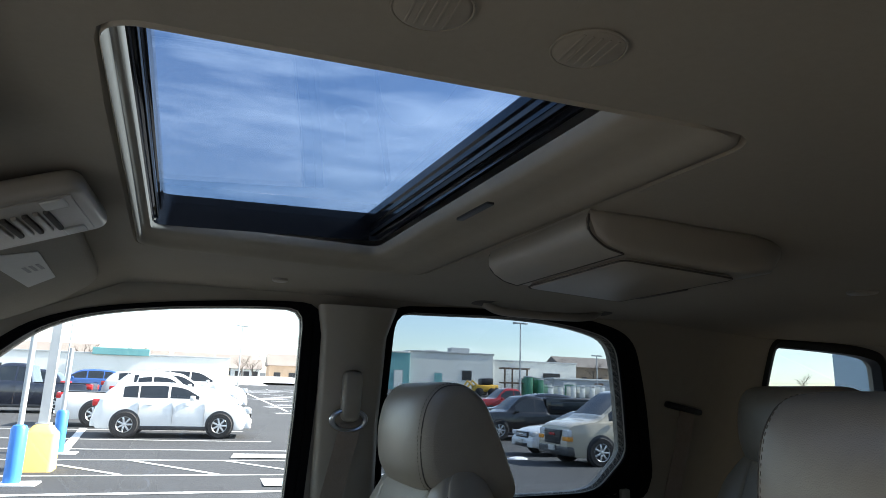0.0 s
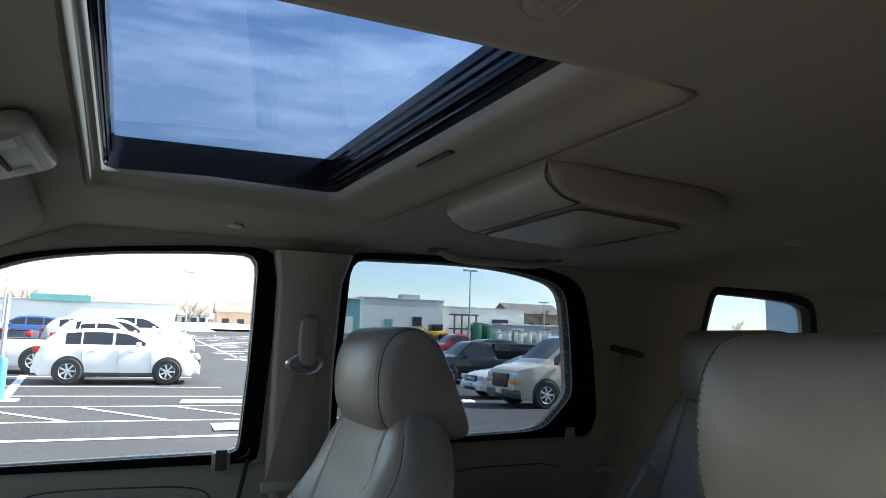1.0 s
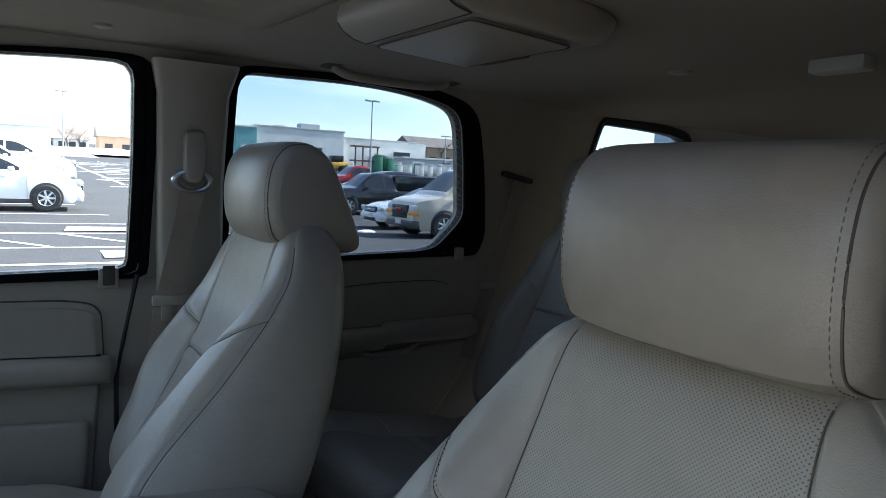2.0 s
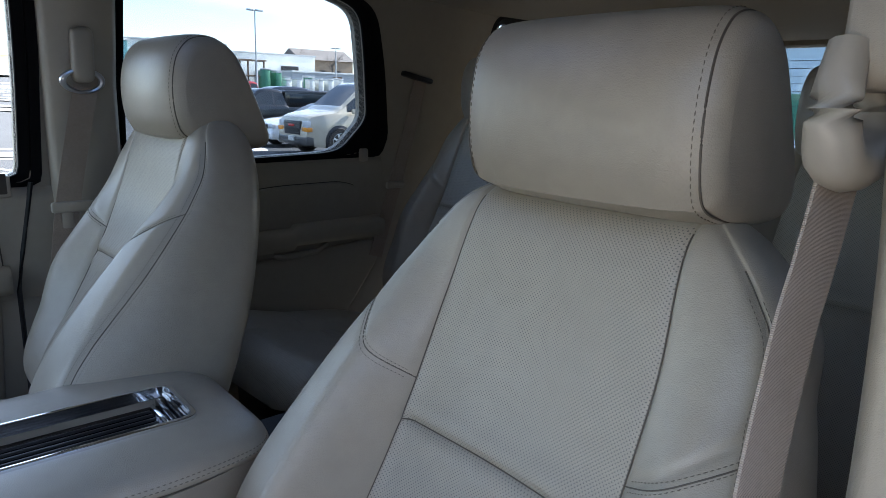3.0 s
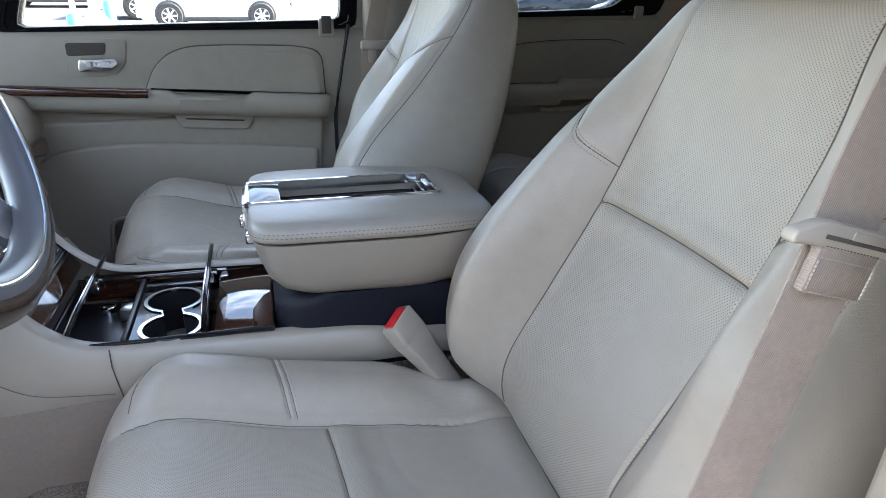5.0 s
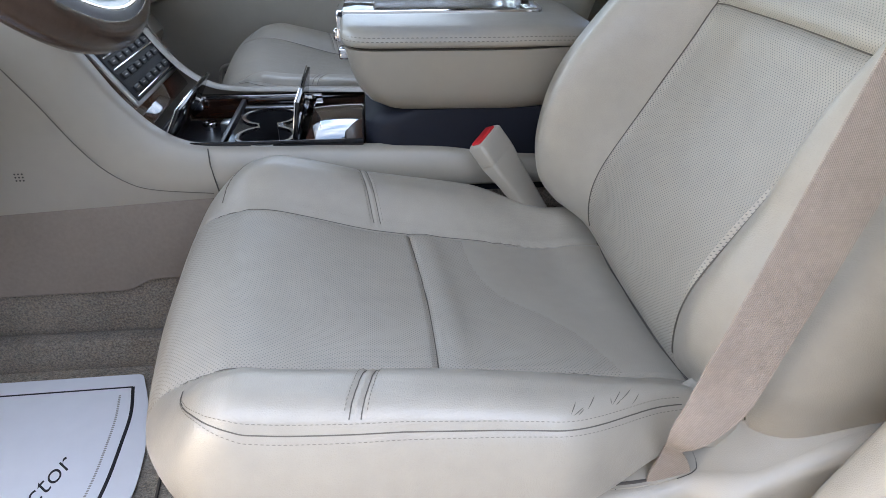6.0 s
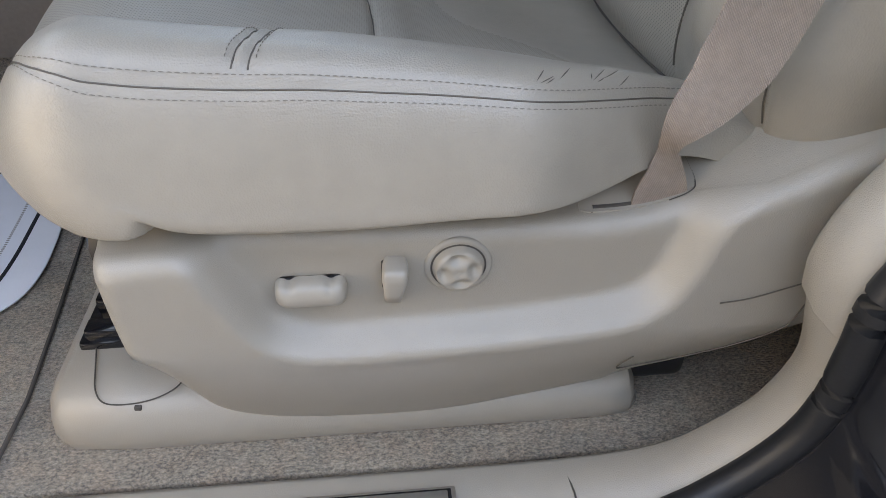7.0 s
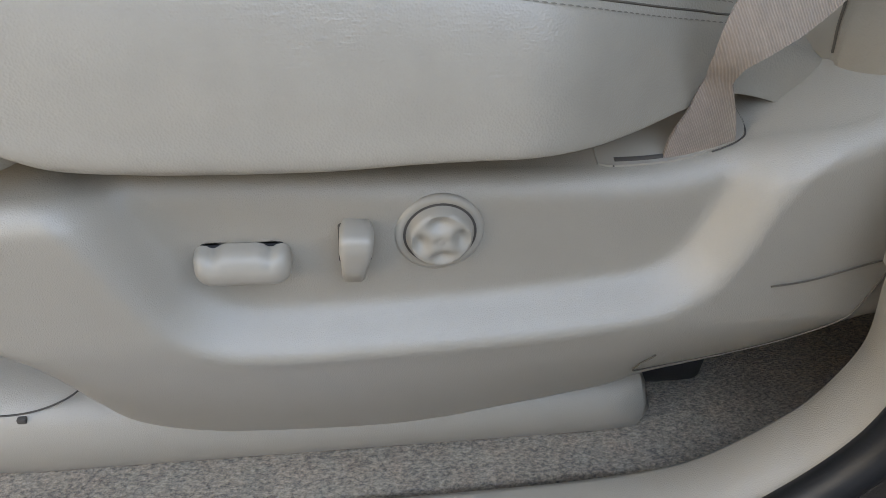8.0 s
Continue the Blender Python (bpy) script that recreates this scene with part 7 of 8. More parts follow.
# ---- parked vehicles ----
def wheel_geo(r, w):
    tyre = []
    for rr, yy in ((r * 0.62, -w / 2), (r * 0.93, -w / 2), (r, -w * 0.38), (r, w * 0.38), (r * 0.93, w / 2), (r * 0.62, w / 2), (r * 0.60, 0)):
        tyre.append([(rr * math.cos(a), yy, rr * math.sin(a)) for a in [k * math.tau / 28 for k in range(28)]])
    tyre.append(tyre[0])
    rim_ = [loft([[(rr * math.cos(a), yy, rr * math.sin(a)) for a in [k * math.tau / 28 for k in range(28)]] for rr, yy in ((r * 0.63, -w * 0.44), (r * 0.60, -w * 0.50), (r * 0.57, -w * 0.44), (r * 0.56, 0.0))], True, False)]
    for k in range(7):
        rim_.append(moved(rbox((r * 0.06, -w * 0.46, -r * 0.07), (r * 0.60, -w * 0.36, r * 0.07), 0.006), pose(0, 0, 0, 0, k * 360 / 7, 0)))
    rim_.append(disc((0, -w * 0.34, 0), (0, -1, 0), r * 0.14, w * 0.16, 16, 0.01))
    return loft(tyre, True, False), join(*rim_)


PAINTS = {}


def paint(name, col, rough=0.22):
    if name not in PAINTS:
        PAINTS[name] = grained(name, col, rough, 0.03, 1.0, 8.0, 200.0, 0.01, 0.0005)
        b = PAINTS[name].node_tree.nodes["Principled BSDF"]
        b.inputs["Coat Weight"].default_value = 0.6
    return PAINTS[name]


WHITE = paint("white_paint", (0.72, 0.72, 0.71))
NAVY = paint("navy_paint", (0.012, 0.016, 0.030))
BLACKP = paint("black_paint", (0.008, 0.008, 0.009))
GOLD = paint("pale_gold_paint", (0.50, 0.44, 0.34))
SILVER = paint("silver_paint", (0.45, 0.46, 0.47))
REDP = paint("red_paint", (0.32, 0.02, 0.02))
BLUEP = paint("blue_paint", (0.03, 0.09, 0.28))
TOPS = {    # rooflines: share of the length from the middle, share of the height
    "suv": [(-0.50, 0.38), (-0.492, 0.50), (-0.465, 0.67), (-0.425, 0.82), (-0.37, 0.925), (-0.29, 0.975), (-0.14, 1.0), (-0.01, 0.985), (0.07, 0.93), (0.185, 0.735), (0.25, 0.69), (0.36, 0.635), (0.44, 0.56), (0.48, 0.47), (0.50, 0.36)],
    "sedan": [(-0.50, 0.50), (-0.49, 0.62), (-0.46, 0.695), (-0.36, 0.73), (-0.30, 0.79), (-0.17, 0.96), (-0.08, 1.0), (0.02, 0.985), (0.10, 0.89), (0.20, 0.72), (0.26, 0.67), (0.38, 0.62), (0.45, 0.55), (0.485, 0.47), (0.50, 0.38)],
    "pickup": [(-0.50, 0.58), (-0.495, 0.61), (-0.30, 0.61), (-0.13, 0.612), (-0.105, 0.64), (-0.095, 0.90), (-0.07, 0.975), (0.02, 1.0), (0.09, 0.97), (0.15, 0.84), (0.225, 0.655), (0.28, 0.64), (0.42, 0.61), (0.475, 0.565), (0.495, 0.48), (0.50, 0.40)],
    "van": [(-0.50, 0.55), (-0.496, 0.90), (-0.48, 0.975), (-0.40, 1.0), (0.05, 1.0), (0.14, 0.975), (0.20, 0.88), (0.305, 0.66), (0.345, 0.60), (0.42, 0.565), (0.475, 0.525), (0.495, 0.45), (0.50, 0.33)]}
BELTS = {"suv": 0.685, "sedan": 0.66, "pickup": 0.615, "van": 0.575}
PANES = {"suv": ((-0.325, -0.235), (-0.225, -0.05), (-0.035, 0.165)), "sedan": ((-0.27, -0.115), (-0.10, 0.15)), "pickup": ((-0.085, -0.01), (0.0, 0.16)), "van": ((0.10, 0.275),)}
SCREENS = {"suv": (0.03, 0.18), "sedan": (0.035, 0.205), "pickup": (0.095, 0.218), "van": (0.145, 0.300)}


def car_shell(kind, L, hw, h, lo):
    """Body and glass out of one skin: sections along the car, each from sill to roof."""
    top = curve_of(TOPS[kind])
    belt = BELTS[kind] * h
    fs = sorted(set(list(np.linspace(-0.5, 0.5, 61)) + [e for w in PANES[kind] for e in w] + list(SCREENS[kind])))
    rings = []
    for f in fs:
        zt = float(top(f)) * h
        nose = 1 - 0.16 * float(sstep(0.36, 0.5, f)) ** 2 - 0.10 * float(sstep(-0.42, -0.5, f)) ** 2
        w = hw * nose
        low = lo + 0.14 * float(sstep(0.44, 0.5, f)) + 0.14 * float(sstep(-0.46, -0.5, f))
        zb = min(belt, zt - 0.05)
        over = max(0.0, zt - zb - 0.05)
        wt = w * 0.955 - over * (0.30 if kind != "van" else 0.20)
        half = [(w * 0.93, low), (w * 0.985, low + 0.10), (w, low + (zb - low) * 0.55), (w * 0.99, zb - 0.06), (w * 0.965, zb), (w * 0.955 - over * 0.03, zb + min(0.03, over * 0.1)),
                (wt + over * 0.02, zt - 0.045 - over * 0.14), (wt - 0.03, zt - 0.035 - over * 0.05), (wt - 0.12, zt - 0.008), (wt * 0.5, zt), (0.0, zt + 0.006)]
        ring = [(f * L, y, z) for y, z in half] + [(f * L, -y, z) for y, z in reversed(half[:-1])]
        rings.append(ring)
    n = len(rings[0])
    groups = {}
    vs = [p for r in rings for p in r]
    for j in range(len(rings) - 1):
        mid = (fs[j] + fs[j + 1]) / 2
        for i in range(n - 1):
            key = "body"
            side = i if i < 10 else n - 2 - i
            if side == 5:
                for k, (a, b) in enumerate(PANES[kind]):
                    if a < mid < b and float(top(mid)) * h - belt > 0.18:
                        key = "side_window%d%d" % (k, i < 10)
            elif side >= 8 and SCREENS[kind][0] < mid < SCREENS[kind][1]:
                key = "windscreen"
            elif side >= 8 and kind == "suv" and -0.455 < mid < -0.375:
                key = "rear_window"
            elif side >= 8 and kind == "sedan" and -0.32 < mid < -0.18:
                key = "rear_window"
            a = j * n + i
            groups.setdefault(key, []).append((a, a + n, a + n + 1, a + 1))
    groups["body"] += [tuple(range(n)), tuple(reversed(range(len(vs) - n, len(vs)))), ]
    out = {}
    for key, faces in groups.items():
        used = sorted({i for f in faces for i in f})
        at = {i: k for k, i in enumerate(used)}
        out[key] = ([vs[i] for i in used], [tuple(reversed([at[i] for i in f])) for f in faces])
    return out


def make_car(name, label, category, at, col, kind, length, width, height, r=0.36):
    car = thing(name, label, category, "parked vehicles", at)
    h, hw, L = height, width / 2, length
    lo = 0.24
    tall = kind == "van"
    belt = BELTS[kind] * h
    hood = belt * 0.95
    cab1 = SCREENS[kind][1]
    skin = car_shell(kind, L, hw, h, lo)
    body = part("body", skin.pop("body"), col, car, "", 40)
    for key, g in skin.items():
        part(key.rstrip("01234"), g, CAR_GLASS, body, "dark glass", 40)
    if kind == "pickup":
        part("bed_floor", rbox((-0.485 * L, -hw * 0.86, belt - 0.02), (-0.12 * L, hw * 0.86, belt + 0.016), 0.01), BLACK, body, "open load bed")
    # bumpers, sill, lamps, grille, mirrors, handles
    part("front_bumper", rbox((0.455 * L, -hw * 0.88, lo + 0.04), (0.503 * L, hw * 0.88, lo + 0.30), 0.05, 3), col if kind in ("suv", "sedan") else paint("grey_bumper", (0.035, 0.034, 0.034), 0.6), car)
    part("rear_bumper", rbox((-0.507 * L, -hw * 0.88, lo + 0.06), (-0.465 * L, hw * 0.88, lo + 0.30), 0.04, 3), col if kind in ("suv", "sedan") else CHROME, car)
    part("grille", rbox((0.480 * L, -hw * 0.48, lo + 0.34), (0.502 * L, hw * 0.48, hood * 0.84), 0.02), BLACK, car, "dark grille")
    part("lower_grille", rbox((0.49 * L, -hw * 0.5, lo + 0.06), (0.505 * L, hw * 0.5, lo + 0.17), 0.01), BLACK, car)
    for k in range(3):
        z = lo + 0.40 + k * (hood * 0.84 - lo - 0.46) / 2
        part("grille_bar", rbox((0.492 * L, -hw * 0.46, z - 0.012), (0.506 * L, hw * 0.46, z + 0.012), 0.004), SILVER if not tall else BLACK, car, "", 0)
    part("badge_bar", rbox((0.497 * L, -hw * 0.16, hood * 0.70), (0.507 * L, hw * 0.16, hood * 0.76), 0.004), CHROME if not tall else LAMP_RED, car)
    part("number_plate", rbox((0.502 * L, -0.16, lo + 0.16), (0.510 * L, 0.16, lo + 0.30), 0.002), LABEL, car, "plain pale plate")
    for s in (-1, 1):
        part("headlamp", rbox((0.455 * L, s * hw * 0.70 - 0.16, hood * 0.70), (0.497 * L, s * hw * 0.70 + 0.16, hood * 0.86), 0.03), LAMP_CLEAR, car, "clear headlamp")
        if tall:
            part("indicator", rbox((0.47 * L, s * hw * 0.72 - 0.17, hood * 0.59), (0.5 * L, s * hw * 0.72 + 0.17, hood * 0.69), 0.01), LAMP_AMBER, car, "amber lamp")
        part("tail_lamp", rbox((-0.503 * L, s * hw * 0.80 - 0.13, belt * 0.80), (-0.455 * L, s * hw * 0.80 + 0.155, belt * 0.97), 0.03), LAMP_RED, car, "red tail lamp")
        part("mirror", rbox((cab1 * L - 0.40, s * (hw + 0.10) - 0.09, belt * 0.98), (cab1 * L - 0.24, s * (hw + 0.10) + 0.09, belt * 0.98 + 0.15), 0.04), col, car)
        part("sill", rbox((-0.28 * L, s * hw * 0.97 - 0.03, lo - 0.03), (0.28 * L, s * hw * 0.97 + 0.035, lo + 0.10), 0.02), BLACK, car)
        for f in ((-0.16, 0.07) if kind != "pickup" else (0.0, 0.12)):
            part("door_handle", rbox((f * L - 0.1, s * hw * 0.99 - 0.02, belt * 0.84), (f * L + 0.1, s * hw * 0.99 + 0.025, belt * 0.87), 0.008), col, car)
        for f in (-0.22, -0.01, 0.19):
            part("door_gap", rbox((f * L - 0.002, s * hw * 1.0 - 0.02, lo + 0.10), (f * L + 0.002, s * hw * 1.0 + 0.002, belt * 0.96), 0), SEAM, body, "", 0)
    tg_, rg_ = wheel_geo(r, 0.22)
    for s in (-1, 1):
        for f in ((-0.295, 0.295) if not tall else (-0.24, 0.325)):
            m = Matrix.Translation((f * L, s * (hw - 0.07), r)) @ (pose(0, 0, 0) if s < 0 else pose(0, 0, 0, 0, 0, 180))
            part("wheel_arch", moved(disc((0, 0.05, 0.02), (0, -1, 0), r * 1.14, 0.124, 28, 0.01), m), BLACK, car)
            wl = part("wheel", moved(tg_, m), TYRE, car, "black tyre", 30)
            part("rim", moved(rg_, m), ALLOY, wl, "alloy rim", 30)
    return car


def stand(x, y, turn):
    return Matrix.Translation((x, y, ground_z(x, y))) @ pose(0, 0, 0, 0, 0, turn)


make_car("parked_suv", "white compact SUV parked across the lot", "car", stand(-0.93, 22.2, -1), WHITE, "suv", 4.50, 1.84, 1.62, 0.37)
make_car("parked_suv", "white large SUV parked behind another", "car", stand(-1.4, 30.2, 0), WHITE, "suv", 4.9, 1.95, 1.90)
make_car("parked_pickup", "white pickup parked behind a white SUV", "car", stand(-1.92, 26.0, 0), WHITE, "pickup", 5.9, 2.0, 1.86, 0.41)
make_car("parked_pickup", "dark navy pickup parked in the lot", "car", stand(-7.83, 32.8, 180), NAVY, "pickup", 5.9, 2.02, 2.05, 0.42)
make_car("parked_suv", "white SUV in a farther row", "car", stand(-0.85, 37.0, 0), WHITE, "suv", 5.3, 1.95, 2.05)
make_car("parked_suv", "silver SUV in a farther row", "car", stand(-3.4, 41.5, 0), SILVER, "suv", 4.8, 1.9, 1.85)
make_car("parked_suv", "blue SUV in a farther row", "car", stand(-7.3, 45.0, 180), BLUEP, "suv", 4.8, 1.9, 1.85)
make_car("parked_suv", "dark SUV in a farther row", "car", stand(-9.6, 39.5, 180), NAVY, "suv", 4.8, 1.9, 1.80)
make_car("parked_suv", "white SUV far across the lot", "car", stand(-1.0, 55.0, 0), WHITE, "suv", 4.8, 1.9, 1.78)
make_car("parked_sedan", "silver sedan far across the lot", "car", stand(-12.0, 58.0, 0), SILVER, "sedan", 4.7, 1.84, 1.46)
make_car("parked_van", "pale gold full-size van with a charcoal bumper", "van", stand(12.35, 17.05, 180), GOLD, "van", 5.7, 2.0, 2.12, 0.40)
make_car("parked_sedan", "white sedan parked beside a van", "car", stand(12.5, 20.4, 180), WHITE, "sedan", 4.8, 1.85, 1.47, 0.33)
capped = make_car("parked_pickup", "black pickup with a black bed canopy", "car", stand(13.80, 27.8, 180), BLACKP, "pickup", 5.9, 2.04, 1.92, 0.42)
canopy = part("canopy", rbox((-2.86, -0.92, 1.17), (-0.60, 0.92, 1.86), 0.07, 3), BLACKP, capped, "black bed canopy")
for s in (-1, 1):
    part("canopy_window", rbox((-2.60, s * 0.925 - 0.012, 1.32), (-0.80, s * 0.925 + 0.012, 1.70), 0.01), CAR_GLASS, canopy, "dark glass")
make_car("parked_suv", "dark SUV parked farther along the row", "car", stand(17.3, 34.0, 180), NAVY, "suv", 5.1, 2.0, 1.90)
make_car("parked_pickup", "dark red pickup farther along the row", "car", stand(18.6, 40.5, 180), REDP, "pickup", 5.6, 2.0, 1.88)

# posts by the disabled bays
lamp = thing("lamp_post", "grey lamp post on a yellow concrete footing", "lamp post")
base = ground_z(-2.9, 14.8)
part("footing", loft([[(x, y, base + z) for x, y in rounded_outline([(-3.28 + e, 14.4 + e), (-2.74 - e, 14.4 + e), (-2.74 - e, 14.95 - e), (-3.28 + e, 14.95 - e)], 0.08, 4)] for z, e in ((-0.05, -0.04), (0.0, -0.02), (0.70, 0.0), (0.76, 0.05), (0.84, 0.10), (0.88, 0.15))]), YELLOW, lamp, "worn yellow concrete footing")
part("shaft", loft([[(-3.01 + s * k, 14.67 + t * k, base + z) for s, t in ((-1, -1), (1, -1), (1, 1), (-1, 1))] for z, k in ((0.86, 0.085), (10.0, 0.07))]), POLE, lamp, "square grey shaft")
part("base_plate", rbox((-3.14, 14.54, base + 0.87), (-2.88, 14.80, base + 0.90), 0.006), POLE, lamp)
for x, y, hh in ((-3.02, 12.95, 2.60), (-3.22, 17.50, 2.45)):
    base = ground_z(x, y)
    bo = thing("sign_bollard", "blue-sleeved bollard carrying a grey sign post", "bollard", "sign bollards")
    part("sleeve", loft([[(x + rr * math.cos(a), y + rr * math.sin(a), base + z) for a in [k * math.tau / 20 for k in range(20)]] for rr, z in ((0.135, 0), (0.135, 0.92), (0.105, 0.98), (0.045, 1.0))]), BLUE, bo, "bright blue plastic sleeve")
    part("post", tube([(x, y, base + 0.95), (x, y, base + hh)], 0.05, 10), POLE, bo, "grey steel post")
    part("foot", rbox((x - 0.20, y - 0.26, base - 0.02), (x + 0.42, y + 0.22, base + 0.03), 0.01), LINE, bo)
for x, y, hh in ((28.6, 60, 7.4), (22, 100, 7.0), (-14, 75, 9.0), (3.0, 92, 8.0), (49.5, 80, 5.0)):
    base = ground_z(x, y)
    lp = thing("lamp_post", "tall thin lot lamp post with two heads", "lamp post", "lot lamps")
    part("shaft", tube([(x, y, base), (x, y, base + hh)], [0.10, 0.06], 8), POLE, lp)
    for s in (-1, 1):
        part("head", rbox((x + s * 0.42 - 0.35, y - 0.15, base + hh - 0.1), (x + s * 0.42 + 0.35, y + 0.15, base + hh + 0.06), 0.03), POLE, lp)


# ---- buildings round the lot ----
def hall(name, label, x0, x1, y, depth, h, mat, windows=(), roofs=()):
    b = thing(name, label, "building", "far buildings")
    base = ground_z(x0, y)
    part("wall", rbox((x0, y, base - 0.6), (x1, y + depth, base + h), 0.05), mat, b, "", 0)
    part("parapet", rbox((x0 - 0.1, y - 0.12, base + h - 0.02), (x1 + 0.1, y + depth, base + h + 0.22), 0.03), WALL_WHITE if mat is not WALL_WHITE else POLE, b, "", 0)
    for wx, wz, ww, wh, wm in windows:
        w = part("window", rbox((wx, y - 0.06, base + wz), (wx + ww, y + 0.05, base + wz + wh), 0.02), wm, b, "", 0)
        part("frame", rbox((wx - 0.08, y - 0.03, base + wz - 0.08), (wx + ww + 0.08, y + 0.03, base + wz + wh + 0.08), 0.01), POLE, w, "", 0)
    for rx, rw, rh in roofs:
        part("roof_unit", rbox((rx, y + 2, base + h + 0.2), (rx + rw, y + 4, base + h + 0.2 + rh), 0.05), RUST if rh > 1 else POLE, b, "", 0)
    return b


hall("warehouse", "long pale warehouse with a teal end bay", 27.0, 40.5, 95, 20, 5.5, WALL_WHITE, ((35.4, 1.6, 1.5, 1.4, BLACK), (31.0, 0.4, 1.2, 2.1, WALL_TEAL)), ((34.3, 3.0, 0.85), (30.5, 1.5, 0.3)))
hall("warehouse_wing", "lower pale wing of the warehouse", 40.5, 56.0, 97, 20, 4.4, WALL_WHITE, ((50, 0.4, 3, 2.4, BLACK),))
hall("warehouse_end", "teal-clad end of the warehouse", 24.0, 27.0, 94.5, 20, 5.3, WALL_TEAL, ((24.7, 0.3, 1.2, 2.4, WALL_WHITE),))
hall("low_shed", "low grey shed beyond the storage yard", 45.0, 60.0, 84, 12, 1.75, POLE, ((46.5, 0.5, 2.0, 0.9, WALL_WHITE), (51.5, 0.4, 1.4, 1.0, RUST)))
hall("store", "long white store with a teal roof band", -34.0, 2.2, 120, 25, 4.0, WALL_WHITE, tuple((-33 + 4.2 * k, 0.8, 1.6, 1.2, BLACK) for k in (0, 1)))
st_b = thing("roof_band", "pale teal roof band over the store", "fascia")
part("band", rbox((-19, 119.6, ground_z(0, 120) + 3.9), (-10.5, 121.0, ground_z(0, 120) + 5.05), 0.05), WALL_TEAL, st_b, "", 0)


def house(x, y, w, d, h, mat, group="far houses"):
    b = thing("house", "small low house with a pitched shingle roof", "house", group)
    base = ground_z(x, y)
    part("wall", rbox((x, y, base - 0.6), (x + w, y + d, base + h), 0.03), mat, b, "", 0)
    part("roof", loft([[(xx, y - 0.4, base + h), (xx, y + d / 2, base + h + d * 0.28), (xx, y + d + 0.4, base + h)] for xx in (x - 0.4, x + w + 0.4)]), ROOFING, b, "", 0)
    for k in range(3):
        wn_ = part("window", rbox((x + 0.8 + k * w / 3.4, y - 0.05, base + 1.0), (x + 2.0 + k * w / 3.4, y + 0.05, base + 2.1), 0.02), BLACK, b, "", 0)
        part("sill", rbox((x + 0.7 + k * w / 3.4, y - 0.09, base + 0.92), (x + 2.1 + k * w / 3.4, y + 0.04, base + 1.0), 0.01), LINE, wn_, "", 0)
    return b


for x, y, w, h, mt in ((9.3, 125, 9, 3.3, WALL_TAN), (22, 138, 10, 3.2, WALL_WHITE), (-43, 172, 16, 5.0, WALL_TAN), (-24, 182, 12, 4.4, WALL_WHITE), (0, 190, 9, 4.4, WALL_TAN), (-11, 196, 10, 4.6, WALL_WHITE), (3.2, 150, 6, 2.6, WALL_WHITE), (14, 195, 10, 4.6, WALL_WHITE), (-64, 160, 14, 4.6, WALL_TAN), (66, 120, 12, 4.0, WALL_TAN)):
    house(x, y, w, 8, h, mt)


def bare_tree(x, y, h, seed):
    """A leafless tree: a tapered trunk, limbs that fork and a haze of fine twigs."""
    r = random.Random(seed)
    tr = thing("bare_tree", "leafless winter tree beyond the lot", "tree", "bare trees")
    base = ground_z(x, y)
    part("trunk", tube([(x, y, base), (x + 0.1, y, base + h * 0.3), (x, y, base + h * 0.55)], [h * 0.03, h * 0.022, h * 0.012], 7), BARK, tr)
    twigs = []

    def grow(p, d, ln, rad, depth):
        q = p + d * ln
        mid = (p + q) / 2 + Vector((r.uniform(-1, 1), r.uniform(-1, 1), r.uniform(-0.5, 0.5))) * ln * 0.08
        twigs.append(tube([p, mid, q], [rad, rad * 0.8, rad * 0.55], 4))
        if depth > 0:
            for _ in range(3 if depth > 1 else 4):
                nd = (d + Vector((r.uniform(-1, 1), r.uniform(-1, 1), r.uniform(-0.3, 0.8))) * 0.7).normalized()
                grow(q if r.random() < 0.6 else mid, nd, ln * r.uniform(0.55, 0.8), rad * 0.55, depth - 1)

    for k in range(6):
        a = k * math.tau / 6 + r.random()
        grow(Vector((x, y, base + h * (0.28 + 0.05 * k))), Vector((math.cos(a) * 0.8, math.sin(a) * 0.8, 0.8)).normalized(), h * 0.22, h * 0.010, 3)
    part("crown", join(*twigs), BARK, tr, "bare branching crown")


for x, y, h, s in ((-15.2, 148, 8.5, 1), (4.7, 130, 5.2, 2), (6.6, 131, 5.4, 3), (-25, 150, 7.5, 4), (60, 112, 6, 5), (64, 105, 5.5, 6), (75, 70, 3.2, 7), (82, 62, 3.0, 8), (-50, 130, 9, 9), (90, 52, 3.0, 11)):
    bare_tree(x, y, h, s)

# goods and machines in front of the warehouse
for k in range(16):
    ct = thing("plastic_bin", "green storage bin by the warehouse" if k in (0, 1, 2, 3, 9) else "pale storage bin by the warehouse", "bin", "storage bins")
    x = 30.2 + k * 0.62 + rng.uniform(-0.2, 0.2)
    y = 62 + (k % 2) * 1.5
    z0 = ground_z(x, y)
    hh = rng.uniform(1.9, 2.2) if k < 4 else rng.uniform(1.1, 1.45)
    part("tub", rbox((x, y, z0), (x + 0.60, y + 1.0, z0 + hh), 0.05), GREEN if k in (0, 1, 2, 3, 9) else WALL_WHITE, ct)
    part("rim", rbox((x - 0.02, y - 0.04, z0 + hh - 0.12), (x + 0.62, y + 1.04, z0 + hh), 0.03), POLE, ct)
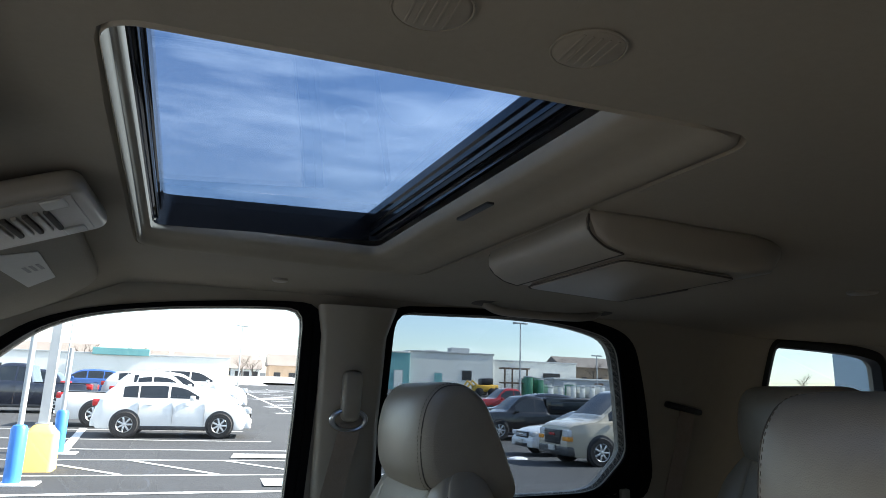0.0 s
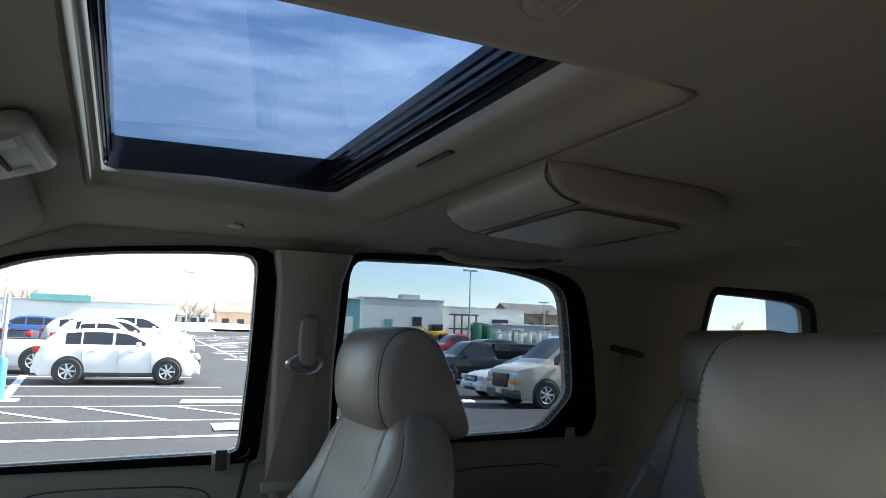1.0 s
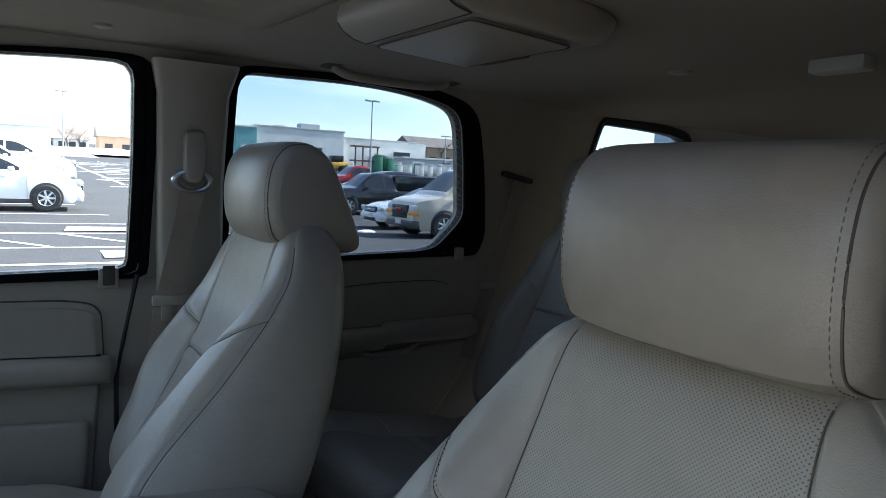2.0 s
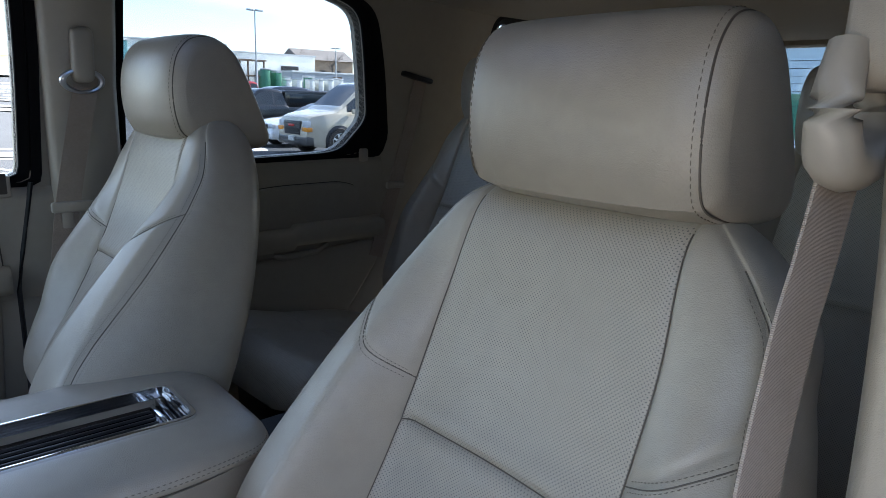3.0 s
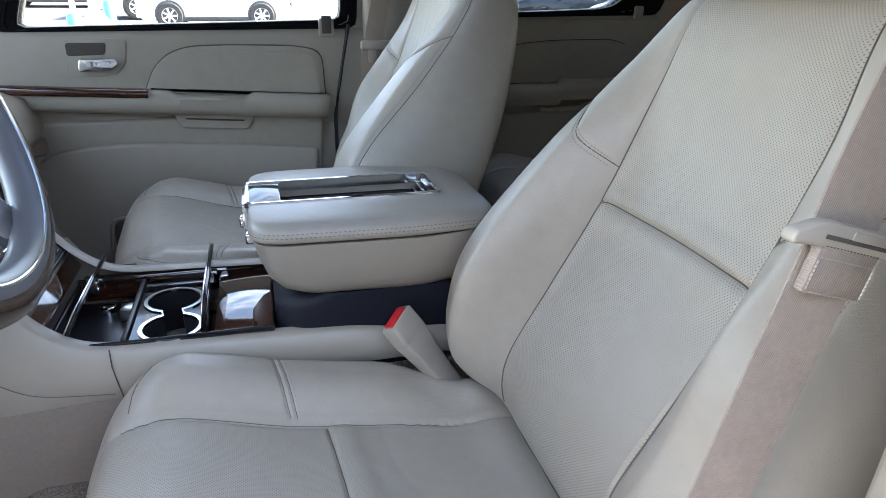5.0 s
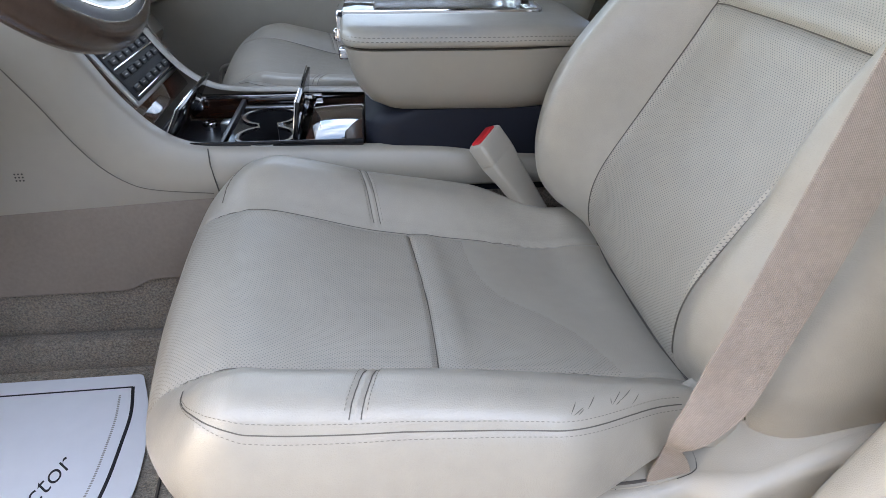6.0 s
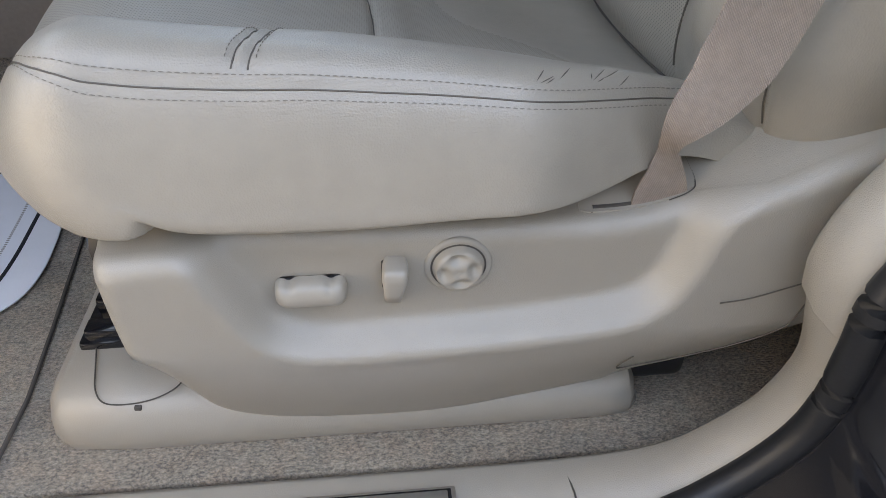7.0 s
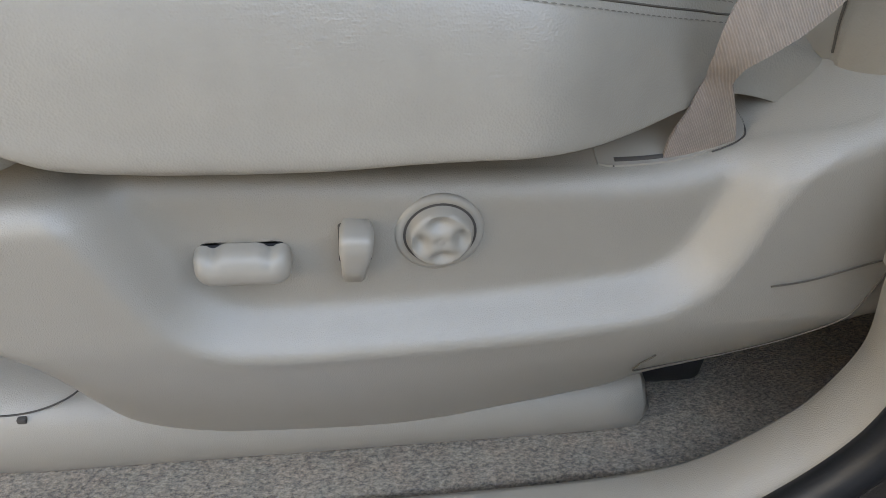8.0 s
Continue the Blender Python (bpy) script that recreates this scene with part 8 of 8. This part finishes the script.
for x, y in ((26.3, 66), (28.0, 69)):
    dg = thing("digger", "small yellow digger parked by the warehouse", "digger", "diggers")
    base = ground_z(x, y)
    part("chassis", rbox((x, y, base + 0.5), (x + 2.2, y + 1.4, base + 1.2), 0.1), ORANGE, dg)
    part("cab", rbox((x + 0.7, y + 0.1, base + 1.2), (x + 1.6, y + 1.2, base + 1.9), 0.08), BLACK, dg)
    part("arm", tube([(x, y + 0.7, base + 1.0), (x - 0.7, y + 0.7, base + 1.6), (x - 1.3, y + 0.7, base + 0.8)], 0.11, 8), ORANGE, dg)
    for f in (0.35, 1.8):
        part("tyre", disc((x + f, y, base + 0.45), (0, -1, 0), 0.45, 0.3, 20, 0.05), TYRE, dg)
base = ground_z(28.8, 64)
rk = thing("steel_rack", "brown steel storage frame by the warehouse", "rack")
for k in range(4):
    part("upright", rbox((28.7 + k * 0.85, 64, base), (28.82 + k * 0.85, 64.15, base + 2.9), 0), RUST, rk, "", 0)
for z in (1.4, 2.9):
    part("shelf", rbox((28.5, 63.8, base + z), (31.5, 65, base + z + 0.14), 0), RUST, rk, "", 0)

# sided building behind the vehicle, with a green base
shed = thing("sided_building", "pale blue clapboard building with a green base behind the vehicle", "building")
for k in range(26):
    part("clapboard", moved(rbox((0, 0, 0), (0.03, 22, 0.21), 0.004), Matrix.Translation((26.0, 0, 2.0 + k * 0.20)) @ pose(0, 0, 0, 0, -5, 0)), SIDING, shed, "", 0)
part("wall", rbox((26.04, 0, LOT - 0.2), (34, 22, 7.4), 0.02), SIDING, shed, "", 0)
part("base", rbox((25.94, -0.05, LOT - 0.2), (26.03, 22.05, 2.0), 0.01), GREEN, shed, "dark green base wall", 0)
part("notice", rbox((25.90, 10.6, 0.9), (25.94, 11.7, 1.5), 0.01), LABEL, shed, "pale notice", 0)
part("door", rbox((25.90, 7.6, LOT), (25.94, 8.6, 1.8), 0.01), POLE, shed, "", 0)

# ---- outer flanks that carry the windows ----
for s in (-1, 1):
    x0 = 0.56 if s < 0 else -1.05
    structure("outer_flank" if s > 0 else "outer_flank_2", rbox((x0, s * 0.93 - 0.04, 0.42), (3.0, s * 0.93 + 0.04, 1.28), 0.03, 3), PAINT_WHITE, "painted outer flank of the vehicle", "wall")
structure("tail_panel", rbox((2.975, -0.93, 0.42), (3.05, 0.93, 1.30), 0.03, 3), PAINT_WHITE, "painted tailgate panel", "wall")
structure("bonnet", loft([[(x, y, z) for y, z in ((-w, 0.5), (-w, zt - 0.06), (-w * 0.9, zt), (w * 0.9, zt), (w, zt - 0.06), (w, 0.5))] for x, w, zt in ((-2.25, 0.80, 0.98), (-2.10, 0.92, 1.08), (-1.5, 0.95, 1.13), (-1.07, 0.95, 1.14))]), PAINT_WHITE, "painted bonnet of the vehicle", "wall")

structure("lower_body", rbox((-2.15, -0.90, 0.10), (2.95, 0.90, 0.43), 0.06, 3), BLACK, "dark underside of the vehicle", "wall")
tyre_geo, rim_geo = wheel_geo(0.40, 0.26)
for x in (-1.62, 1.95):
    for s in (-1, 1):
        wl = thing("road_wheel", "black tyre on an alloy rim under the vehicle", "wheel", "road wheels")
        m = Matrix.Translation((x, s * 0.86, 0.38)) @ pose(0, 0, 0, 0, 0, 0 if s < 0 else 180)
        part("tyre", moved(tyre_geo, m), TYRE, wl, "", 30)
        part("rim", moved(rim_geo, m), ALLOY, wl, "", 30)

# unseen plain wall, added behind the camera to cut light through the driver's doorway
structure("wall_14", rbox((-16, -5.4, -0.8), (16, -4.9, 3.4), 0.02), grained("light_blocking_wall_grey", (0.14, 0.137, 0.133), 0.9, 0.15, 0.6, 8.0, 40.0, 0.4, 0.01), "plain grey shop wall beside the vehicle", "wall")

# the driver's door stands open ahead of the opening
odoor = thing("open_door", "painted driver's door standing wide open", "car door")
DM = Matrix.Translation((-0.93, -0.90, 0)) @ pose(0, 0, 0, 0, 0, -112)
part("door_skin", moved(rbox((0.0, -0.02, 0.50), (1.05, 0.02, 1.28), 0.02, 3), DM), PAINT_WHITE, odoor)
part("door_lining", moved(rbox((0.03, 0.02, 0.55), (1.02, 0.09, 1.26), 0.03, 3), DM), DOOR_TRIM, odoor, "beige inner lining")
part("window_frame", moved(join(tube([(0.15, 0.0, 1.27), (0.50, 0.0, 1.70), (0.62, 0.0, 1.76)], 0.02, 8), tube([(0.62, 0.0, 1.76), (1.02, 0.0, 1.77), (1.03, 0.0, 1.27)], 0.02, 8)), DM), RUBBER, odoor, "black window frame")
